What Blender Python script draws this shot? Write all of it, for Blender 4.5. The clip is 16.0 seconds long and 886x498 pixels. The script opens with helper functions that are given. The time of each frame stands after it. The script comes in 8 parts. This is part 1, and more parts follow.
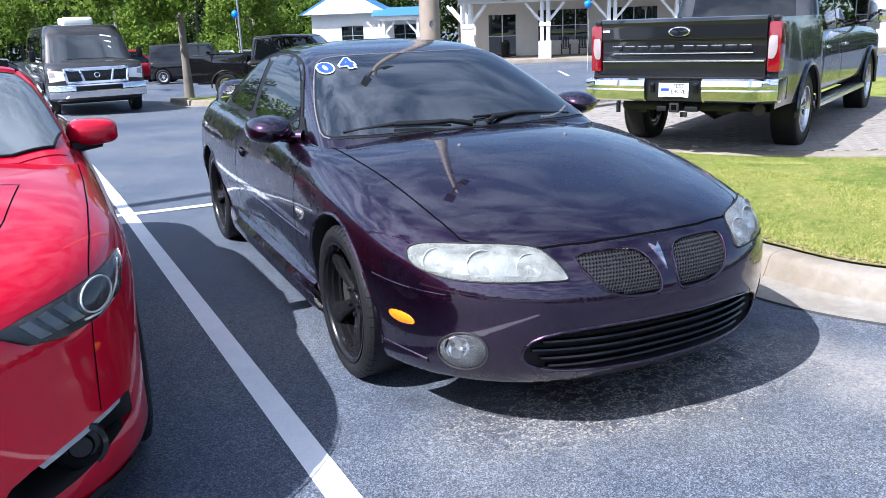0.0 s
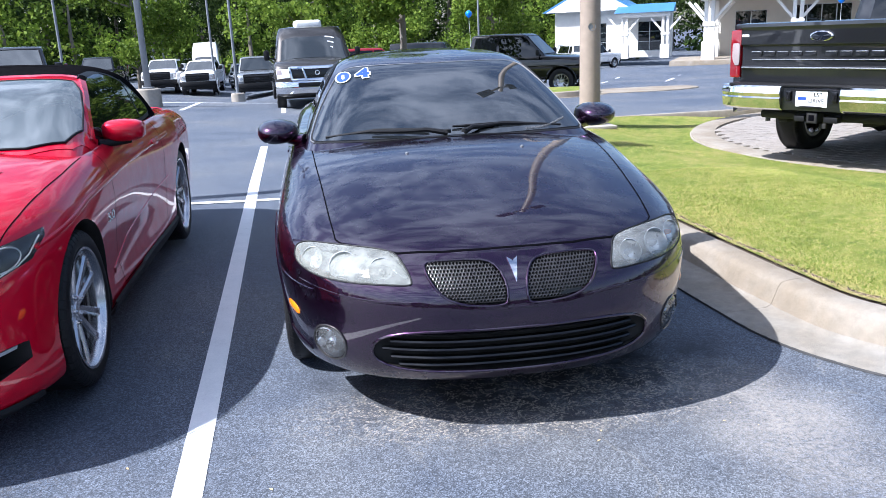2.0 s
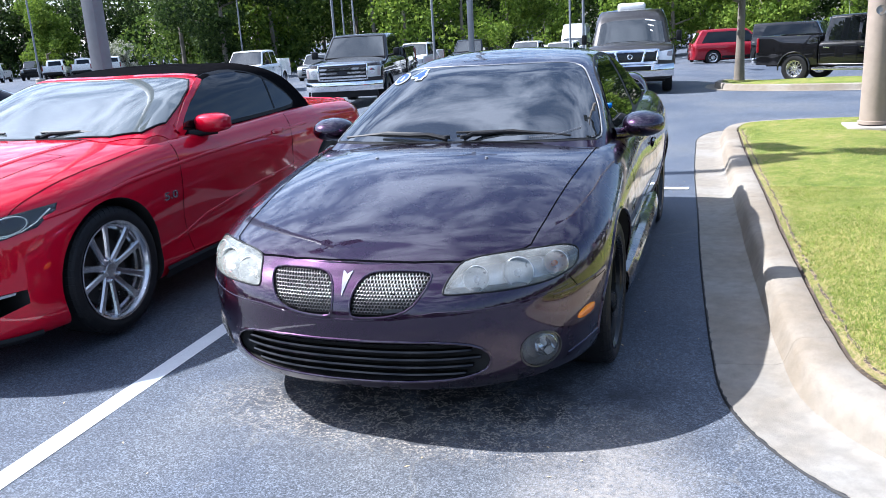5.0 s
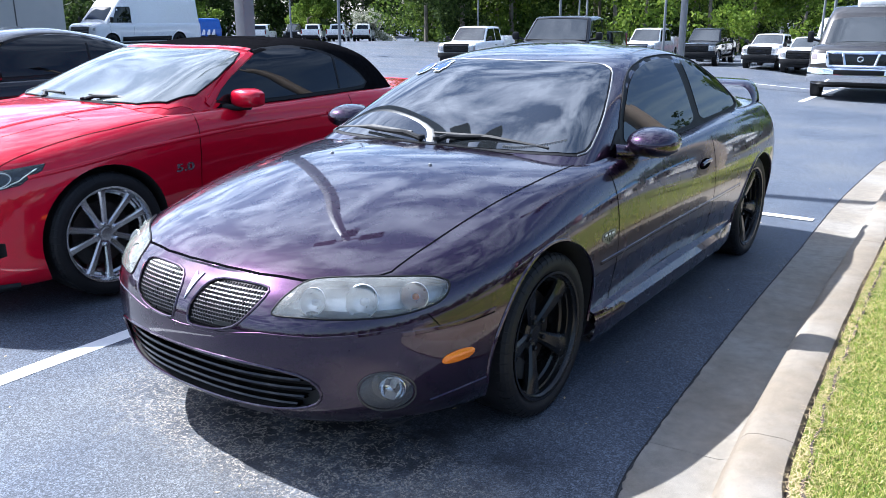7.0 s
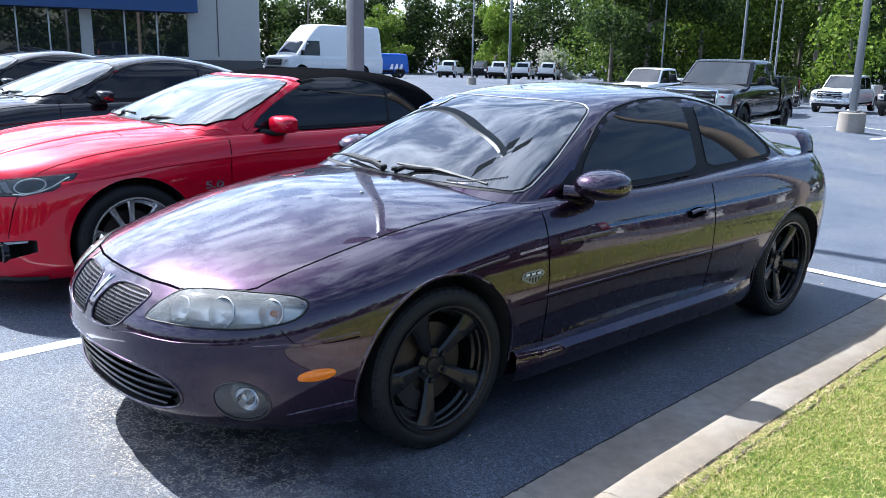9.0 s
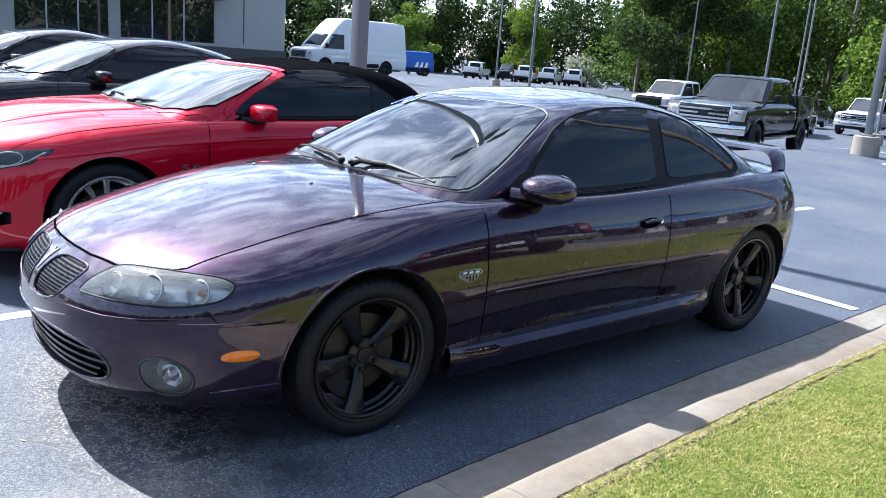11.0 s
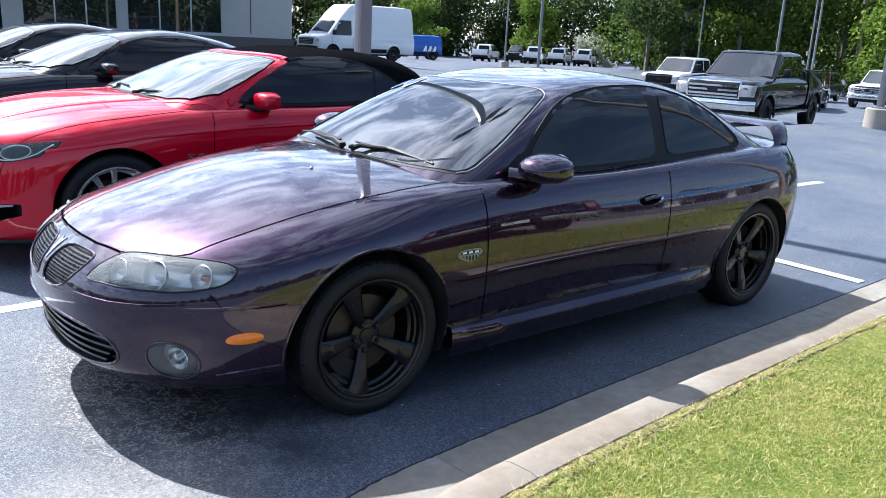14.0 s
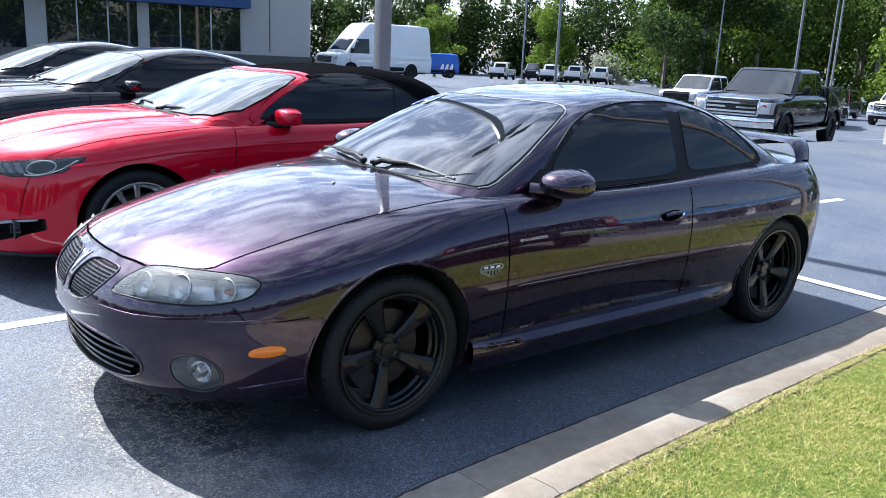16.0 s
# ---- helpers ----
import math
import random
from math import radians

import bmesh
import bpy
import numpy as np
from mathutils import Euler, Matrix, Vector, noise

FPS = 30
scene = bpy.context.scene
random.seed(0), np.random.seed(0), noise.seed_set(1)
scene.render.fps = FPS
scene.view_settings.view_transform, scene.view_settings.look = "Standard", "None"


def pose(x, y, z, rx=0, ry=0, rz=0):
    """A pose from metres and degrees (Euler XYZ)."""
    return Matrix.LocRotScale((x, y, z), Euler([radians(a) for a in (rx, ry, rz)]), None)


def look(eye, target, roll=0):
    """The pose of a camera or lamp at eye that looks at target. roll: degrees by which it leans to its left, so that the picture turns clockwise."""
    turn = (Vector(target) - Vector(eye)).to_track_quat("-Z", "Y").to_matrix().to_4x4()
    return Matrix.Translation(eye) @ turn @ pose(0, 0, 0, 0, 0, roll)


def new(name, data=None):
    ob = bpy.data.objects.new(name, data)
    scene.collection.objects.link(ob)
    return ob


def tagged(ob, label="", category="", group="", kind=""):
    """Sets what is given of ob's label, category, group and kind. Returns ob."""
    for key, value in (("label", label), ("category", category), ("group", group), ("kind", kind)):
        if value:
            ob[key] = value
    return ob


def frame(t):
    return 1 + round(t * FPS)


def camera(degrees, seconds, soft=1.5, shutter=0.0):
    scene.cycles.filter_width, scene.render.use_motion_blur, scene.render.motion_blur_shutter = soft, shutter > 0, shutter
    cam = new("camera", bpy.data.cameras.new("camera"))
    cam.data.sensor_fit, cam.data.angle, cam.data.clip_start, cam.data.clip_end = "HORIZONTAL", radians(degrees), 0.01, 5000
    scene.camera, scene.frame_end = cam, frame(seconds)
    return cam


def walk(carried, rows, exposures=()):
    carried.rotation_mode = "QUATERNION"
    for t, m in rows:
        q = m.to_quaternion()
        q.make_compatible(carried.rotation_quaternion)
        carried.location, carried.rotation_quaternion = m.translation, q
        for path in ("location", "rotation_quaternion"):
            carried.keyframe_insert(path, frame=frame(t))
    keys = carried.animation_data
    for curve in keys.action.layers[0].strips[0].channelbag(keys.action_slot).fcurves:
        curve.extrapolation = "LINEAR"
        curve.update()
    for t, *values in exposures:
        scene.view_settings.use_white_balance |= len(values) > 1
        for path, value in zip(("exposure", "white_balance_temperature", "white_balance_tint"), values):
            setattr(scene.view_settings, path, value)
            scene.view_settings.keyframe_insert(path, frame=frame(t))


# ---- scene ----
cam = camera(57.4, 16.0, soft=0.9)
PATH = [
    (0, (-1.886, -3.173, 1.465), (-1.069, -1.428, 0.93), -2.1),
    (0.5, (-1.548, -3.275, 1.468), (-0.862, -1.472, 0.938), -2.3),
    (1, (-1.269, -3.498, 1.502), (-0.718, -1.649, 0.974), -2.3),
    (1.5, (-0.991, -3.709, 1.525), (-0.591, -1.819, 1.007), -2.2),
    (2, (-0.627, -3.782, 1.497), (-0.377, -1.867, 0.978), -2.5),
    (2.5, (-0.271, -3.893, 1.498), (-0.169, -1.962, 0.986), -2.8),
    (3, (0.052, -4.01, 1.547), (0.006, -2.078, 1.032), -2.8),
    (3.5, (0.37, -3.891, 1.504), (0.175, -1.969, 0.986), -2.8),
    (4, (0.61, -3.817, 1.489), (0.29, -1.91, 0.979), -2.6),
    (4.5, (0.977, -3.733, 1.52), (0.491, -1.861, 1.011), -3.3),
    (6.8, (2.205, -2.772, 1.546), (1.126, -1.183, 0.988), -0.4),
    (7, (2.292, -2.656, 1.539), (1.168, -1.096, 0.989), -0.2),
    (7.5, (2.531, -2.496, 1.526), (1.302, -1.011, 0.992), -0.0),
    (8, (2.824, -2.389, 1.568), (1.504, -0.978, 1.053), 0.2),
    (8.5, (2.974, -2.207, 1.528), (1.575, -0.863, 1.041), 0.5),
    (9, (3.129, -1.974, 1.534), (1.666, -0.693, 1.067), 1.2),
    (11.5, (3.411, -1.761, 1.546), (1.921, -0.512, 1.077), 4.5),
    (12, (3.427, -1.756, 1.539), (1.939, -0.509, 1.057), 4.2),
    (12.5, (3.434, -1.762, 1.535), (1.944, -0.524, 1.04), 3.8),
    (13, (3.449, -1.758, 1.536), (1.955, -0.529, 1.03), 3.4),
    (13.5, (3.46, -1.748, 1.543), (1.961, -0.526, 1.032), 3.1),
    (14, (3.473, -1.752, 1.546), (1.969, -0.536, 1.038), 2.8),
    (14.5, (3.479, -1.751, 1.538), (1.971, -0.535, 1.042), 2.6),
    (15, (3.48, -1.745, 1.529), (1.964, -0.534, 1.043), 2.4),
    (15.5, (3.479, -1.745, 1.535), (1.951, -0.546, 1.056), 2.4),
    (16, (3.464, -1.774, 1.536), (1.926, -0.584, 1.067), 2.7),
]
EXPOSURES = [(0.0, 1.25, 5700, 13), (3.0, 1.28, 5750, 13), (4.5, 1.36, 5750, 12), (7.0, 1.42, 5700, 11), (9.0, 1.38, 5700, 10), (12.0, 1.34, 5800, 10), (16.0, 1.34, 5800, 10)]
walk(cam, [(t, look(eye, target, roll)) for t, eye, target, roll in PATH], EXPOSURES)

# ---- light ----
SUN_DIR = Vector((-0.87, -0.16, 1.0)).normalized()
world = bpy.data.worlds.new("sky")
scene.world = world
world.use_nodes = True
wt = world.node_tree
wt.nodes.clear()
w_out = wt.nodes.new("ShaderNodeOutputWorld")
w_bg = wt.nodes.new("ShaderNodeBackground")
w_sky = wt.nodes.new("ShaderNodeTexSky")
w_sky.sky_type = "NISHITA"
w_sky.sun_disc = False
w_sky.sun_elevation = math.asin(SUN_DIR.z)
w_sky.sun_rotation = math.atan2(SUN_DIR.x, SUN_DIR.y)
w_sky.air_density, w_sky.dust_density = 1.0, 1.4
# thin streaky cloud, laid on a plane overhead
w_co = wt.nodes.new("ShaderNodeTexCoord")
w_sep = wt.nodes.new("ShaderNodeSeparateXYZ")
w_lift = wt.nodes.new("ShaderNodeMath")
w_lift.operation, w_lift.inputs[1].default_value = "ADD", 0.12
w_div = wt.nodes.new("ShaderNodeVectorMath")
w_div.operation = "DIVIDE"
w_map = wt.nodes.new("ShaderNodeMapping")
w_map.inputs["Rotation"].default_value = (0, 0, radians(35))
w_map.inputs["Scale"].default_value = (1.0, 1.35, 0.0)
w_noise = wt.nodes.new("ShaderNodeTexNoise")
w_noise.inputs["Scale"].default_value = 3.6
w_noise.inputs["Detail"].default_value = 9
w_noise.inputs["Roughness"].default_value = 0.62
w_noise.inputs["Distortion"].default_value = 0.45
w_ramp = wt.nodes.new("ShaderNodeValToRGB")
w_ramp.color_ramp.elements[0].position, w_ramp.color_ramp.elements[1].position = 0.43, 0.61
w_mix = wt.nodes.new("ShaderNodeMix")
w_mix.data_type = "RGBA"
w_clear = wt.nodes.new("ShaderNodeMix")
w_clear.data_type, w_clear.blend_type = "RGBA", "MULTIPLY"
w_clear.inputs[0].default_value = 1.0
w_clear.inputs[7].default_value = (1.35, 1.4, 1.5, 1)
wt.links.new(w_sky.outputs[0], w_clear.inputs[6])
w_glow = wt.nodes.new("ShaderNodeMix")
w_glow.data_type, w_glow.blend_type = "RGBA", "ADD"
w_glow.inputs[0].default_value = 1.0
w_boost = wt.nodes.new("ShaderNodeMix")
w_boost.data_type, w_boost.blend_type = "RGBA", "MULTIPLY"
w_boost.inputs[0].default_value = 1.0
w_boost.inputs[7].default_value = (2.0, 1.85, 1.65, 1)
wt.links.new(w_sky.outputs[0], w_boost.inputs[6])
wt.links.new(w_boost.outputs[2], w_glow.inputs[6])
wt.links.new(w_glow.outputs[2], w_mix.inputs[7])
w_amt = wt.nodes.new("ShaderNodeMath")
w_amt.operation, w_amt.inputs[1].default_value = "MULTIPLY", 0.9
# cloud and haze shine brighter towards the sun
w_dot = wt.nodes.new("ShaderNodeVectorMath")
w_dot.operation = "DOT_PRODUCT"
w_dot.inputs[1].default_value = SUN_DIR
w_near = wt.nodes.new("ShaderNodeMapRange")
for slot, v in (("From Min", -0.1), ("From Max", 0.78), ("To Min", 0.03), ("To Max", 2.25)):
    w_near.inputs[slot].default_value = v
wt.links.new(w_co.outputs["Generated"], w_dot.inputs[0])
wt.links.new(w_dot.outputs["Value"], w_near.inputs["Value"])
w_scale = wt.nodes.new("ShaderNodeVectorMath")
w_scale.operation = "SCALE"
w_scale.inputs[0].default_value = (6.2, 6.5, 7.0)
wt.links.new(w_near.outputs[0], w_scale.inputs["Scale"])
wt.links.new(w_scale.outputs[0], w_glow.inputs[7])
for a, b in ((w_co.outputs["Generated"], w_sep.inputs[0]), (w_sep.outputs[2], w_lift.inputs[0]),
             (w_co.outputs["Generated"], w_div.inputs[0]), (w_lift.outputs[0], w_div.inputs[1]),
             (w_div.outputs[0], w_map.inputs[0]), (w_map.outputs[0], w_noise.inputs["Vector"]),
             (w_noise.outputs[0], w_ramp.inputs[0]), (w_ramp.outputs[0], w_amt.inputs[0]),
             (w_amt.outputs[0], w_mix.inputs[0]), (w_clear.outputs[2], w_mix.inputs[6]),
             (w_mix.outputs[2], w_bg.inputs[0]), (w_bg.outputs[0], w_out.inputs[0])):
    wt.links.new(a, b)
w_bg.inputs[1].default_value = 0.050
sun = new("sun", bpy.data.lights.new("sun", "SUN"))
sun.data.energy, sun.data.angle, sun.data.color = 5.0, radians(0.53), (1.0, 0.965, 0.91)
sun.matrix_world = look(SUN_DIR * 60, (0, 0, 0))

# ---- materials ----
def material(name):
    m = bpy.data.materials.new(name)
    m.use_nodes = True
    return m, m.node_tree, m.node_tree.nodes["Principled BSDF"]


def set_in(b, **kw):
    for k, v in kw.items():
        b.inputs[k.replace("_", " ")].default_value = v


def noise_of(nt, scale, detail=4, rough=0.55, coord="Object", stretch=None):
    co = nt.nodes.new("ShaderNodeTexCoord")
    nz = nt.nodes.new("ShaderNodeTexNoise")
    nz.inputs["Scale"].default_value = scale
    nz.inputs["Detail"].default_value = detail
    nz.inputs["Roughness"].default_value = rough
    src = co.outputs[coord]
    if stretch:
        mp = nt.nodes.new("ShaderNodeMapping")
        mp.inputs["Scale"].default_value = stretch
        nt.links.new(src, mp.inputs[0])
        src = mp.outputs[0]
    nt.links.new(src, nz.inputs["Vector"])
    return nz.outputs[0]


def ramp_of(nt, src, stops):
    r = nt.nodes.new("ShaderNodeValToRGB")
    e = r.color_ramp.elements
    while len(e) < len(stops):
        e.new(0.5)
    for el, (p, c) in zip(e, stops):
        el.position = p
        el.color = (*c, 1) if len(c) == 3 else c
    nt.links.new(src, r.inputs[0])
    return r.outputs[0]


def mix_of(nt, fac, a, b, how="MIX"):
    m = nt.nodes.new("ShaderNodeMix")
    m.data_type, m.blend_type = "RGBA", how
    for slot, v in ((0, fac), (6, a), (7, b)):
        if isinstance(v, (int, float)):
            m.inputs[slot].default_value = v
        elif isinstance(v, tuple):
            m.inputs[slot].default_value = (*v, 1)
        else:
            nt.links.new(v, m.inputs[slot])
    return m.outputs[2]


def bump_of(nt, b, src, strength, dist=0.01):
    bp = nt.nodes.new("ShaderNodeBump")
    bp.inputs["Strength"].default_value = strength
    bp.inputs["Distance"].default_value = dist
    nt.links.new(src, bp.inputs["Height"])
    nt.links.new(bp.outputs[0], b.inputs["Normal"])


def plain(name, color, rough=0.5, metal=0.0, grain=60.0, vary=0.12, bump=0.0, coat=0.0, spec=0.5):
    """A surface of one colour with grain and blotches at two scales."""
    m, nt, b = material(name)
    big = noise_of(nt, grain / 14, 3)
    fine = noise_of(nt, grain, 5)
    both = mix_of(nt, 0.5, big, fine)
    lo = tuple(c * (1 - vary) for c in color)
    hi = tuple(min(1, c * (1 + vary)) for c in color)
    nt.links.new(ramp_of(nt, both, [(0.35, lo), (0.65, hi)]), b.inputs["Base Color"])
    set_in(b, Roughness=rough, Metallic=metal, Coat_Weight=coat, Specular_IOR_Level=spec)
    rr = ramp_of(nt, both, [(0.3, (rough * 0.85,) * 3), (0.7, (min(1, rough * 1.12),) * 3)])
    nt.links.new(rr, b.inputs["Roughness"])
    if bump:
        bump_of(nt, b, fine, bump, 0.004)
    return m


def car_paint(name, color, metal=0.5, rough=0.32, coat=1.0, peel=0.012, ior=1.52):
    """Lacquered paint with fine flake and a slight orange peel."""
    m, nt, b = material(name)
    flake = noise_of(nt, 900, 2)
    lo = tuple(c * 0.72 for c in color)
    hi = tuple(min(1, c * 1.3) for c in color)
    nt.links.new(ramp_of(nt, flake, [(0.38, lo), (0.62, hi)]), b.inputs["Base Color"])
    dust = noise_of(nt, 9, 6, 0.65)
    nt.links.new(ramp_of(nt, dust, [(0.35, (rough * 0.92,) * 3), (0.75, (rough * 1.25,) * 3)]), b.inputs["Roughness"])
    set_in(b, Metallic=metal, Coat_Weight=coat, Coat_Roughness=0.015, Coat_IOR=ior, Specular_IOR_Level=0.05)
    bp = nt.nodes.new("ShaderNodeBump")
    bp.inputs["Strength"].default_value = peel
    bp.inputs["Distance"].default_value = 0.002
    nt.links.new(noise_of(nt, 160, 2), bp.inputs["Height"])
    nt.links.new(bp.outputs[0], b.inputs["Coat Normal"])
    return m


def dark_glass(name, color=(0.004, 0.005, 0.006), rough=0.008, spec=1.5):
    m, nt, b = material(name)
    nz = noise_of(nt, 5, 5)
    nt.links.new(ramp_of(nt, nz, [(0.4, (rough,) * 3), (0.8, (rough + 0.02,) * 3)]), b.inputs["Roughness"])
    set_in(b, Base_Color=(*color, 1), Specular_IOR_Level=0.5, IOR=spec)
    return m


def clear_glass(name, tint=(0.95, 0.97, 0.97), haze=0.0, haze_color=(0.6, 0.62, 0.6)):
    """Clear cover: lets light straight through, mirrors at its surface, with some haze."""
    m, nt, b = material(name)
    tr = nt.nodes.new("ShaderNodeBsdfTransparent")
    tr.inputs[0].default_value = (*tint, 1)
    gl = nt.nodes.new("ShaderNodeBsdfGlossy")
    gl.inputs["Roughness"].default_value = 0.03 + haze * 0.1
    fr = nt.nodes.new("ShaderNodeFresnel")
    fr.inputs[0].default_value = 1.6
    mx = nt.nodes.new("ShaderNodeMixShader")
    nt.links.new(fr.outputs[0], mx.inputs[0])
    nt.links.new(gl.outputs[0], mx.inputs[2])
    under = tr.outputs[0]
    if haze:
        df = nt.nodes.new("ShaderNodeBsdfDiffuse")
        df.inputs[0].default_value = (*haze_color, 1)
        cloud = nt.nodes.new("ShaderNodeMixShader")
        nz = ramp_of(nt, noise_of(nt, 14, 5), [(0.3, (haze * 0.55,) * 3), (0.7, (min(1, haze * 1.4),) * 3)])
        nt.links.new(nz, cloud.inputs[0])
        nt.links.new(tr.outputs[0], cloud.inputs[1])
        nt.links.new(df.outputs[0], cloud.inputs[2])
        under = cloud.outputs[0]
    nt.links.new(under, mx.inputs[1])
    nt.links.new(mx.outputs[0], nt.nodes["Material Output"].inputs[0])
    return m


PURPLE = car_paint("purple_pearl_paint", (0.0260, 0.0098, 0.0290), 0.90, 0.27, 1.0, 0.006, 1.64)
RED = car_paint("red_paint", (0.52, 0.0008, 0.0195), 0.3, 0.36, 1.0)
BLACK_PAINT = car_paint("black_paint", (0.006, 0.006, 0.007), 0.1, 0.3)
GREY_PAINT = car_paint("grey_metallic_paint", (0.022, 0.0235, 0.027), 0.6, 0.34)
NAVY_PAINT = car_paint("black_blue_paint", (0.008, 0.010, 0.016), 0.2, 0.3)
SLATE_PAINT = car_paint("slate_metallic_paint", (0.050, 0.047, 0.046), 0.5, 0.35)
SILVER_PAINT = car_paint("silver_grey_paint", (0.22, 0.23, 0.24), 0.6, 0.35)
WHITE_PAINT = car_paint("white_paint", (0.78, 0.79, 0.80), 0.0, 0.35)
BLUE_PAINT = car_paint("blue_wrap", (0.02, 0.10, 0.42), 0.0, 0.35)
MAROON_PAINT = car_paint("dark_red_paint", (0.25, 0.01, 0.02), 0.2, 0.35)
TINT = dark_glass("tinted_glass")
TINT_HAZY = dark_glass("windshield_glass", (0.012, 0.014, 0.016), 0.010, 2.15)
PALE_GLASS = dark_glass("pale_windshield_glass", (0.085, 0.097, 0.096), 0.045, 2.3)
TRUCK_GLASS = dark_glass("truck_windshield_glass", (0.025, 0.029, 0.030), 0.012, 1.95)
RUBBER = plain("tyre_rubber", (0.0125, 0.0125, 0.0135), 0.52, 0, 90, 0.25, 0.15, 0, 0.2)
BLACK_TRIM = plain("black_plastic_trim", (0.009, 0.009, 0.010), 0.5, 0, 120, 0.2, 0.08, 0, 0.2)
BLACK_GLOSS = plain("gloss_black_plastic", (0.006, 0.006, 0.007), 0.22, 0, 60, 0.2, 0, 0.3, 0.3)
GAP = plain("dark_panel_gap", (0.003, 0.003, 0.004), 0.95, spec=0.0)
WHEEL_BLACK = plain("satin_black_alloy", (0.0085, 0.0085, 0.0092), 0.26, 0.1, 80, 0.25, 0.02, 0.0, 0.45)
ALLOY = plain("bright_alloy", (0.62, 0.62, 0.63), 0.25, 0.95, 80, 0.08)
CHROME = plain("chrome", (0.75, 0.75, 0.76), 0.06, 1.0, 30, 0.05)
DISC = plain("brake_disc_steel", (0.050, 0.042, 0.038), 0.5, 0.7, 200, 0.2)
AMBER = plain("amber_lens", (1.0, 0.23, 0.006), 0.18, 0, 150, 0.15, 0.1, 0.8)
RED_LENS = plain("red_lens", (0.17, 0.003, 0.007), 0.12, 0, 120, 0.15, 0.05, 1.0)
LAMP_SHELL = plain("lamp_reflector", (0.55, 0.57, 0.56), 0.25, 0.5, 40, 0.1)
BOWL_SILVER = plain("satin_silver_reflector", (0.66, 0.67, 0.66), 0.30, 0.7, 40, 0.08)
LAMP_WHITE = plain("clear_lens_white", (0.72, 0.73, 0.74), 0.2, 0.1, 60, 0.08, 0, 0.8)
# slight real haze, brightened in colour to imitate sky mirrored on the lens
HAZED_SHEEN_LENS = clear_glass("hazed_sheen_lens", (0.96, 0.97, 0.96), 0.18, (0.70, 0.72, 0.69))
FOG_COVER = clear_glass("fog_lamp_cover", (0.95, 0.97, 0.97), 0.16, (0.42, 0.43, 0.44))
CLOUDED_LENS = clear_glass("clouded_lens", (0.88, 0.90, 0.86), 0.50, (0.33, 0.34, 0.31))
CLEAR_LENS = clear_glass("clear_lens", (0.95, 0.97, 0.97), 0.04)
SOFT_TOP = plain("black_canvas", (0.006, 0.006, 0.007), 0.95, 0, 420, 0.4, 0.35, 0, 0.0)
WHITE_PLASTIC = plain("white_plastic", (0.78, 0.78, 0.76), 0.4)
STICKER_WHITE = plain("white_sticker", (0.82, 0.83, 0.85), 0.5)
STICKER_BLUE = plain("blue_sticker", (0.02, 0.06, 0.55), 0.45)
GALV = plain("painted_grey_steel", (0.19, 0.20, 0.215), 0.5, 0.2, 12, 0.1, 0.02)
TAN_STEEL = plain("tan_painted_steel", (0.27, 0.215, 0.17), 0.5, 0.0, 10, 0.12, 0.03)
MOULDING = plain("satin_grey_moulding", (0.24, 0.24, 0.245), 0.4, 0.6, 60, 0.15)
GRILLE_METAL = plain("dark_grille_metal", (0.11, 0.105, 0.105), 0.30, 0.85, 60, 0.2)
UNDERBODY = plain("dark_underbody", (0.012, 0.011, 0.010), 0.85, 0, 30, 0.4, 0.2)


def concrete(name, color, vary=0.14, bump=0.35, stain=0.35):
    m, nt, b = material(name)
    fine = noise_of(nt, 240, 4, 0.7)
    mid = noise_of(nt, 16, 6, 0.65)
    big = noise_of(nt, 1.4, 5, 0.6)
    base = ramp_of(nt, mid, [(0.3, tuple(c * (1 - vary) for c in color)), (0.7, tuple(min(1, c * (1 + vary)) for c in color))])
    dirt = ramp_of(nt, big, [(0.42, (0.60, 0.50, 0.37)), (0.62, (1, 1, 1))])
    base = mix_of(nt, stain, base, mix_of(nt, 1.0, base, dirt, "MULTIPLY"))
    base = mix_of(nt, 0.35, base, ramp_of(nt, fine, [(0.35, tuple(c * 0.6 for c in color)), (0.65, tuple(min(1, c * 1.25) for c in color))]))
    nt.links.new(base, b.inputs["Base Color"])
    set_in(b, Roughness=0.85, Specular_IOR_Level=0.35)
    bump_of(nt, b, fine, bump, 0.006)
    return m


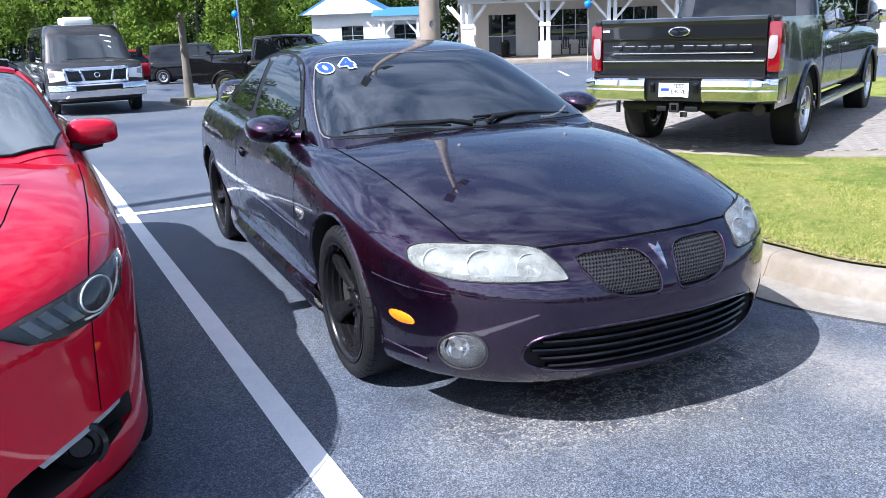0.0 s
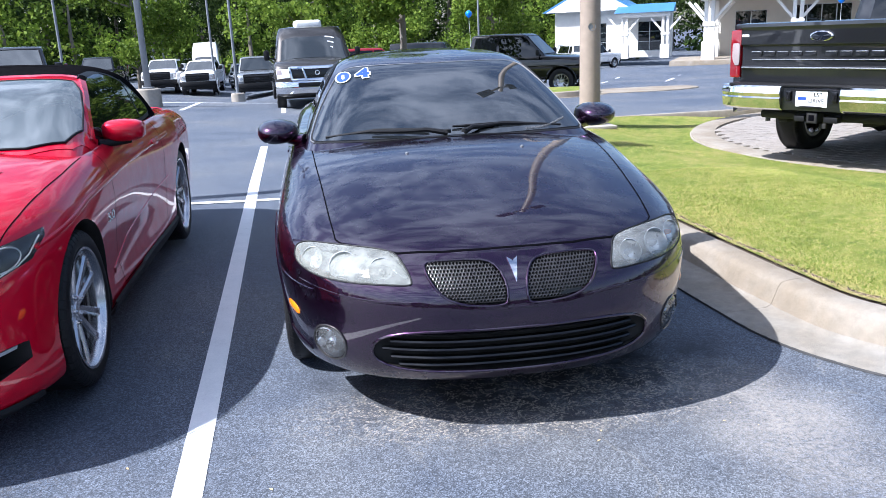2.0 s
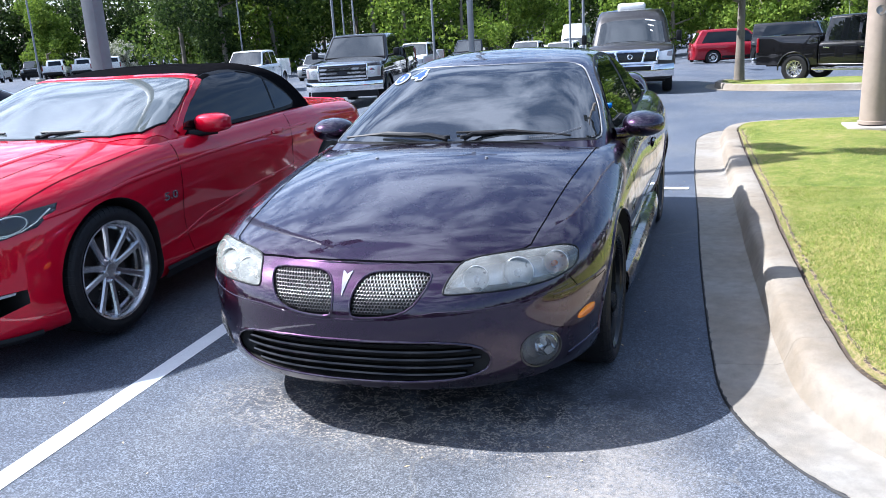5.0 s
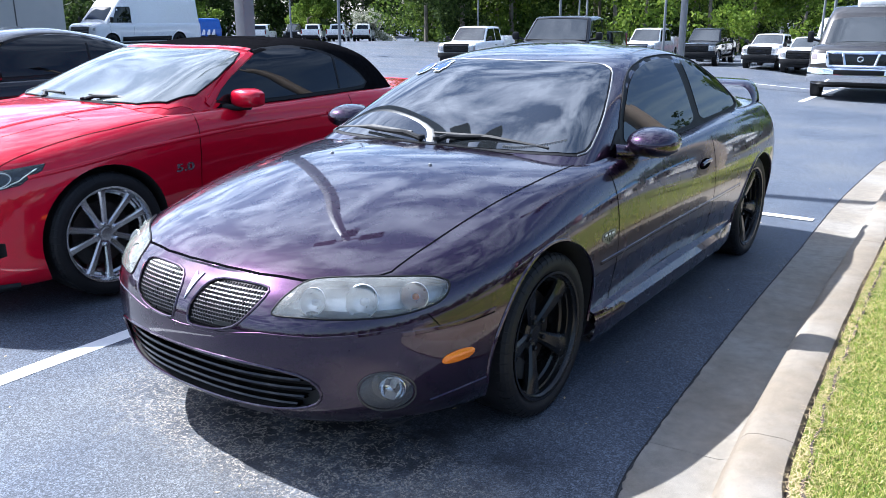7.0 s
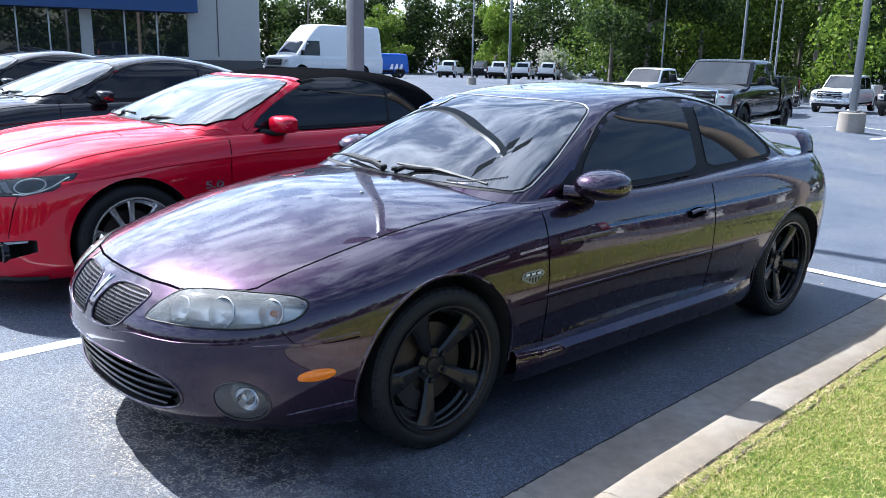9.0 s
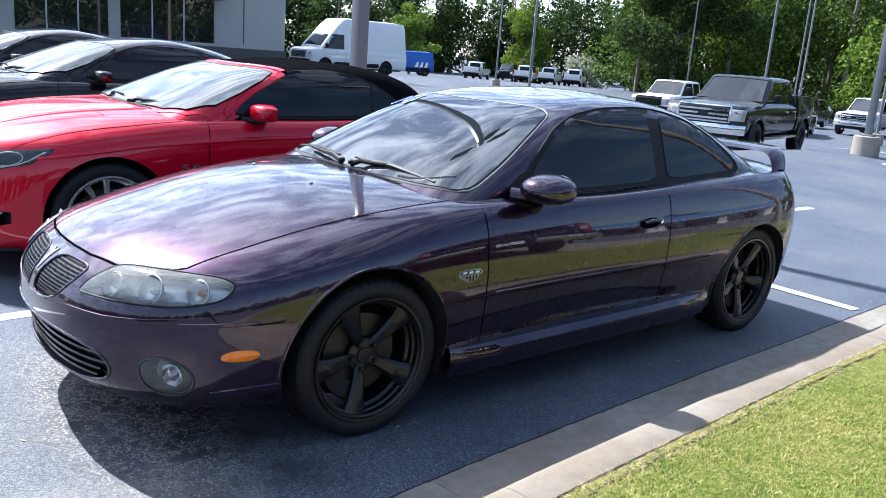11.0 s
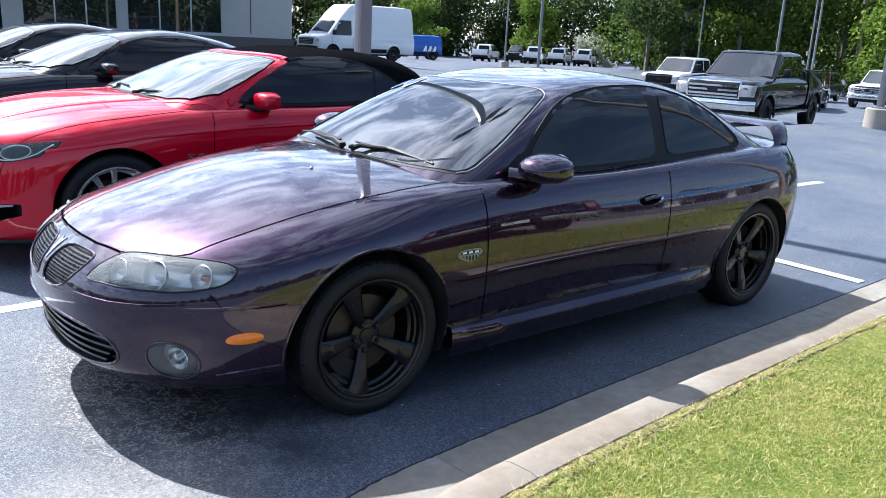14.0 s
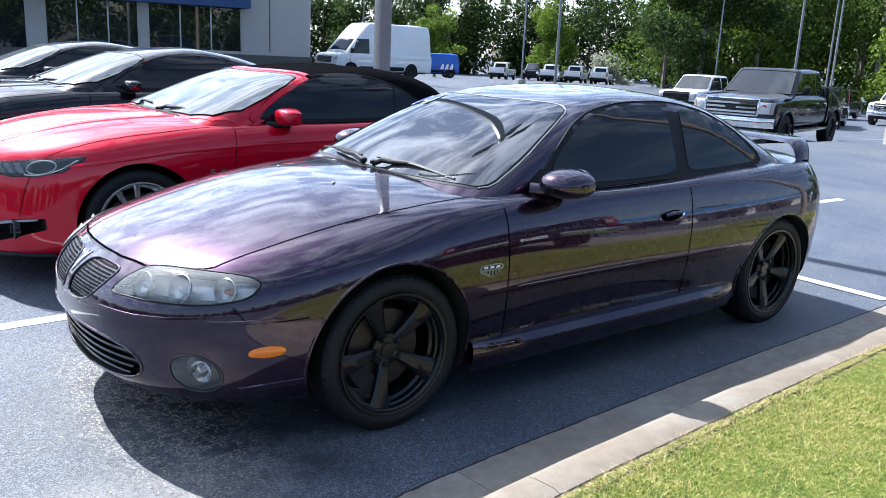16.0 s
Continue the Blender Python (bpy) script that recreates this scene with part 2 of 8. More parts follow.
def asphalt(name, color, polish=0.62):
    """Sealed asphalt: dark binder, pale stone specks, large faded patches, a washed-out stain where cars drip."""
    m, nt, b = material(name)
    co = nt.nodes.new("ShaderNodeTexCoord")
    vor = nt.nodes.new("ShaderNodeTexVoronoi")
    vor.inputs["Scale"].default_value = 210
    nt.links.new(co.outputs["Object"], vor.inputs["Vector"])
    stone = ramp_of(nt, vor.outputs["Color"], [(0.28, tuple(c * 0.48 for c in color)), (0.60, color), (0.92, tuple(c * 1.9 for c in color))])
    patch_n = noise_of(nt, 0.42, 7, 0.60)
    mid = noise_of(nt, 3.2, 8, 0.72)
    grit = noise_of(nt, 46, 5, 0.75)
    tone = ramp_of(nt, patch_n, [(0.33, (0.62, 0.69, 0.78)), (0.48, (0.95, 0.97, 1.0)), (0.62, (1.22, 1.16, 1.06))])
    base = mix_of(nt, 1.0, stone, tone, "MULTIPLY")
    worn = ramp_of(nt, mid, [(0.40, (0.84, 0.85, 0.87)), (0.58, (1.03, 1.03, 1.02)), (0.78, (1.22, 1.2, 1.17))])
    base = mix_of(nt, 0.8, base, mix_of(nt, 1.0, base, worn, "MULTIPLY"))
    base = mix_of(nt, 0.42, base, mix_of(nt, 1.0, base, ramp_of(nt, grit, [(0.35, (0.55, 0.55, 0.56)), (0.68, (1.5, 1.48, 1.45))]), "MULTIPLY"))
    # dirt: broken threads of pale residue, oily drips, washed-out sand; bed: the coupe's shade painted darker; each in
    # its own patch
    thread = ramp_of(nt, noise_of(nt, 11, 9, 0.74), [(0.47, (0, 0, 0)), (0.495, (1, 1, 1)), (0.505, (1, 1, 1)), (0.53, (0, 0, 0))])
    crust = mix_of(nt, 1.0, thread, ramp_of(nt, noise_of(nt, 75, 4, 0.7), [(0.46, (0, 0, 0)), (0.60, (1, 1, 1))]), "MULTIPLY")
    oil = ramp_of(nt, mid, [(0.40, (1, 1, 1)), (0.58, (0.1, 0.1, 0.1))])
    sand = ramp_of(nt, mix_of(nt, 0.6, mid, grit), [(0.40, (0.15, 0.15, 0.15)), (0.62, (1, 1, 1))])
    # bed is no stain: it deepens the shade under the coupe by colour
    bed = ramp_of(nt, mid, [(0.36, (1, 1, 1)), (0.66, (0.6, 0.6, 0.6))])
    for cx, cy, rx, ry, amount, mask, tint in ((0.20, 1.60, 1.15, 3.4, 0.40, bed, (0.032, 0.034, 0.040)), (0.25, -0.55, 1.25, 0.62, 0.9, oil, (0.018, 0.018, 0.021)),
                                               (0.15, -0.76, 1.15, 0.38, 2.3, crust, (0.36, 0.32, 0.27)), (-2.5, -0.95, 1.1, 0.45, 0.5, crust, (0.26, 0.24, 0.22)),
                                               (0.10, -1.05, 1.20, 0.36, 0.10, sand, (0.22, 0.205, 0.185)), (1.00, -1.20, 0.42, 0.75, 0.60, sand, (0.27, 0.245, 0.215))):
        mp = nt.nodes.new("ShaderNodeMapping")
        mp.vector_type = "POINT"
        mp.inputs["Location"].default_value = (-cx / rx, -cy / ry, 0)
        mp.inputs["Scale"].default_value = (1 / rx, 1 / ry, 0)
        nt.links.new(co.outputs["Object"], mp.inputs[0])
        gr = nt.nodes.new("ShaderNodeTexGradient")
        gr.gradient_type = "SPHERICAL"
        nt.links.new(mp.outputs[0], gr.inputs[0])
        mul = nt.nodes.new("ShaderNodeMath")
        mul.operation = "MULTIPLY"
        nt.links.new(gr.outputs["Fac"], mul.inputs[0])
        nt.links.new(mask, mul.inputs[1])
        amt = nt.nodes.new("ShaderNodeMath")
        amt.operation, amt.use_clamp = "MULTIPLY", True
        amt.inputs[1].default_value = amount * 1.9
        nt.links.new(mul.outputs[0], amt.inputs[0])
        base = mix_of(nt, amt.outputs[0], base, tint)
    # hairline cracks, here and there
    bent = nt.nodes.new("ShaderNodeVectorMath")
    bent.operation = "MULTIPLY_ADD"
    bent.inputs[1].default_value = (0.5, 0.5, 0)
    wav = nt.nodes.new("ShaderNodeTexNoise")
    wav.inputs["Scale"].default_value, wav.inputs["Detail"].default_value = 2.2, 6
    nt.links.new(co.outputs["Object"], wav.inputs["Vector"])
    nt.links.new(wav.outputs["Color"], bent.inputs[0])
    nt.links.new(co.outputs["Object"], bent.inputs[2])
    cells = nt.nodes.new("ShaderNodeTexVoronoi")
    cells.feature = "DISTANCE_TO_EDGE"
    cells.inputs["Scale"].default_value = 0.95
    nt.links.new(bent.outputs[0], cells.inputs["Vector"])
    crack = mix_of(nt, 1.0, ramp_of(nt, cells.outputs["Distance"], [(0.0, (0.35, 0.35, 0.35)), (0.005, (0, 0, 0))]), ramp_of(nt, patch_n, [(0.48, (0, 0, 0)), (0.56, (1, 1, 1))]), "MULTIPLY")
    base = mix_of(nt, crack, base, (0.24, 0.225, 0.20))
    nt.links.new(base, b.inputs["Base Color"])
    nt.links.new(ramp_of(nt, mid, [(0.3, (polish,) * 3), (0.7, (polish + 0.2,) * 3)]), b.inputs["Roughness"])
    set_in(b, Specular_IOR_Level=0.32)
    hh = mix_of(nt, 0.5, vor.outputs["Distance"], grit)
    bump_of(nt, b, hh, 0.38, 0.005)
    return m


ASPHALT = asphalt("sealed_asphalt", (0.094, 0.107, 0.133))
KERB_MAT = concrete("kerb_concrete", (0.262, 0.232, 0.192), 0.2, 0.45, 0.8)
GUTTER_MAT = concrete("gutter_concrete", (0.262, 0.244, 0.215), 0.25, 0.5, 0.7)
BASE_CONC = concrete("lamp_base_concrete", (0.34, 0.31, 0.27))


def road_paint(name):
    m, nt, b = material(name)
    fine = noise_of(nt, 130, 5, 0.75)
    mid = noise_of(nt, 7, 5, 0.7)
    wear = mix_of(nt, 0.45, fine, mid)
    nt.links.new(ramp_of(nt, wear, [(0.30, (0.16, 0.165, 0.175)), (0.40, (0.62, 0.63, 0.64)), (0.75, (0.80, 0.80, 0.79))]), b.inputs["Base Color"])
    set_in(b, Roughness=0.6)
    bump_of(nt, b, fine, 0.4, 0.004)
    return m


ROAD_WHITE = road_paint("worn_white_road_paint")

# ---- mesh tools ----
from mathutils.bvhtree import BVHTree
from mathutils.geometry import delaunay_2d_cdt


def part(name, bm, mat, parent, label="", sharp=40, at=None):
    """One mesh object under a thing or a part."""
    me = bpy.data.meshes.new(name)
    bmesh.ops.recalc_face_normals(bm, faces=bm.faces[:])
    bm.to_mesh(me)
    bm.free()
    return part_mesh(name, me, mat, parent, label, sharp, at)


def part_mesh(name, me, mat, parent, label="", sharp=40, at=None):
    if sharp is None:
        me.polygons.foreach_set("use_smooth", [False] * len(me.polygons))
    elif sharp:
        me.polygons.foreach_set("use_smooth", [True] * len(me.polygons))
        me.set_sharp_from_angle(angle=radians(sharp))
    if mat and not len(me.materials):
        me.materials.append(mat)
    ob = new(name, me)
    if parent:
        ob.parent = parent
    if at is not None:
        ob.matrix_basis = at
    if label:
        ob["label"] = label
    return ob


def reuse(name, source, parent, at):
    """Another object on the same mesh."""
    ob = new(name, source.data)
    ob.parent = parent
    ob.matrix_basis = at
    if "label" in source:
        ob["label"] = source["label"]
    return ob


def thing(name, m, label, category, group="", kind=""):
    ob = new(name)
    ob.empty_display_size = 0.2
    ob.matrix_basis = m
    return tagged(ob, label, category, group, kind)


def from_arrays(name, verts, faces):
    me = bpy.data.meshes.new(name)
    me.from_pydata([tuple(v) for v in verts], [], faces)
    me.validate()
    me.update()
    return me


def bm_grid(rows, close_u=False, close_v=False, bm=None):
    """A skin over rows of points (all rows of one length)."""
    bm = bm or bmesh.new()
    vs = [[bm.verts.new(p) for p in row] for row in rows]
    nr, nc = len(vs), len(vs[0])
    for i in range(nr if close_u else nr - 1):
        for j in range(nc if close_v else nc - 1):
            q = [vs[i][j], vs[i][(j + 1) % nc], vs[(i + 1) % nr][(j + 1) % nc], vs[(i + 1) % nr][j]]
            try:
                bm.faces.new(q)
            except ValueError:
                pass
    return bm


def bm_box(bm, lo, hi, bevel=0.0, m=None, seg=2):
    """A box between two corners, with rounded edges."""
    bm = bm or bmesh.new()
    c = [(a + b) / 2 for a, b in zip(lo, hi)]
    s = [abs(b - a) for a, b in zip(lo, hi)]
    mat = Matrix.Translation(c) @ Matrix.Diagonal((*s, 1))
    tmp = bmesh.new()
    bmesh.ops.create_cube(tmp, size=1.0, matrix=mat)
    if bevel:
        bmesh.ops.bevel(tmp, geom=tmp.edges[:], offset=min(bevel, min(s) * 0.45), segments=seg, affect="EDGES", profile=0.6)
    return bm_join(bm, tmp, m)


def bm_join(bm, other, m=None):
    """Adds other (and frees it), moved by m."""
    if m is not None:
        bmesh.ops.transform(other, matrix=m, verts=other.verts[:])
    me = bpy.data.meshes.new("tmp")
    other.to_mesh(me)
    other.free()
    bm.from_mesh(me)
    bpy.data.meshes.remove(me)
    return bm


def bm_lathe(profile, n=40, axis="x", bm=None, a0=0.0, a1=2 * math.pi):
    """Spins (along, radius) pairs round an axis."""
    rows = []
    full = abs(a1 - a0 - 2 * math.pi) < 1e-6
    for k in range(n if full else n + 1):
        a = a0 + (a1 - a0) * k / n
        c, s = math.cos(a), math.sin(a)
        if axis == "x":
            rows.append([(t, r * c, r * s) for t, r in profile])
        elif axis == "y":
            rows.append([(r * c, t, r * s) for t, r in profile])
        else:
            rows.append([(r * c, r * s, t) for t, r in profile])
    return bm_grid(rows, close_u=full, bm=bm)


def bm_tube(path, radius, n=10, bm=None, cap=True):
    """A round bar along a path; radius is one number or one for each point."""
    bm = bm or bmesh.new()
    pts = [Vector(p) for p in path]
    rad = radius if isinstance(radius, (list, tuple)) else [radius] * len(pts)
    rings, up = [], None
    for i, p in enumerate(pts):
        d = (pts[min(i + 1, len(pts) - 1)] - pts[max(i - 1, 0)]).normalized()
        if up is None:
            up = d.orthogonal().normalized()
        side = d.cross(up).normalized()
        up = side.cross(d).normalized()
        rings.append([bm.verts.new(p + rad[i] * (math.cos(a) * up + math.sin(a) * side)) for a in (2 * math.pi * k / n for k in range(n))])
    for a, b in zip(rings, rings[1:]):
        for k in range(n):
            bm.faces.new((a[k], a[(k + 1) % n], b[(k + 1) % n], b[k]))
    if cap:
        bm.faces.new(rings[0][::-1])
        bm.faces.new(rings[-1])
    return bm


def bm_prism(poly, axis, a, b, bevel=0.0, seg=2):
    """A polygon given in the two other axes, drawn out along an axis from a to b."""
    bm = bmesh.new()
    def p3(u, v, w):
        return {"x": (w, u, v), "y": (u, w, v), "z": (u, v, w)}[axis]
    lo = [bm.verts.new(p3(u, v, a)) for u, v in poly]
    hi = [bm.verts.new(p3(u, v, b)) for u, v in poly]
    n = len(poly)
    bm.faces.new(lo)
    bm.faces.new(hi[::-1])
    for k in range(n):
        bm.faces.new((lo[k], hi[k], hi[(k + 1) % n], lo[(k + 1) % n]))
    if bevel:
        bmesh.ops.bevel(bm, geom=bm.edges[:], offset=bevel, segments=seg, affect="EDGES", profile=0.6)
    return bm


def curve_at(keys, t):
    """A smooth curve through (t, value) keys."""
    if t <= keys[0][0]:
        return keys[0][1]
    if t >= keys[-1][0]:
        return keys[-1][1]
    for i in range(len(keys) - 1):
        (t0, v0), (t1, v1) = keys[i], keys[i + 1]
        if t <= t1:
            h = t1 - t0
            d = (v1 - v0) / h
            m0 = d if i == 0 else (d + (v0 - keys[i - 1][1]) / (t0 - keys[i - 1][0])) / 2
            m1 = d if i == len(keys) - 2 else (d + (keys[i + 2][1] - v1) / (keys[i + 2][0] - t1)) / 2
            s = (t - t0) / h
            return (2 * s**3 - 3 * s**2 + 1) * v0 + (s**3 - 2 * s**2 + s) * h * m0 + (3 * s**2 - 2 * s**3) * v1 + (s**3 - s**2) * h * m1
    return keys[-1][1]


def keyed(v, y):
    return v if isinstance(v, (int, float)) else curve_at(v, y)


def outline(level, counts):
    """One waterline of a body from the front's middle round to the rear's middle."""
    z, w, yf, yr, af, ar, nf, nr = level
    n1, n2, n3 = counts
    pts = []
    for k in range(n1):
        a = math.pi / 2 * k / n1
        y = yf + af * (1 - math.cos(a) ** (2 / nf))
        pts.append((keyed(w, max(y, yf + af)) * math.sin(a) ** (2 / nf), y))
    y0, y1 = yf + af, yr - ar
    for k in range(n2):
        y = y0 + (y1 - y0) * k / n2
        pts.append((keyed(w, y), y))
    for k in range(n3 + 1):
        a = math.pi / 2 * (1 - k / n3)
        y = yr - ar * (1 - max(math.cos(a), 0) ** (2 / nr))
        pts.append((keyed(w, min(y, y1)) * max(math.sin(a), 0) ** (2 / nr), y))
    return [(x, y, keyed(z, y)) for x, y in pts]


def shell(levels, crown, power=2.2, fine=4, counts=(26, 60, 18), across=22, bottom=True):
    """A closed body from stacked waterlines, with a crowned top. Each level: z, half width, front y, rear y, front and rear corner length and squareness."""
    base = np.array([outline(l, counts) for l in levels])
    rows = []
    k = len(base)
    for i in range(k - 1):
        p0, p1, p2, p3 = base[max(i - 1, 0)], base[i], base[i + 1], base[min(i + 2, k - 1)]
        for s in np.arange(fine) / fine:
            rows.append(0.5 * (2 * p1 + (p2 - p0) * s + (2 * p0 - 5 * p1 + 4 * p2 - p3) * s**2 + (3 * p1 - p0 - 3 * p2 + p3) * s**3))
    rows.append(base[-1])
    bm = bmesh.new()
    left = [[bm.verts.new(p) for p in row] for row in rows]
    right = [[bm.verts.new((-p[0], p[1], p[2])) for p in row] for row in rows]
    for vs, flip in ((left, False), (right, True)):
        for a, b in zip(vs, vs[1:]):
            for j in range(len(a) - 1):
                q = (a[j], a[j + 1], b[j + 1], b[j])
                bm.faces.new(q[::-1] if flip else q)
    top = rows[-1]
    strips = []
    for j, (x, y, z) in enumerate(top):
        row = [left[-1][j]]
        c = keyed(crown, y)
        for i in range(1, across):
            u = 1 - 2 * i / across
            row.append(bm.verts.new((x * u, y, z + c * (1 - abs(u) ** power))))
        row.append(right[-1][j])
        strips.append(row)
    for a, b in zip(strips, strips[1:]):
        for i in range(across):
            bm.faces.new((a[i], a[i + 1], b[i + 1], b[i]))
    if bottom:
        for j in range(len(rows[0]) - 1):
            bm.faces.new((left[0][j], right[0][j], right[0][j + 1], left[0][j + 1]))
    bmesh.ops.remove_doubles(bm, verts=bm.verts[:], dist=0.0004)
    bmesh.ops.dissolve_degenerate(bm, edges=bm.edges[:], dist=0.0003)
    bmesh.ops.recalc_face_normals(bm, faces=bm.faces[:])
    return bm


def carve(bm, cutters):
    """The closed body without the closed cutters."""
    def temp(b, n):
        me = bpy.data.meshes.new(n)
        b.to_mesh(me)
        b.free()
        return new(n, me)
    ob = temp(bm, "tmp_body")
    cuts = []
    for c in cutters:
        bmesh.ops.recalc_face_normals(c, faces=c.faces[:])
        co = temp(c, "tmp_cut")
        cuts.append(co)
        md = ob.modifiers.new("cut", "BOOLEAN")
        md.operation, md.object, md.solver = "DIFFERENCE", co, "EXACT"
    dg = bpy.context.evaluated_depsgraph_get()
    me = bpy.data.meshes.new_from_object(ob.evaluated_get(dg))
    out = bmesh.new()
    out.from_mesh(me)
    for o in (ob, *cuts):
        old = o.data
        bpy.data.objects.remove(o)
        bpy.data.meshes.remove(old)
    bpy.data.meshes.remove(me)
    return out


def resample(poly, step, closed=True):
    out = []
    n = len(poly)
    for i in range(n if closed else n - 1):
        a, b = Vector(poly[i]), Vector(poly[(i + 1) % n])
        k = max(1, int((b - a).length / step + 0.5))
        out += [a.lerp(b, s / k) for s in range(k)]
    if not closed:
        out.append(Vector(poly[-1]))
    return out


def rounded(poly, times=2, cut=0.25, closed=True):
    """Corners cut again and again (Chaikin)."""
    for _ in range(times):
        out = []
        n = len(poly)
        for i in range(n if closed else n - 1):
            a, b = Vector(poly[i]), Vector(poly[(i + 1) % n])
            out += [a.lerp(b, cut), a.lerp(b, 1 - cut)]
        if not closed:
            out = [Vector(poly[0])] + out + [Vector(poly[-1])]
        poly = out
    return [tuple(p) for p in poly]


def oval(cu, cv, ru, rv, n=28, tilt=0.0, power=2.0):
    out = []
    for k in range(n):
        a = 2 * math.pi * k / n
        u = ru * math.copysign(abs(math.cos(a)) ** (2 / power), math.cos(a))
        v = rv * math.copysign(abs(math.sin(a)) ** (2 / power), math.sin(a))
        out.append((cu + u * math.cos(tilt) - v * math.sin(tilt), cv + u * math.sin(tilt) + v * math.cos(tilt)))
    return out


def cast(bvh, u, v, axis, side):
    """Where a straight line along an axis, from that side, first meets the body."""
    far = 12.0 * side
    if axis == "x":
        o, d = Vector((far, u, v)), Vector((-side, 0, 0))
    elif axis == "y":
        o, d = Vector((u, far, v)), Vector((0, -side, 0))
    else:
        o, d = Vector((u, v, far)), Vector((0, 0, -side))
    hit, nor, _, _ = bvh.ray_cast(o, d)
    return hit, nor


def laid(bvh, poly, axis, side, off=0.003, thick=0.004, step=0.03, dome=0.0):
    """A panel with the given outline, laid on the body: it follows the body's curve, off metres proud of it, with an edge of the given thickness."""
    rim = resample(poly, step)
    us, vs = [p[0] for p in rim], [p[1] for p in rim]
    inner = []
    n = len(rim)
    def inside(u, v):
        c = False
        for i in range(n):
            a, b = rim[i], rim[i - 1]
            if (a[1] > v) != (b[1] > v) and u < (b[0] - a[0]) * (v - a[1]) / (b[1] - a[1]) + a[0]:
                c = not c
        return c
    u = min(us) + step / 2
    while u < max(us):
        v = min(vs) + step / 2
        while v < max(vs):
            if inside(u, v) and min((Vector((u, v)) - p).length for p in rim) > step * 0.45:
                inner.append(Vector((u, v)))
            v += step
        u += step
    verts2, _, faces, _, _, _ = delaunay_2d_cdt(rim + inner, [(i, (i + 1) % n) for i in range(n)], [], 1, 1e-5)
    bm = bmesh.new()
    made, normals = [], []
    for p in verts2:
        hit, nor = cast(bvh, p[0], p[1], axis, side)
        made.append(bm.verts.new(hit) if hit else None)
        normals.append(nor)
    for f in faces:
        q = [made[i] for i in f]
        if None not in q:
            try:
                bm.faces.new(q)
            except ValueError:
                pass
    for vert in [v for v in bm.verts if not v.link_faces]:
        bm.verts.remove(vert)
    want = {"x": Vector((side, 0, 0)), "y": Vector((0, side, 0)), "z": Vector((0, 0, side))}[axis]
    for f in bm.faces:
        f.normal_update()
        if f.normal.dot(want) < 0:
            f.normal_flip()
    bm.normal_update()
    nor = {v: v.normal.copy() for v in bm.verts}
    edge = {v for e in bm.edges if e.is_boundary for v in e.verts}
    rimd = [v.co.copy() for v in edge]
    for v in bm.verts:
        lift = off
        if dome and v not in edge:
            lift += dome * min(1.0, min((v.co - r).length for r in rimd) / (dome * 3)) ** 0.5
        v.co = v.co + nor[v] * lift
    if thick:
        ext = bmesh.ops.extrude_edge_only(bm, edges=[e for e in bm.edges if e.is_boundary])
        fresh = [v for v in ext["geom"] if isinstance(v, bmesh.types.BMVert)]
        for v in fresh:
            src = next((e.other_vert(v) for e in v.link_edges if e.other_vert(v) in nor), None)
            v.co = v.co - (nor[src] if src else want) * thick
    return bm


def ribbon(bvh, path, axis, side, width=0.005, off=0.0015, step=0.025, bm=None, height=0.0):
    """A narrow line laid on the body along a path."""
    bm = bm or bmesh.new()
    pts, nors = [], []
    for p in resample(path, step, closed=False):
        hit, nor = cast(bvh, p[0], p[1], axis, side)
        if hit:
            pts.append(hit)
            nors.append(nor)
    rows = []
    for i, (p, nv) in enumerate(zip(pts, nors)):
        d = (pts[min(i + 1, len(pts) - 1)] - pts[max(i - 1, 0)]).normalized()
        s = d.cross(nv).normalized() * width / 2
        if height:
            rows.append([p + s, p + s * 0.7 + nv * (off + height), p - s * 0.7 + nv * (off + height), p - s])
        else:
            rows.append([p + s + nv * off, p - s + nv * off])
    if len(rows) > 1:
        bm_grid(rows, bm=bm)
    return bm


def tree_of(bm):
    return BVHTree.FromBMesh(bm)


def text_mesh(body, size, depth=0.001, bold=0.0):
    """Letters of the built-in font as a mesh round the origin, facing +z."""
    cu = bpy.data.curves.new("tmp_text", "FONT")
    cu.body, cu.size, cu.extrude, cu.offset = body, size, depth, bold
    cu.align_x, cu.align_y = "CENTER", "CENTER"
    ob = new("tmp_text", cu)
    dg = bpy.context.evaluated_depsgraph_get()
    me = bpy.data.meshes.new_from_object(ob.evaluated_get(dg))
    bpy.data.objects.remove(ob)
    bpy.data.curves.remove(cu)
    bm = bmesh.new()
    bm.from_mesh(me)
    bpy.data.meshes.remove(me)
    return bm


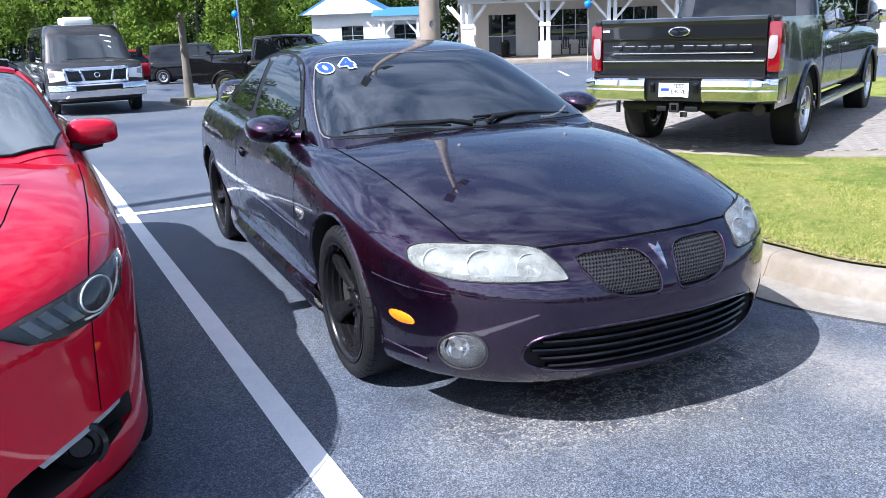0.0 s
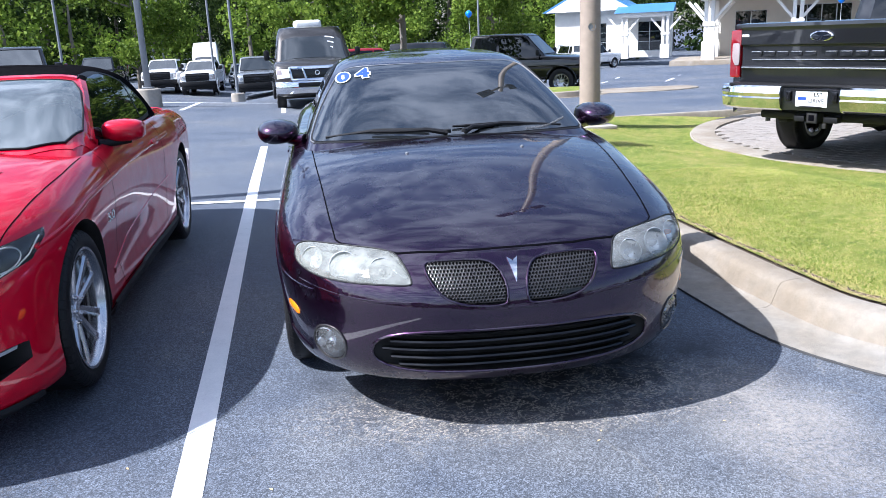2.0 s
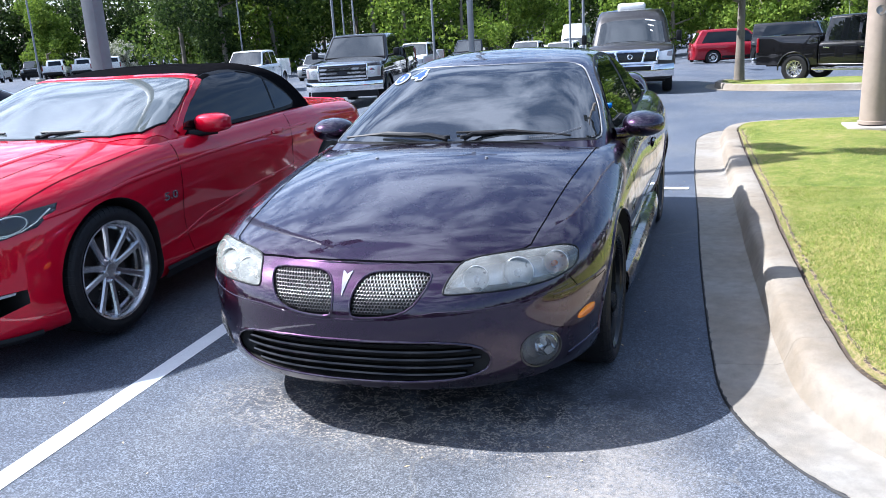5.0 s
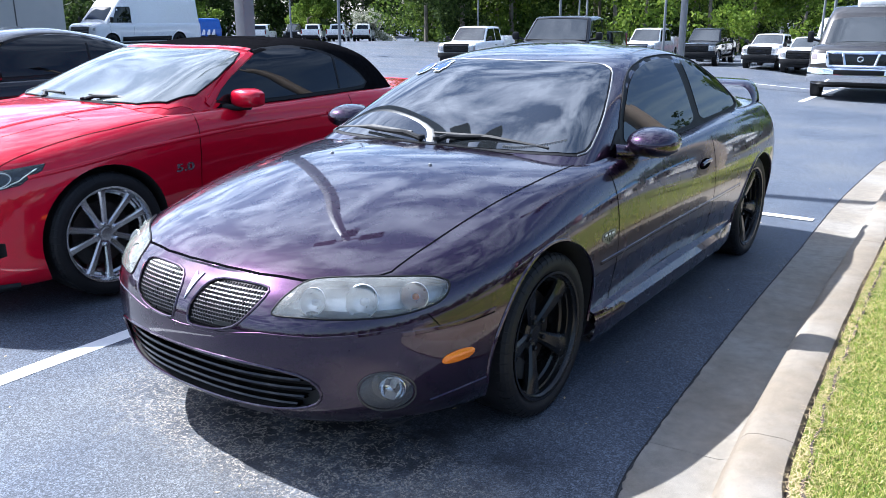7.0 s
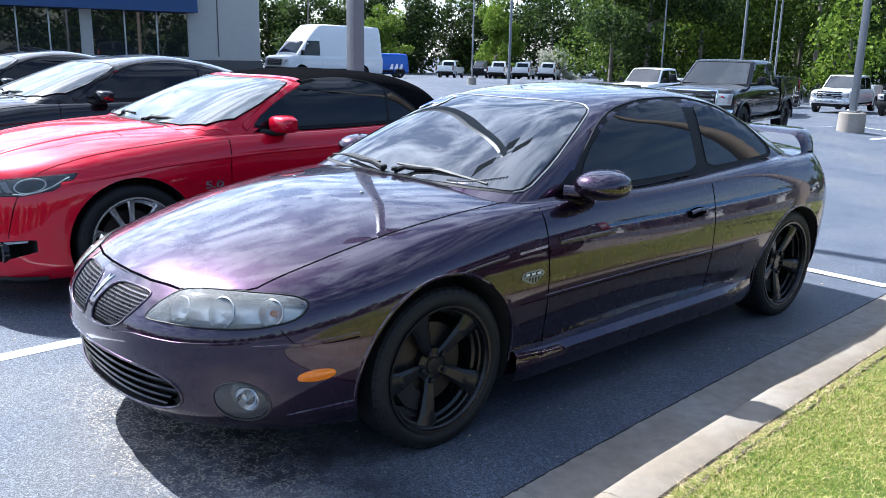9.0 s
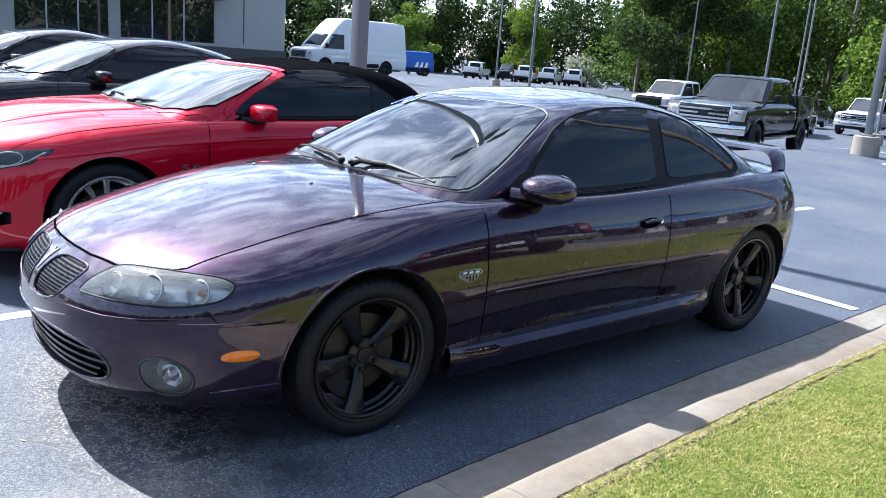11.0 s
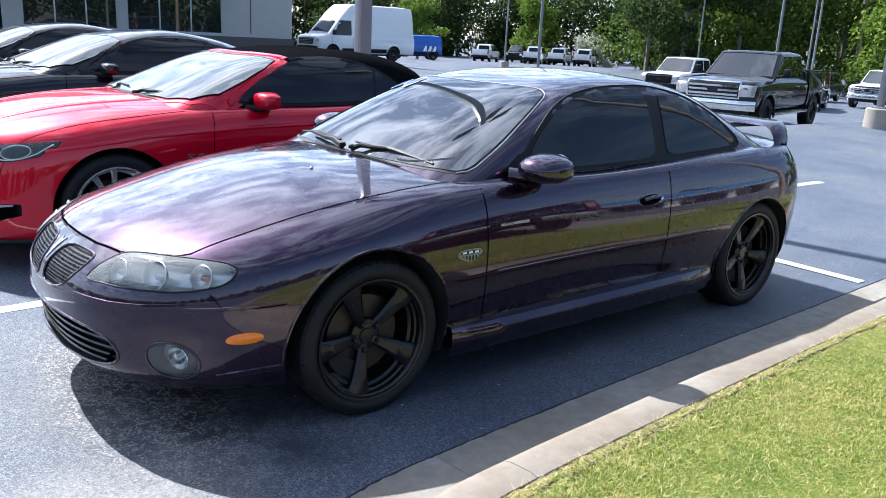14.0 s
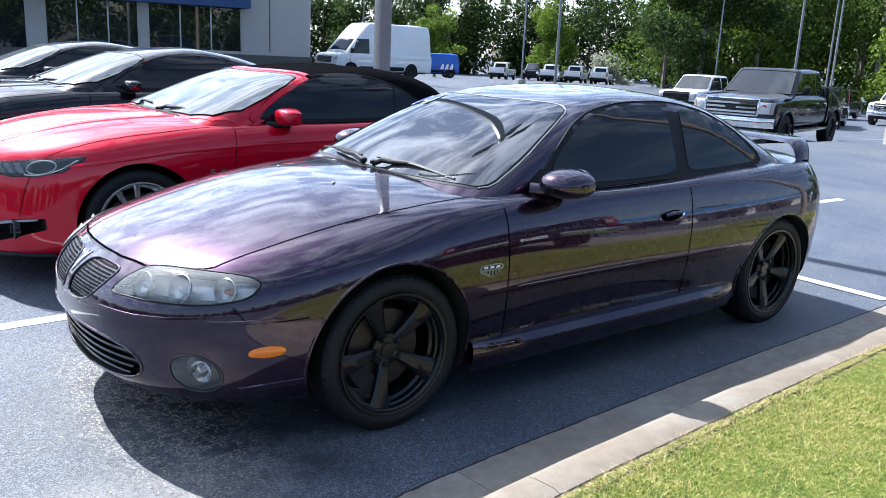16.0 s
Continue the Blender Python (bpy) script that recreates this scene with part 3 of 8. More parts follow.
# ---- wheels ----
def wheel(parent, at, r_tyre, r_rim, width, rim_mat, spokes=5, twin=False, face=1, disc=True, lugs=True, dish=0.02, label="", n=48, name="wheel", spoke_w=(0.075, 0.046)):
    """A tyre on a spoked rim, its face towards +x (face=1) or -x."""
    hub = new(name)
    hub.parent = parent
    hub.matrix_basis = at @ (Matrix.Identity(4) if face > 0 else pose(0, 0, 0, 0, 0, 180))
    if label:
        hub["label"] = label
    w = width / 2
    prof = [(-w * 0.8, r_rim), (-w * 0.98, r_rim + 0.02), (-w, (r_rim + r_tyre) / 2), (-w * 0.9, r_tyre - 0.012), (-w * 0.74, r_tyre),
            (0, r_tyre + 0.003), (w * 0.74, r_tyre), (w * 0.9, r_tyre - 0.012), (w, (r_rim + r_tyre) / 2), (w * 0.97, r_rim + 0.02), (w * 0.86, r_rim)]
    bm = bm_lathe(prof, n)
    # shallow grooves round the tread
    tyre = part("tyre", bm, RUBBER, hub, sharp=50)
    if n >= 40:
        g = bmesh.new()
        count = int(2 * math.pi * r_tyre / 0.040)
        for k in range(count):
            a = 2 * math.pi * k / count
            for s in (-1, 1):
                # a shoulder block, rounded over from the tread to the side wall
                rows = []
                for u in (-0.0165, 0.0165):
                    rows.append([(s * x, u + s * 0.008 * (1 - i / 4), r) for i, (x, r) in enumerate(((w * 0.60, r_tyre + 0.0015), (w * 0.76, r_tyre + 0.0015), (w * 0.88, r_tyre - 0.0075), (w * 0.945, r_tyre - 0.019), (w * 0.98, r_tyre - 0.034)))])
                low = [[(p[0] * 0.97, p[1], p[2] - 0.006) for p in row] for row in rows]
                blk = bm_grid([low[0], rows[0], rows[1], low[1]])
                bm_join(g, blk, Matrix.Rotation(a, 4, "X"))
        part("tread", g, RUBBER, tyre, sharp=None)["kind"] = "stuff"
    # rim: barrel and lip
    ro, ri = r_rim + 0.004, r_rim - 0.016
    bm = bm_lathe([(-w * 0.8, ro), (-w * 0.8, ri - 0.024), (w * 0.34, ri - 0.024), (w * 0.40, ri - 0.012), (w * 0.60, ri - 0.011), (w * 0.63, ri - 0.003), (w * 0.80, ri), (w * 0.86, ri + 0.007), (w * 0.93, ri + 0.009), (w * 0.95, ro), (w * 0.8, ro)], n)
    rim = part("rim", bm, rim_mat, hub, sharp=35)
    xf = w * 0.72
    # spokes
    first = None
    for k in range(spokes):
        a = 2 * math.pi * k / spokes
        if first is None:
            bm = bmesh.new()
            for off in ((-1, 1) if twin else (0,)):
                rows = []
                for i in range(9):
                    u = i / 8
                    r = 0.035 + (ri - 0.002 - 0.035) * u
                    wd = (spoke_w[0] * (1 - u) + spoke_w[1] * u) * (0.42 if twin else 1.0) * (1 + 0.25 * abs(2 * u - 1) ** 3)
                    cx = off * (0.014 + 0.052 * u) if twin else 0
                    x = xf - dish * (1 - u) ** 2 - 0.006 * math.sin(math.pi * u)
                    t = 0.026 + 0.012 * (1 - u)
                    rows.append([(x - t, cx - wd / 2, r), (x - 0.010, cx - wd / 2, r), (x, cx - wd * 0.30, r), (x, cx + wd * 0.30, r), (x - 0.010, cx + wd / 2, r), (x - t, cx + wd / 2, r)])
                bm_grid(rows, close_v=True, bm=bm)
            first = part("spoke", bm, rim_mat, rim, sharp=30, at=Matrix.Rotation(a, 4, "X"))
        else:
            reuse("spoke", first, rim, Matrix.Rotation(a, 4, "X"))
    cap = bm_lathe([(xf - dish - 0.03, 0.075), (xf - dish - 0.004, 0.07), (xf - dish + 0.001, 0.05), (xf - dish + 0.001, 0.034), (xf - dish + 0.007, 0.031), (xf - dish + 0.008, 0.0)], 24)
    bmesh.ops.remove_doubles(cap, verts=cap.verts[:], dist=0.0005)
    part("hub_cap", cap, rim_mat, rim, sharp=35)
    if lugs:
        first = None
        for k in range(5):
            m = Matrix.Rotation(2 * math.pi * k / 5, 4, "X") @ Matrix.Translation((xf - dish - 0.002, 0, 0.060))
            if first is None:
                b = bm_lathe([(0, 0.015), (0.004, 0.015), (0.005, 0.0115), (0.020, 0.0105), (0.024, 0.006), (0.024, 0)], 10)
                first = part("lug_nut", b, WHEEL_BLACK if rim_mat is WHEEL_BLACK else CHROME, rim, sharp=25, at=m)
            else:
                reuse("lug_nut", first, rim, m)
    if disc:
        b = bm_lathe([(-0.01, 0.06), (-0.01, r_rim * 0.66), (0.012, r_rim * 0.66), (0.012, 0.06)], 32)
        part("brake_disc", b, DISC, hub, sharp=30)
        cal = bmesh.new()
        rows = []
        for k in range(9):
            a = radians(-32 + 8 * k) + radians(200)
            rows.append([(x, r * math.cos(a), r * math.sin(a)) for x, r in ((-0.03, r_rim * 0.45), (0.035, r_rim * 0.45), (0.038, r_rim * 0.74), (-0.03, r_rim * 0.74))])
        bm_grid(rows, close_v=True, bm=cal)
        part("brake_caliper", cal, UNDERBODY, hub, sharp=40)
    return hub


def arch_cutter(y, z, r, x0, x1, n=48):
    """A closed cylinder across the body at a wheel."""
    bm = bm_lathe([(x0, 0.0), (x0, r), (x1, r), (x1, 0.0)], n)
    bmesh.ops.remove_doubles(bm, verts=bm.verts[:], dist=0.0005)
    bmesh.ops.translate(bm, vec=(0, y, z), verts=bm.verts[:])
    return bm


# ---- the purple coupe ----
def coupe_body():
    lv = [
        (0.225, 0.76, -0.76, 3.32, 0.9, 0.5, 2.5, 3.0),
        ([(-1, 0.200), (-0.5, 0.196), (0.4, 0.19), (2.4, 0.20), (3.7, 0.24)], 0.85, -0.930, 3.46, 0.95, 0.5, 2.5, 3.0),
        ([(-1, 0.238), (0.4, 0.25), (2.4, 0.26), (3.7, 0.30)], [(-0.1, 0.885), (0.5, 0.868), (1.4, 0.848), (2.3, 0.868), (3.4, 0.885)], -0.990, 3.48, 0.97, 0.5, 2.5, 3.0),
        ([(-1, 0.31), (0.4, 0.34), (2.4, 0.35), (3.7, 0.38)], [(-0.1, 0.892), (0.6, 0.874), (1.4, 0.862), (2.1, 0.876), (3.3, 0.89)], -1.030, 3.515, 0.99, 0.5, 2.5, 3.0),
        ([(-1, 0.46), (0.4, 0.50), (2.4, 0.52), (3.7, 0.55)], [(-0.1, 0.908), (0.8, 0.908), (1.5, 0.908), (2.7, 0.920), (3.3, 0.91)], -1.050, 3.545, 1.0, 0.6, 2.5, 3.0),
        ([(-1, 0.57), (-0.3, 0.60), (0.4, 0.64), (2.4, 0.68), (3.7, 0.70)], [(-0.1, 0.914), (0.8, 0.917), (1.5, 0.917), (2.7, 0.926), (3.3, 0.91)], -1.035, 3.545, 1.0, 0.6, 2.5, 3.0),
        ([(-1, 0.635), (-0.5, 0.69), (0.3, 0.78), (1.5, 0.81), (2.7, 0.84), (3.7, 0.84)], [(-0.1, 0.893), (0.8, 0.900), (1.5, 0.895), (2.7, 0.90), (3.3, 0.89)], -0.985, 3.53, 0.98, 0.6, 2.5, 3.0),
        ([(-1, 0.668), (-0.5, 0.745), (0.3, 0.875), (0.8, 0.905), (1.5, 0.91), (2.7, 0.95), (3.7, 0.96)], [(-0.1, 0.815), (0.5, 0.845), (1.5, 0.855), (2.7, 0.84), (3.3, 0.80)], -0.935, 3.505, 0.95, 0.6, 2.5, 3.0),
        ([(-1, 0.680), (-0.5, 0.768), (0.1, 0.880), (0.5, 0.922), (1.5, 0.925), (2.7, 0.975), (3.7, 0.975)], [(-0.1, 0.755), (0.5, 0.775), (1.5, 0.80), (2.7, 0.76), (3.3, 0.72)], -0.915, 3.51, 0.94, 0.5, 2.5, 3.0),
    ]
    return shell(lv, [(-0.95, 0.0), (-0.75, 0.045), (-0.4, 0.075), (0.0, 0.08), (0.45, 0.055), (2.8, 0.045), (3.35, 0.04), (3.52, 0.0)], 2.4)


def coupe_cabin():
    lv = [(z, w, yf, yr, min(0.36, (yr - yf) * 0.45), min(0.55, (yr - yf) * 0.45), 3.2, 2.6) for z, w, yf, yr in (
        (0.87, 0.80, 0.18, 3.50), (0.96, 0.765, 0.385, 3.30), (1.08, 0.712, 0.63, 3.06), (1.19, 0.658, 0.875, 2.84),
        (1.285, 0.597, 1.11, 2.62), (1.340, 0.53, 1.32, 2.38), (1.366, 0.44, 1.52, 2.16))]
    return shell(lv, [(1.52, 0.0), (1.62, 0.014), (1.84, 0.026), (2.06, 0.014), (2.16, 0.0)], 2.2, 4, (26, 40, 22), 18)


def two_tone(bm, ref, mat, dark, limit=0.006):
    """Faces that a cut has opened take the dark material."""
    bm.faces.ensure_lookup_table()
    for f in bm.faces:
        c = f.calc_center_median()
        hit = ref.find_nearest(c)
        f.material_index = 1 if hit[0] is None or hit[3] > limit else 0
    return [mat, dark]


def body_part(name, bm, mats, parent, label="", sharp=32):
    ob = part(name, bm, None, parent, label, sharp)
    for m in mats:
        ob.data.materials.append(m)
    return ob


def flip_x(poly):
    return [(-u, v) for u, v in poly][::-1]


def honeycomb(bvh, poly, pitch=0.0135, bar=0.0030, off=-0.006):
    """Hexagon mesh inside an outline on the body's front."""
    bm = bmesh.new()
    us, vs = [p[0] for p in poly], [p[1] for p in poly]
    n = len(poly)
    def inside(u, v):
        c = False
        for i in range(n):
            a, b = poly[i], poly[i - 1]
            if (a[1] > v) != (b[1] > v) and u < (b[0] - a[0]) * (v - a[1]) / (b[1] - a[1]) + a[0]:
                c = not c
        return c
    row, v = 0, min(vs)
    while v < max(vs) + pitch:
        u = min(us) + (pitch / 2 if row % 2 else 0)
        while u < max(us) + pitch:
            if inside(u, v):
                hit, nor = cast(bvh, u, v, "y", -1)
                if hit:
                    rings = []
                    for rad, dep in ((pitch * 0.62, off), (pitch * 0.62 - bar, off + 0.001), (pitch * 0.62 - bar, off - 0.008)):
                        ring = []
                        for k in range(6):
                            a = math.pi / 3 * k + math.pi / 6
                            x, z = hit.x + rad * math.cos(a), hit.z + rad * math.sin(a)
                            on = cast(bvh, x, z, "y", -1)[0] or hit
                            ring.append(bm.verts.new((x, on.y - dep, z)))
                        rings.append(ring)
                    for r0, r1 in zip(rings, rings[1:]):
                        for k in range(6):
                            bm.faces.new((r0[k], r0[(k + 1) % 6], r1[(k + 1) % 6], r1[k]))
            u += pitch
        v += pitch * 0.866
        row += 1
    return bm


def edge_tube(bvh, poly, axis, side, radius, off=0.0, step=0.02, closed=True, n=8):
    """A round bead along an outline on the body."""
    pts = []
    for p in resample(poly, step, closed):
        hit, nor = cast(bvh, p[0], p[1], axis, side)
        if hit:
            pts.append(hit + nor * off)
    if closed and pts:
        pts.append(pts[0])
    return bm_tube(pts, radius, n)


def mirror_shell(cx, cy, cz, rx, ry, rz, taper=0.0, box=1.0, end=0.7):
    """A door mirror's cap: a rounded shell, flat behind."""
    rows = []
    for i in range(13):
        t = math.pi * i / 12
        row = []
        for k in range(20):
            a = 2 * math.pi * k / 20
            x = -math.cos(t)
            r = math.sin(t) ** end if 0 < i < 12 else 0.0
            y, z = (r * math.copysign(abs(w) ** box, w) for w in (math.cos(a), math.sin(a)))
            s = 1 - taper * (x + 1) / 2
            row.append((cx + rx * x, cy + ry * (min(y, 0.45) * s), cz + rz * z * s))
        rows.append(row)
    bm = bm_grid(rows, close_v=True)
    bmesh.ops.remove_doubles(bm, verts=bm.verts[:], dist=0.0005)
    return bm


def bowl(parent, bvh, u, v, r, mat, core, sink):
    """A round reflector bowl behind the lens, with a bulb in it."""
    hit, nor = cast(bvh, u, v, "y", -1)
    way = (nor + Vector((0, -0.75, 0))).normalized()
    turn = way.to_track_quat("-Y", "Z").to_matrix().to_4x4()
    m = Matrix.Translation(hit - nor * sink) @ turn
    b = bm_lathe([(-0.004, r * 1.05), (-0.006, r), (0.010, r * 0.92), (0.024, r * 0.66), (0.032, r * 0.3), (0.034, 0.0)], 28, "y")
    bmesh.ops.remove_doubles(b, verts=b.verts[:], dist=0.0003)
    ring = part("reflector_bowl", b, mat, parent, at=m)
    b = bm_lathe([(0.034, 0.0), (0.034, r * 0.26), (0.008, r * 0.24), (-0.001, r * 0.12), (-0.003, 0.0)], 14, "y")
    part("bulb", b, core, parent, at=m)
    return ring


def wiper(parent, root, knee, tip, blade0, blade1, arm_mat=None):
    arm_mat = arm_mat or BLACK_TRIM
    w = new("wiper")
    w.parent = parent
    bm = bm_tube([root, Vector(root).lerp(Vector(knee), 0.5) + Vector((0, 0, 0.012)), knee, tip], [0.015, 0.012, 0.010, 0.007], 8)
    part("arm", bm, arm_mat, w)
    piv = bm_lathe([(0.0, 0.018), (0.016, 0.017), (0.02, 0.010), (0.02, 0.0)], 14, "z")
    bmesh.ops.translate(piv, vec=root, verts=piv.verts[:])
    part("pivot_cap", piv, BLACK_TRIM, w)
    mid = Vector(blade0).lerp(Vector(blade1), 0.5) + Vector((0, 0, 0.012))
    bm = bm_tube([blade0, mid, blade1], [0.006, 0.013, 0.006], 6)
    part("blade", bm, BLACK_TRIM, w)
    return w


# ---- the purple coupe ----
HEADLAMP = [(0.376, 0.610), (0.392, 0.655), (0.424, 0.700), (0.50, 0.711), (0.63, 0.713), (0.755, 0.709), (0.803, 0.690), (0.812, 0.655),
            (0.800, 0.628), (0.735, 0.606), (0.60, 0.603), (0.48, 0.605), (0.40, 0.604)]
HEADLAMP = rounded(HEADLAMP, 2, 0.22)
GRILLE = [(0.036, 0.540), (0.036, 0.60), (0.058, 0.652), (0.100, 0.675), (0.20, 0.679), (0.312, 0.676), (0.333, 0.662), (0.312, 0.612),
          (0.268, 0.560), (0.20, 0.535), (0.12, 0.527), (0.055, 0.526)]
FOG = oval(0.695, 0.340, 0.061, 0.076, 26, 0.0, 2.1)
LOWER = [(0.0, 0.437), (0.30, 0.440), (0.46, 0.424), (0.528, 0.388), (0.542, 0.335), (0.512, 0.295), (0.42, 0.270), (0.25, 0.262), (0.0, 0.256)]
LOWER = LOWER + [(-u, v) for u, v in LOWER[-2:0:-1]]
DOOR_GLASS = rounded([(0.905, 0.955), (1.02, 1.085), (1.20, 1.205), (1.36, 1.270), (1.60, 1.306), (1.80, 1.314), (1.945, 1.312), (1.915, 1.10), (1.895, 0.962), (1.40, 0.952)], 2, 0.18)
QUARTER_GLASS = rounded([(1.995, 0.968), (2.018, 1.12), (2.058, 1.300), (2.28, 1.262), (2.50, 1.170), (2.66, 1.045), (2.66, 0.998), (2.45, 0.985)], 2, 0.14)
WINDSHIELD = [(-0.742, 0.540), (-0.56, 0.445), (-0.30, 0.405), (0.0, 0.395), (0.30, 0.405), (0.56, 0.445), (0.742, 0.540),
              (0.690, 0.81), (0.608, 1.06), (0.530, 1.255), (0.30, 1.205), (0.0, 1.19), (-0.30, 1.205), (-0.530, 1.255), (-0.608, 1.06), (-0.690, 0.81)]


def grown(poly, d):
    """The outline moved outwards by d (inwards where negative)."""
    n = len(poly)
    area = sum(poly[i][0] * poly[(i + 1) % n][1] - poly[(i + 1) % n][0] * poly[i][1] for i in range(n))
    s = 1 if area > 0 else -1
    out = []
    for i in range(n):
        a, b, c = Vector(poly[i - 1]), Vector(poly[i]), Vector(poly[(i + 1) % n])
        t = (c - a).normalized()
        out.append((b.x + t.y * d * s, b.y - t.x * d * s))
    return out


def purple_coupe():
    car = thing("coupe", pose(0, 0, 0), "dark metallic purple two-door coupe parked on asphalt beside a kerb", "car")
    whole = coupe_body()
    bvh = tree_of(whole)
    cab = coupe_cabin()
    cvh = tree_of(cab)
    cut = []
    for y, z, r in ((-0.005, 0.325, 0.388), (2.789, 0.315, 0.375)):
        cut += [arch_cutter(y, z, r, 0.62, 1.3), arch_cutter(y, z, r, -1.3, -0.62)]
    cut.append(bm_prism(rounded(LOWER, 1), "y", -1.3, -0.90))
    for poly in (GRILLE, flip_x(GRILLE)):
        cut.append(bm_prism(rounded(poly, 1), "y", -1.3, -0.905))
    for poly in (HEADLAMP, flip_x(HEADLAMP)):
        cut.append(bm_prism(grown(poly, -0.004), "y", -1.3, -0.44))
    for poly in (FOG, flip_x(FOG)):
        cut.append(bm_prism(grown(poly, -0.006), "y", -1.3, -0.56))
    body = carve(whole, cut)
    mats = two_tone(body, bvh, PURPLE, UNDERBODY)
    body_ob = body_part("body", body, mats, car)
    part("roof", cab, PURPLE, car, sharp=45)
    # glass
    pane = rounded(WINDSHIELD, 2, 0.2)
    part("windshield_seal", laid(cvh, grown(pane, 0.016), "z", 1, 0.0015, 0.004, 0.045), BLACK_TRIM, car)
    ws = part("windshield", laid(cvh, pane, "z", 1, 0.0045, 0.003, 0.040), TINT_HAZY, car, "dark reflective windshield")
    rim = grown(pane, 0.012)
    low = max(i for i, p in enumerate(rim) if p[1] < 0.52 and p[0] > 0)
    rim = rim[low:] + rim[:low]
    part("windshield_moulding", edge_tube(cvh, [p for p in rim if p[1] > 0.52], "z", 1, 0.004, 0.003, closed=False), MOULDING, car)
    part("rear_window", laid(cvh, [(-0.52, 2.62), (0.52, 2.62), (0.60, 3.05), (0.45, 3.16), (0.0, 3.20), (-0.45, 3.16), (-0.60, 3.05)], "z", 1, 0.003, 0.004, 0.05), TINT, car)
    dlo = rounded([(0.83, 0.945), (1.00, 1.100), (1.18, 1.222), (1.35, 1.290), (1.60, 1.326), (1.90, 1.333), (2.06, 1.325), (2.31, 1.280), (2.53, 1.188), (2.70, 1.055), (2.71, 0.985), (2.45, 0.962), (1.90, 0.942), (1.3, 0.930)], 2, 0.2)
    for s in (1, -1):
        part("window_frame", laid(cvh, dlo, "x", s, 0.0015, 0.004, 0.045), BLACK_TRIM, car)
        part("door_window", laid(cvh, DOOR_GLASS, "x", s, 0.0050, 0.003, 0.045), TINT, car, "dark tinted side window")
        part("quarter_window", laid(cvh, QUARTER_GLASS, "x", s, 0.0050, 0.003, 0.045), TINT, car, "dark tinted side window")
        part("window_bead", edge_tube(cvh, dlo, "x", s, 0.0045, 0.002, n=6), BLACK_TRIM, car)
        # door with its gaps, handle and moulding
        door = part("door_gap", ribbon(bvh, [(0.575, 0.905), (0.568, 0.75), (0.572, 0.55), (0.60, 0.285), (1.05, 0.262), (1.88, 0.262), (1.90, 0.30), (1.872, 0.48), (1.862, 0.62), (1.885, 0.905)], "x", s, 0.0055, 0.0012), GAP, car)
        part("side_moulding", ribbon(bvh, [(0.41, 0.532), (1.1, 0.542), (1.85, 0.546), (2.36, 0.556)], "x", s, 0.016, 0.0, height=0.004), PURPLE, car)
        part("moulding_shadow_gap", ribbon(bvh, [(0.41, 0.523), (1.1, 0.533), (1.85, 0.537), (2.36, 0.547)], "x", s, 0.004, 0.001), GAP, car)
        part("bumper_seam", ribbon(bvh, [(-0.655, 0.602), (-0.62, 0.553), (-0.50, 0.545), (-0.395, 0.552)], "x", s, 0.004, 0.0012), GAP, car)
        part("bumper_side_crease", ribbon(bvh, [(-0.392, 0.563), (-0.48, 0.556), (-0.57, 0.550), (-0.66, 0.546), (-0.74, 0.545)], "x", s, 0.016, -0.001, 0.02, height=0.004), PURPLE, car)
        hnd = part("door_handle", laid(bvh, oval(1.705, 0.772, 0.105, 0.036, 24, 0.05), "x", s, 0.002, 0.004, 0.018), PURPLE, car)
        part("handle_recess", laid(bvh, oval(1.700, 0.772, 0.088, 0.026, 24, 0.05), "x", s, 0.0035, 0.001, 0.018), GAP, hnd)
        part("handle_grip", edge_tube(bvh, [(1.635, 0.776), (1.70, 0.783), (1.775, 0.782)], "x", s, 0.010, 0.012, 0.02, False), PURPLE, hnd)
        part("lock", laid(bvh, oval(1.79, 0.776, 0.010, 0.010, 12), "x", s, 0.007, 0.003, 0.01), CHROME, hnd)
        # sill skirt
        rows = []
        for k in range(31):
            u = k / 30
            y = 0.405 + (2.36 - 0.405) * u
            lift = 0.012 * u
            swell = 0.028 * (1 - (2 * u - 1) ** 8) + 0.01 * max(0, 1 - u * 8)
            rows.append([(s * (0.86), y, 0.315 + lift), (s * (0.888 + swell * 0.4), y, 0.300 + lift), (s * (0.892 + swell), y, 0.268 + lift), (s * (0.888 + swell), y, 0.205 + lift), (s * (0.874 + swell * 0.6), y, 0.166 + lift), (s * 0.83, y, 0.160 + lift)])
        part("side_skirt", bm_grid(rows), PURPLE, car, sharp=35)
        # fender flare lips
        for y, z, r in ((-0.005, 0.325, 0.392), (2.789, 0.315, 0.379)):
            pts = []
            for k in range(41):
                a = radians(-8 + 196 * k / 40)
                hit, nor = cast(bvh, y + r * math.cos(a), z + r * math.sin(a), "x", s)
                if hit:
                    pts.append(hit)
            part("wheel_arch_lip", bm_tube(pts, 0.007, 6), PURPLE, car)
        # door mirror
        mir = part("door_mirror", mirror_shell(s * 0.925, 0.900, 0.988, 0.112, 0.155, 0.073, 0.10), PURPLE, car)
        part("mirror_stalk", bm_tube([(s * 0.775, 0.80, 0.945), (s * 0.82, 0.835, 0.945), (s * 0.87, 0.875, 0.955)], [0.036, 0.032, 0.034], 10), PURPLE, mir)
        part("mirror_base", laid(cvh, [(0.765, 0.955), (0.86, 0.955), (0.93, 1.03), (0.895, 1.03)], "x", s, 0.006, 0.006, 0.03), BLACK_TRIM, mir)
        glass = bm_lathe([(0.0, 0.098), (0.002, 0.0)], 24, "y")
        bmesh.ops.scale(glass, vec=(1.0, 1, 0.64), verts=glass.verts[:])
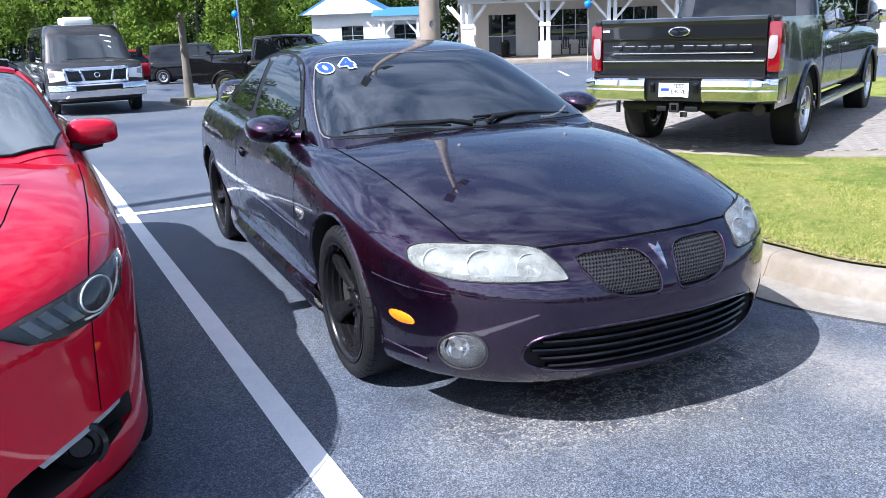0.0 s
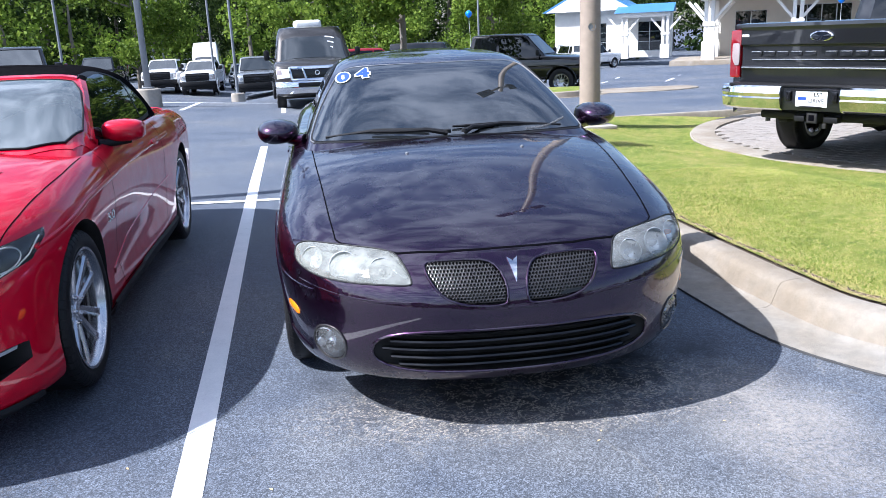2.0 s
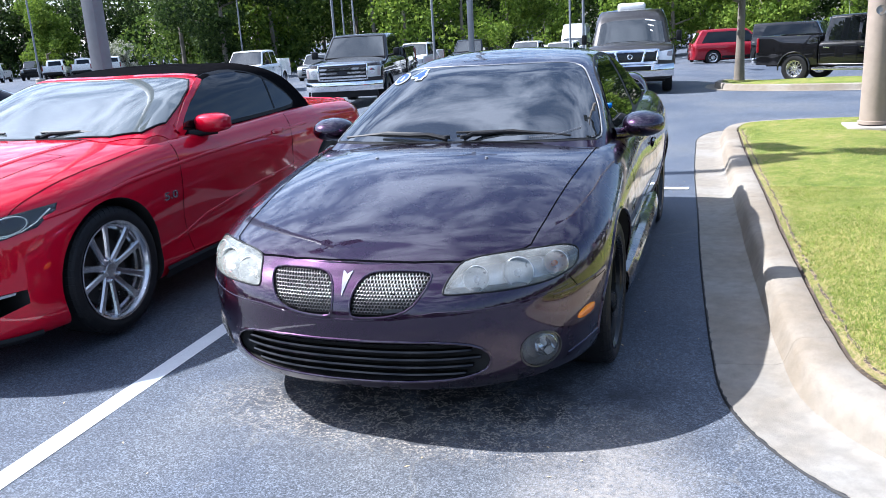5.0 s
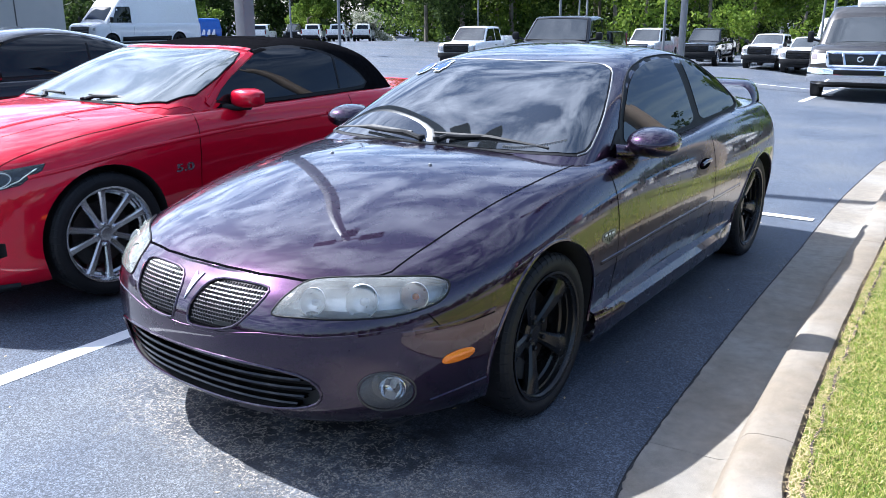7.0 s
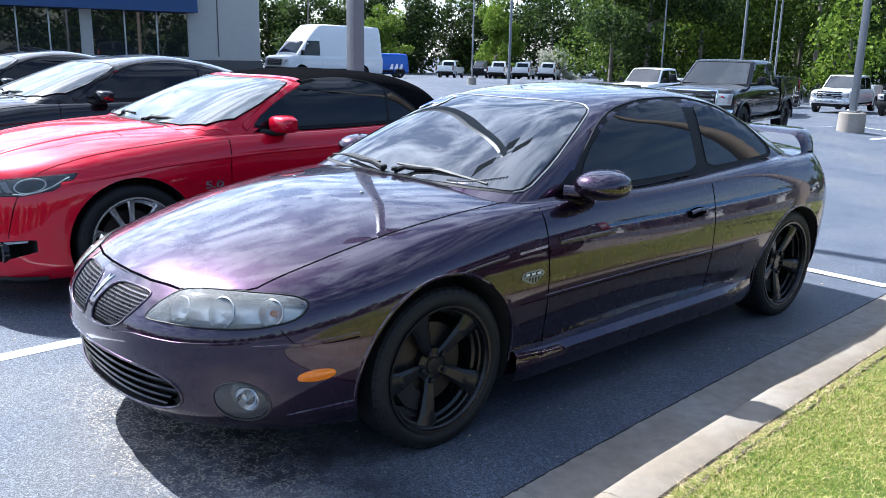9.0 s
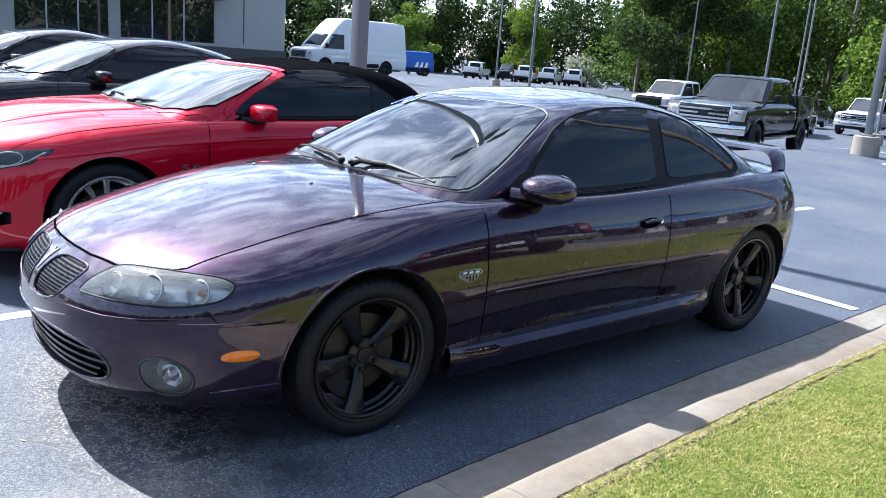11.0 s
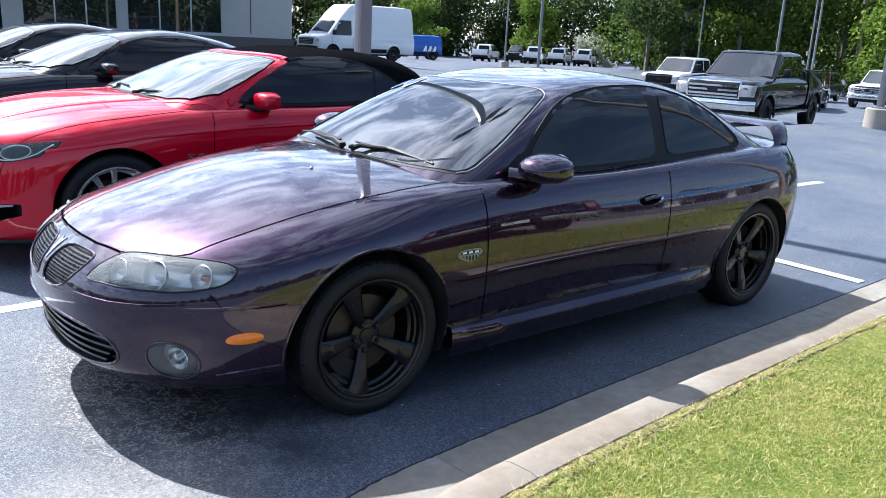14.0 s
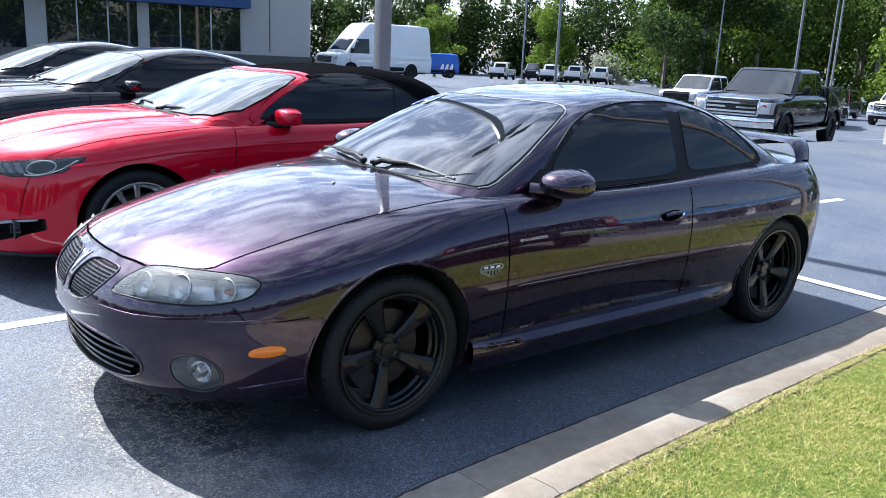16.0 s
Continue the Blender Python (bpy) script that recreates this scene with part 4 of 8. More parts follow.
        bmesh.ops.translate(glass, vec=(s * 0.925, 0.968, 0.988), verts=glass.verts[:])
        part("mirror_glass", glass, CHROME, mir)
        # lamps
        poly = HEADLAMP if s > 0 else flip_x(HEADLAMP)
        hl = part("headlamp", laid(bvh, grown(poly, -0.002), "y", -1, -0.052, 0.0, 0.022), LAMP_SHELL, car, "clouded headlamp with round reflectors")
        part("lamp_bezel", laid(bvh, [(s * 0.376, 0.606), (s * 0.80, 0.606), (s * 0.80, 0.624), (s * 0.60, 0.617), (s * 0.39, 0.622)], "y", -1, -0.030, 0.004, 0.022), SLATE_PAINT, hl)
        for cu, cv, r, mat in ((0.488, 0.654, 0.046, BOWL_SILVER), (0.628, 0.657, 0.055, BOWL_SILVER), (0.748, 0.661, 0.046, BOWL_SILVER)):
            bowl(hl, bvh, s * cu, cv, r, mat, AMBER if cu > 0.7 and s > 0 else LAMP_WHITE, 0.012)
        part("lens", laid(bvh, grown(poly, -0.002), "y", -1, 0.002, 0.006, 0.02, 0.006), HAZED_SHEEN_LENS if s > 0 else CLOUDED_LENS, hl)
        part("lamp_seal", edge_tube(bvh, poly, "y", -1, 0.0035, 0.001, 0.015), BLACK_TRIM, hl)
        fp = oval(s * 0.695, 0.340, 0.057, 0.071, 24, 0, 2.1)
        fog = part("fog_lamp", laid(bvh, fp, "y", -1, -0.040, 0.0, 0.02), SLATE_PAINT, car, "round fog lamp behind a clear cover")
        bowl(fog, bvh, s * 0.714, 0.349, 0.044, CHROME, LAMP_WHITE, 0.008)
        part("fog_lens", laid(bvh, fp, "y", -1, 0.001, 0.005, 0.018, 0.008), FOG_COVER, fog)
        part("fog_bezel", edge_tube(bvh, FOG if s > 0 else flip_x(FOG), "y", -1, 0.0038, 0.002, 0.015), SLATE_PAINT, fog)
        mk = rounded([(-0.612, 0.412), (-0.602, 0.440), (-0.545, 0.452), (-0.485, 0.446), (-0.474, 0.424), (-0.50, 0.408), (-0.56, 0.402)], 2)
        part("side_marker_lamp", laid(bvh, mk, "x", s, 0.002, 0.006, 0.015, 0.005), AMBER, car, "orange side marker lamp")
        # upper grille half
        gp = rounded(GRILLE if s > 0 else flip_x(GRILLE), 1)
        gr = part("grille_mesh", honeycomb(bvh, grown(gp, -0.007), 0.0128, 0.0022, -0.006), GRILLE_METAL, car, "black honeycomb grille")
        gr["kind"] = "stuff"
        part("grille_surround", edge_tube(bvh, gp, "y", -1, 0.0048, 0.000, 0.015), PURPLE, car)
        if s > 0:
            part("grille_badge", laid(bvh, rounded([(0.16, 0.545), (0.165, 0.558), (0.245, 0.566), (0.245, 0.552)], 1), "y", -1, -0.002, 0.003, 0.012), WHEEL_BLACK, car)
        # fender badge: a small shield
        shield = rounded([(0.398, 0.642), (0.412, 0.660), (0.52, 0.664), (0.540, 0.648), (0.530, 0.632), (0.472, 0.600), (0.405, 0.628)], 1, 0.2)
        bd = part("fender_badge", laid(bvh, shield, "x", s, 0.002, 0.003, 0.012), MOULDING, car, "small silver shield-shaped badge")
        bar = rounded([(0.412, 0.640), (0.418, 0.655), (0.520, 0.657), (0.525, 0.643)], 1, 0.2)
        plate = part("badge_field", laid(bvh, bar, "x", s, 0.0035, 0.001, 0.012), BLACK_TRIM, bd)
        for k in range(3):
            c0 = 0.424 + 0.034 * k
            part("badge_bar", laid(bvh, [(c0, 0.644), (c0, 0.653), (c0 + 0.022, 0.654), (c0 + 0.022, 0.645)], "x", s, 0.0046, 0.001, 0.01), STICKER_WHITE, bd)
        for k in range(6):
            c0 = 0.425 + 0.018 * k
            v0 = 0.607 + 0.009 * abs(k - 2.6)
            part("badge_check", laid(bvh, [(c0, v0), (c0, 0.634), (c0 + 0.008, 0.634), (c0 + 0.008, v0)], "x", s, 0.0035, 0.001, 0.01), BLACK_TRIM, bd)
        # hood washer nozzle
        hit, nor = cast(bvh, s * 0.28, 0.045, "z", 1)
        nz = bm_lathe([(-0.004, 0.009), (0.005, 0.008), (0.008, 0.004), (0.008, 0)], 12, "z")
        bmesh.ops.translate(nz, vec=hit, verts=nz.verts[:])
        part("washer_nozzle", nz, MOULDING, car)
    # hood gap, front and sides
    hood = [(0.735, 0.47), (0.715, 0.14), (0.690, -0.17), (0.665, -0.48), (0.645, -0.665), (0.62, -0.705), (0.50, -0.800), (0.415, -0.848), (0.25, -0.888), (0.10, -0.905), (0.0, -0.908)]
    hood = hood + [(-u, v) for u, v in hood[-2::-1]]
    front_line = [p for p in hood if abs(p[0]) < 0.64]
    part("hood_gap", ribbon(bvh, front_line, "z", 1, 0.0095, 0.0014, 0.03), GAP, car)
    for s in (1, -1):
        part("hood_gap", ribbon(bvh, [(s * u, v) for u, v in hood if u > 0.61], "z", 1, 0.0055, 0.0014, 0.03), GAP, car)
        part("chin_lip", ribbon(bvh, [(-0.395, 0.292), (-0.48, 0.288), (-0.56, 0.280), (-0.63, 0.270)], "x", s, 0.024, -0.002, 0.02, height=0.006), PURPLE, car)
    # nose emblem: a plain silver dart
    dart = part("nose_emblem", laid(bvh, [(-0.020, 0.676), (0.0, 0.664), (0.020, 0.676), (0.010, 0.640), (0.0, 0.598), (-0.010, 0.640)], "y", -1, 0.004, 0.006, 0.012), CHROME, car, "silver dart-shaped emblem")
    part("bumper_crease", ribbon(bvh, [(-0.80, 0.572), (-0.66, 0.553), (-0.53, 0.545), (-0.36, 0.545), (-0.2, 0.524), (0, 0.515), (0.2, 0.524), (0.36, 0.545), (0.53, 0.545), (0.66, 0.553), (0.80, 0.572)], "y", -1, 0.010, -0.001, 0.02, height=0.003), PURPLE, car)
    # lower intake slats
    for k in range(5):
        v = 0.285 + 0.033 * k
        half = 0.50 - 0.03 * abs(k - 2)
        pts = []
        for u in np.linspace(-half, half, 31):
            hit, nor = cast(bvh, float(u), v + 0.01 * (1 - (u / half) ** 2) * 0, "y", -1)
            if hit:
                pts.append([hit + Vector((0, d, e)) for d, e in ((0.030, 0.004), (0.022, 0.006), (0.018, 0.0), (0.022, -0.005), (0.05, -0.006), (0.05, 0.004))])
        part("grille_slat", bm_grid(pts, close_v=True), BLACK_GLOSS, car)
    part("intake_lip", edge_tube(bvh, rounded(LOWER, 1), "y", -1, 0.006, 0.0, 0.03), PURPLE, car)
    # cowl, wipers
    part("cowl_panel", laid(bvh, [(-0.715, 0.50), (-0.45, 0.395), (0.0, 0.355), (0.45, 0.395), (0.715, 0.50), (0.70, 0.56), (0.40, 0.50), (0.0, 0.47), (-0.40, 0.50), (-0.70, 0.56)], "z", 1, 0.003, 0.003, 0.03), BLACK_TRIM, car)
    vents = bmesh.new()
    for k in range(26):
        x = 0.40 + 0.0095 * k
        hit, nor = cast(cvh, x, 0.452 + 0.00022 * k * k, "z", 1)
        bm_box(vents, (x - 0.0022, hit.y - 0.022, hit.z - 0.012), (x + 0.0022, hit.y + 0.004, hit.z + 0.003), 0)
    part("cowl_vent", vents, MOULDING, car, sharp=None)
    wiper(car, (0.06, 0.395, 0.988), (0.15, 0.44, 1.005), (0.30, 0.475, 1.015), (0.005, 0.455, 1.012), (0.60, 0.490, 0.985))
    wiper(car, (-0.03, 0.395, 0.988), (-0.25, 0.425, 1.005), (-0.42, 0.455, 1.008), (-0.66, 0.520, 0.985), (-0.12, 0.440, 1.008))
    # rear wing on the boot lid
    rows = []
    for k in range(49):
        u = 2 * k / 48 - 1
        e = abs(u)
        x = 0.745 * math.copysign(1 - (1 - e) ** 1.25, u)
        y = 3.355 - 0.15 * e ** 2.5
        z = 1.092 - 0.135 * max(0.0, (e - 0.72) / 0.28) ** 2.6
        c = 1.0 - 0.22 * e ** 6
        th = 1.0 + 0.8 * e ** 6
        rows.append([(x, y - 0.095 * c, z - 0.012), (x, y - 0.06 * c, z + 0.006 * th), (x, y + 0.01, z + 0.014 * th), (x, y + 0.085 * c, z + 0.022), (x, y + 0.10 * c, z + 0.012), (x, y + 0.03, z - 0.012 * th), (x, y - 0.06 * c, z - 0.016 * th)])
    part("rear_wing", bm_grid(rows, close_v=True), PURPLE, car, sharp=60)
    for y in (0, 2.789):
        for s in (-1, 1):
            wheel(car, pose(s * 0.780, y, 0.328) @ pose(0, 0, 0, 24 if y == 0 else 40), 0.330, 0.258, 0.235, WHEEL_BLACK, face=s, label="satin black five-spoke alloy wheel", dish=0.040, spoke_w=(0.034, 0.092))
    # sale-year figures on the windshield
    st = new("windshield_figures")
    st.parent = car
    st["label"] = "blue and white year figures stuck on the glass"
    for ch, u, v in (("0", -0.535, 1.112), ("4", -0.420, 1.104)):
        hit, nor = cast(cvh, u, v, "z", 1)
        up = (Vector((0.05, 1, 0)) - nor * nor.y).normalized()
        right = up.cross(nor).normalized()
        basis = Matrix((right, up, nor)).transposed().to_4x4()
        basis.translation = hit + nor * 0.008
        m = basis @ Matrix.Diagonal((1.22, 1.5, 1, 1))
        part("figure_outline", text_mesh(ch, 0.118, 0.0006, 0.0125), STICKER_WHITE, st, sharp=None, at=m)
        part("figure", text_mesh(ch, 0.118, 0.0006, 0.0060), STICKER_BLUE, st, sharp=None, at=Matrix.Translation(nor * 0.002) @ m)
    return car


purple_coupe()


# ---- ground ----
def smoothstep(a, b, x):
    t = min(1.0, max(0.0, (x - a) / (b - a)))
    return t * t * (3 - 2 * t)


def ground_z(x, y):
    """The lot falls gently away behind the coupe and rises a little beside it."""
    rise = 0.024 * min(5.0, max(0.0, -1.35 - x))
    fall = -0.025 * max(0.0, min(y, 60) - 5.0) * smoothstep(-12, 2, x)
    dip = -0.085 * max(0.0, min(y, 33) - 20.0) * smoothstep(0, -6, x) * smoothstep(-48, -24, x)
    swale = -0.42 * smoothstep(-5.8, -7.8, x) * smoothstep(7.0, 13.0, y) * smoothstep(-30, -14, x) * smoothstep(34, 20, y)
    drop = -0.25 * smoothstep(19.0, 24.5, y) * smoothstep(0.0, 3.0, x) * smoothstep(38, 31, y)
    return rise + fall + drop + dip + swale - 0.023 * min(60.0, max(0.0, math.hypot(x, y) - 42.0))


def lot():
    xs = [-400, -200, -120, -80, -60] + list(np.arange(-50, -12, 3.0)) + list(np.arange(-12, 8, 0.5)) + list(np.arange(8, 50, 3.0)) + [60, 80, 120, 200, 400]
    ys = [-400, -200, -100, -60, -30, -15] + list(np.arange(-10, 20, 0.5)) + list(np.arange(20, 70, 2.5)) + [80, 120, 200, 400]
    rows = [[(float(x), float(y), ground_z(x, y)) for x in xs] for y in ys]
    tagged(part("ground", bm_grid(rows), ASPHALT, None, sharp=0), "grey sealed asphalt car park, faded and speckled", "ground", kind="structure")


lot()


def stripe(a, b, width=0.105, lift=0.004, name="road_line"):
    """A painted line between two places on the lot."""
    a, b = Vector(a), Vector(b)
    d = (b - a).normalized()
    s = Vector((-d.y, d.x)) * width / 2
    n = max(2, int((b - a).length / 0.25))
    rows = []
    for k in range(n + 1):
        p = a.lerp(b, k / n)
        rows.append([(q.x, q.y, ground_z(q.x, q.y) + lift) for q in (p + s, p + s * 0.3, p - s * 0.3, p - s)])
    bm = bm_grid(rows)
    bmesh.ops.recalc_face_normals(bm, faces=bm.faces[:])
    return tagged(part(name, bm, ROAD_WHITE, None, sharp=0), "worn white painted parking line on the asphalt", "road line", "parking lines", "structure")


stripe((-1.150, -2.6), (-1.650, 8.7), 0.105)
stripe((-9.0, 4.00), (1.05, 4.03), 0.10, 0.007)

for a, b in (((-2.15, 24.0), (-1.72, 16.0)), ((-9.0, 19.75), (-1.95, 19.95)), ((-4.25, 17.0), (-4.20, 22.6)), ((-6.5, 16.6), (-5.9, 21.0)), ((-9.3, 23.4), (-10.1, 29.2)), ((-4.8, 21.4), (-4.4, 25.0))):
    stripe(a, b, 0.11)
for k in range(9):
    stripe((10.5 + 2.3 * k, 29.0 - 1.25 * k), (13.2 + 2.3 * k, 33.8 - 1.25 * k), 0.12)

# kerb: the gutter's edge as x over y, then round the end of the island
EDGE = [(1.06, 5.4), (1.105, 4.2), (1.165, 3.0), (1.205, 2.0), (1.245, 1.2), (1.280, 0.6), (1.315, 0.1), (1.365, -0.35), (1.50, -0.70), (1.74, -1.02), (2.15, -1.30), (2.8, -1.48), (4.0, -1.58), (6.0, -1.62), (9.0, -1.64)]
EDGE = [(6.5, 9.40), (4.0, 9.36), (2.3, 9.22), (1.35, 8.72), (1.04, 7.9), (1.03, 6.7)] + EDGE
PROFILE = [(0.0, -0.03), (0.0, 0.007), (0.10, 0.007), (0.19, 0.008), (0.262, 0.010), (0.290, 0.022), (0.312, 0.075), (0.325, 0.115), (0.345, 0.138), (0.38, 0.147), (0.465, 0.150), (0.495, 0.143), (0.507, 0.115), (0.507, 0.0)]


def along(points, step):
    """Even points with their left-hand normals on a smooth curve."""
    pts = [Vector(p) for p in points]
    fine = []
    for i in range(len(pts) - 1):
        p0, p1, p2, p3 = pts[max(i - 1, 0)], pts[i], pts[i + 1], pts[min(i + 2, len(pts) - 1)]
        for k in range(20):
            s = k / 20
            fine.append(0.5 * (2 * p1 + (p2 - p0) * s + (2 * p0 - 5 * p1 + 4 * p2 - p3) * s * s + (3 * p1 - p0 - 3 * p2 + p3) * s**3))
    fine.append(pts[-1])
    out, d, want = [fine[0]], 0.0, step
    for a, b in zip(fine, fine[1:]):
        seg = (b - a).length
        while d + seg >= want:
            out.append(a.lerp(b, (want - d) / seg))
            want += step
        d += seg
    nor = []
    for i, p in enumerate(out):
        t = (out[min(i + 1, len(out) - 1)] - out[max(i - 1, 0)]).normalized()
        nor.append(Vector((-t.y, t.x)))
    return out, nor


def kerb_run(points, name, label, profile, piece=3.05, step=0.05, first=0.0, split=5):
    """A concrete kerb and gutter in pieces with open joints; the kerb lies to the left of the way along the points."""
    kerb = thing(name, pose(0, 0, 0), label, "kerb", kind="structure")
    pts, nor = along(points, step)
    per = int(piece / step)
    start = -int(first / step)
    while start < len(pts) - 1:
        a, b = max(start, 0), min(start + per, len(pts) - 1)
        start += per
        if b - a < 2:
            continue
        for kind, prof, mat in (("gutter_pan", profile[:split + 1], GUTTER_MAT), ("kerb_stone", profile[split:], KERB_MAT)):
            rows = []
            for i in range(a, b + 1):
                shrink = 0.0015 if i in (a, b) else 0.0
                p = pts[i] + (pts[min(i + 1, len(pts) - 1)] - pts[i - 1 if i else 0]).normalized() * (shrink if i == a else -shrink)
                wob = 0.004 * noise.noise((p.x * 2.3, p.y * 2.3, 0.0))
                wear = 0.003 * noise.noise((p.x * 14, p.y * 14, 3.0))
                row = []
                for o, z in prof:
                    q = p + nor[i] * (o + wob + (wear if 0.28 < o < 0.50 else 0))
                    row.append((q.x, q.y, ground_z(q.x, q.y) + z + wear * (o > 0.28)))
                rows.append(row)
            bm = bm_grid(rows)
            for ends in (rows[0], rows[-1]):
                vs = [bm.verts.new(p) for p in ends]
                low = [bm.verts.new((p[0], p[1], p[2] - 0.06)) for p in (ends[0], ends[-1])]
                bm.faces.new(vs + [low[1], low[0]])
            bmesh.ops.remove_doubles(bm, verts=bm.verts[:], dist=0.0001)
            part(kind, bm, mat, kerb, sharp=35)
    return kerb


kerb_run(EDGE, "kerb", "pale concrete kerb and gutter round the grass island", PROFILE, first=0.95)

# the paved round pad that the pickup stands on, and the lawn between it and the kerb
PAD, PAD_R = Vector((7.35, 5.25)), 3.45


def lawn_z(x, y):
    d = (Vector((x, y)) - PAD).length - PAD_R
    base = 0.142 * smoothstep(0.05, 1.6, d) + 0.012
    return ground_z(x, y) + base + 0.012 * noise.noise((x * 0.9, y * 0.9, 0)) * smoothstep(0.1, 0.8, d)


def lawn_material(name, scale=1.0):
    m, nt, b = material(name)
    big = noise_of(nt, 1.1 * scale, 5, 0.65)
    mid = noise_of(nt, 9 * scale, 5, 0.7)
    fine = noise_of(nt, 160 * scale, 4, 0.7)
    mixn = mix_of(nt, 0.5, big, mid)
    base = ramp_of(nt, mixn, [(0.36, (0.10, 0.15, 0.024)), (0.48, (0.19, 0.23, 0.042)), (0.58, (0.30, 0.28, 0.08)), (0.68, (0.40, 0.32, 0.15))])
    base = mix_of(nt, 0.6, base, mix_of(nt, 1.0, base, ramp_of(nt, fine, [(0.3, (0.35, 0.38, 0.3)), (0.7, (1.35, 1.35, 1.3))]), "MULTIPLY"))
    nt.links.new(base, b.inputs["Base Color"])
    set_in(b, Roughness=0.85, Specular_IOR_Level=0.2)
    bump_of(nt, b, fine, 0.9, 0.02)
    return m


LAWN = lawn_material("lawn")


def blade_material(name):
    m, nt, b = material(name)
    geo = nt.nodes.new("ShaderNodeNewGeometry")
    big = noise_of(nt, 1.1, 5, 0.65)
    tone = mix_of(nt, 0.45, mix_of(nt, 0.45, big, noise_of(nt, 5.5, 6, 0.7, stretch=(0.55, 1.6, 1))), geo.outputs["Random Per Island"])
    col = ramp_of(nt, tone, [(0.28, (0.10, 0.175, 0.020)), (0.42, (0.235, 0.315, 0.040)), (0.54, (0.40, 0.40, 0.095)), (0.66, (0.58, 0.47, 0.21))])
    nt.links.new(col, b.inputs["Base Color"])
    set_in(b, Roughness=0.55, Specular_IOR_Level=0.3)
    tr = nt.nodes.new("ShaderNodeBsdfTranslucent")
    nt.links.new(col, tr.inputs[0])
    mx = nt.nodes.new("ShaderNodeMixShader")
    mx.inputs[0].default_value = 0.35
    out = nt.nodes["Material Output"]
    nt.links.new(b.outputs[0], mx.inputs[1])
    nt.links.new(tr.outputs[0], mx.inputs[2])
    nt.links.new(mx.outputs[0], out.inputs[0])
    return m


BLADES = blade_material("grass_blades")


def lawn():
    pts, nor = along(EDGE, 0.1)
    inner = [p + n * 0.515 for p, n in zip(pts, nor)]
    poly = [Vector(p) for p in inner] + [Vector((9.5, -1.1)), Vector((14.0, 0.5)), Vector((14.0, 8.6)), Vector((9.0, 8.6))]
    rim = resample([tuple(p) for p in poly], 0.15)
    n = len(rim)
    xy = np.array([(p.x, p.y) for p in rim])
    def inside(x, y):
        c = False
        j = n - 1
        for i in range(n):
            if (xy[i, 1] > y) != (xy[j, 1] > y) and x < (xy[j, 0] - xy[i, 0]) * (y - xy[i, 1]) / (xy[j, 1] - xy[i, 1]) + xy[i, 0]:
                c = not c
            j = i
        return c
    grid = [Vector((float(x), float(y))) for x in np.arange(1.6, 14, 0.22) for y in np.arange(-1.2, 9.0, 0.22)]
    grid = [p for p in grid if inside(p.x, p.y) and (p - PAD).length > PAD_R - 0.4 and np.hypot(*(xy - (p.x, p.y)).T).min() > 0.1]
    vs, _, fs, _, _, _ = delaunay_2d_cdt(list(rim) + grid, [(i, (i + 1) % n) for i in range(n)], [], 1, 1e-4)
    me = from_arrays("lawn", [(p.x, p.y, lawn_z(p.x, p.y)) for p in vs], [tuple(f) for f in fs])
    tagged(part_mesh("lawn", me, LAWN, None, sharp=0), "short mown grass, sunlit, with dry yellow patches", "lawn", kind="structure")
    # blades: dense by the kerb, thinner further off
    rng = np.random.default_rng(4)
    spots = []
    for count, (x0, x1, y0, y1) in ((290000, (1.55, 3.6, -1.2, 3.4)), (90000, (1.55, 5.5, -1.4, 8.9)), (16000, (3.5, 9.5, -1.3, 3.0))):
        xs, ys = rng.uniform(x0, x1, count), rng.uniform(y0, y1, count)
        spots.append(np.stack([xs, ys], 1))
    spots = np.concatenate(spots)
    # keep what lies inside the lawn
    keep = np.zeros(len(spots), bool)
    j = n - 1
    for i in range(n):
        cond = (xy[i, 1] > spots[:, 1]) != (xy[j, 1] > spots[:, 1])
        with np.errstate(divide="ignore", invalid="ignore"):
            cross = spots[:, 0] < (xy[j, 0] - xy[i, 0]) * (spots[:, 1] - xy[i, 1]) / (xy[j, 1] - xy[i, 1]) + xy[i, 0]
        keep ^= cond & cross
        j = i
    keep &= np.hypot(spots[:, 0] - PAD.x, spots[:, 1] - PAD.y) > PAD_R + 0.02
    spots = spots[keep]
    # a bare, crumbling strip of soil behind the kerb
    edge = xy[(xy[:, 1] < 7.5) & (xy[:, 0] < 5.0)]
    gap = np.concatenate([np.sqrt(((c[:, None, :] - edge[None]) ** 2).sum(2).min(1)) for c in np.array_split(spots, 60)])
    ragged = 0.042 + 0.020 * np.sin(spots[:, 1] * 23 + 2 * np.sin(spots[:, 0] * 17)) + 0.018 * np.sin(spots[:, 1] * 61 + spots[:, 0] * 37) + rng.uniform(0, 0.025, len(spots))
    spots = spots[gap > ragged]
    d = np.hypot(spots[:, 0] - PAD.x, spots[:, 1] - PAD.y) - PAD_R
    t = np.clip((d - 0.05) / 1.55, 0, 1)
    z = 0.142 * t * t * (3 - 2 * t) + 0.012 - 0.025 * np.maximum(0, spots[:, 1] - 5.0) * 1.0
    a = rng.uniform(0, 2 * np.pi, len(spots))
    clump = np.zeros(len(spots))
    for _ in range(14):
        f = rng.normal(size=2) * rng.choice((9.0, 24.0, 60.0))
        clump += np.sin(spots @ f + rng.uniform(0, 6.28))
    clump = np.clip(0.5 + clump / 9.0, 0.08, 1.1)
    h = rng.uniform(0.005, 0.012, len(spots)) + rng.uniform(0.0, 0.012, len(spots)) * clump
    lean = rng.uniform(0.4, 2.2, len(spots)) * h
    w = rng.uniform(0.0010, 0.0022, len(spots))
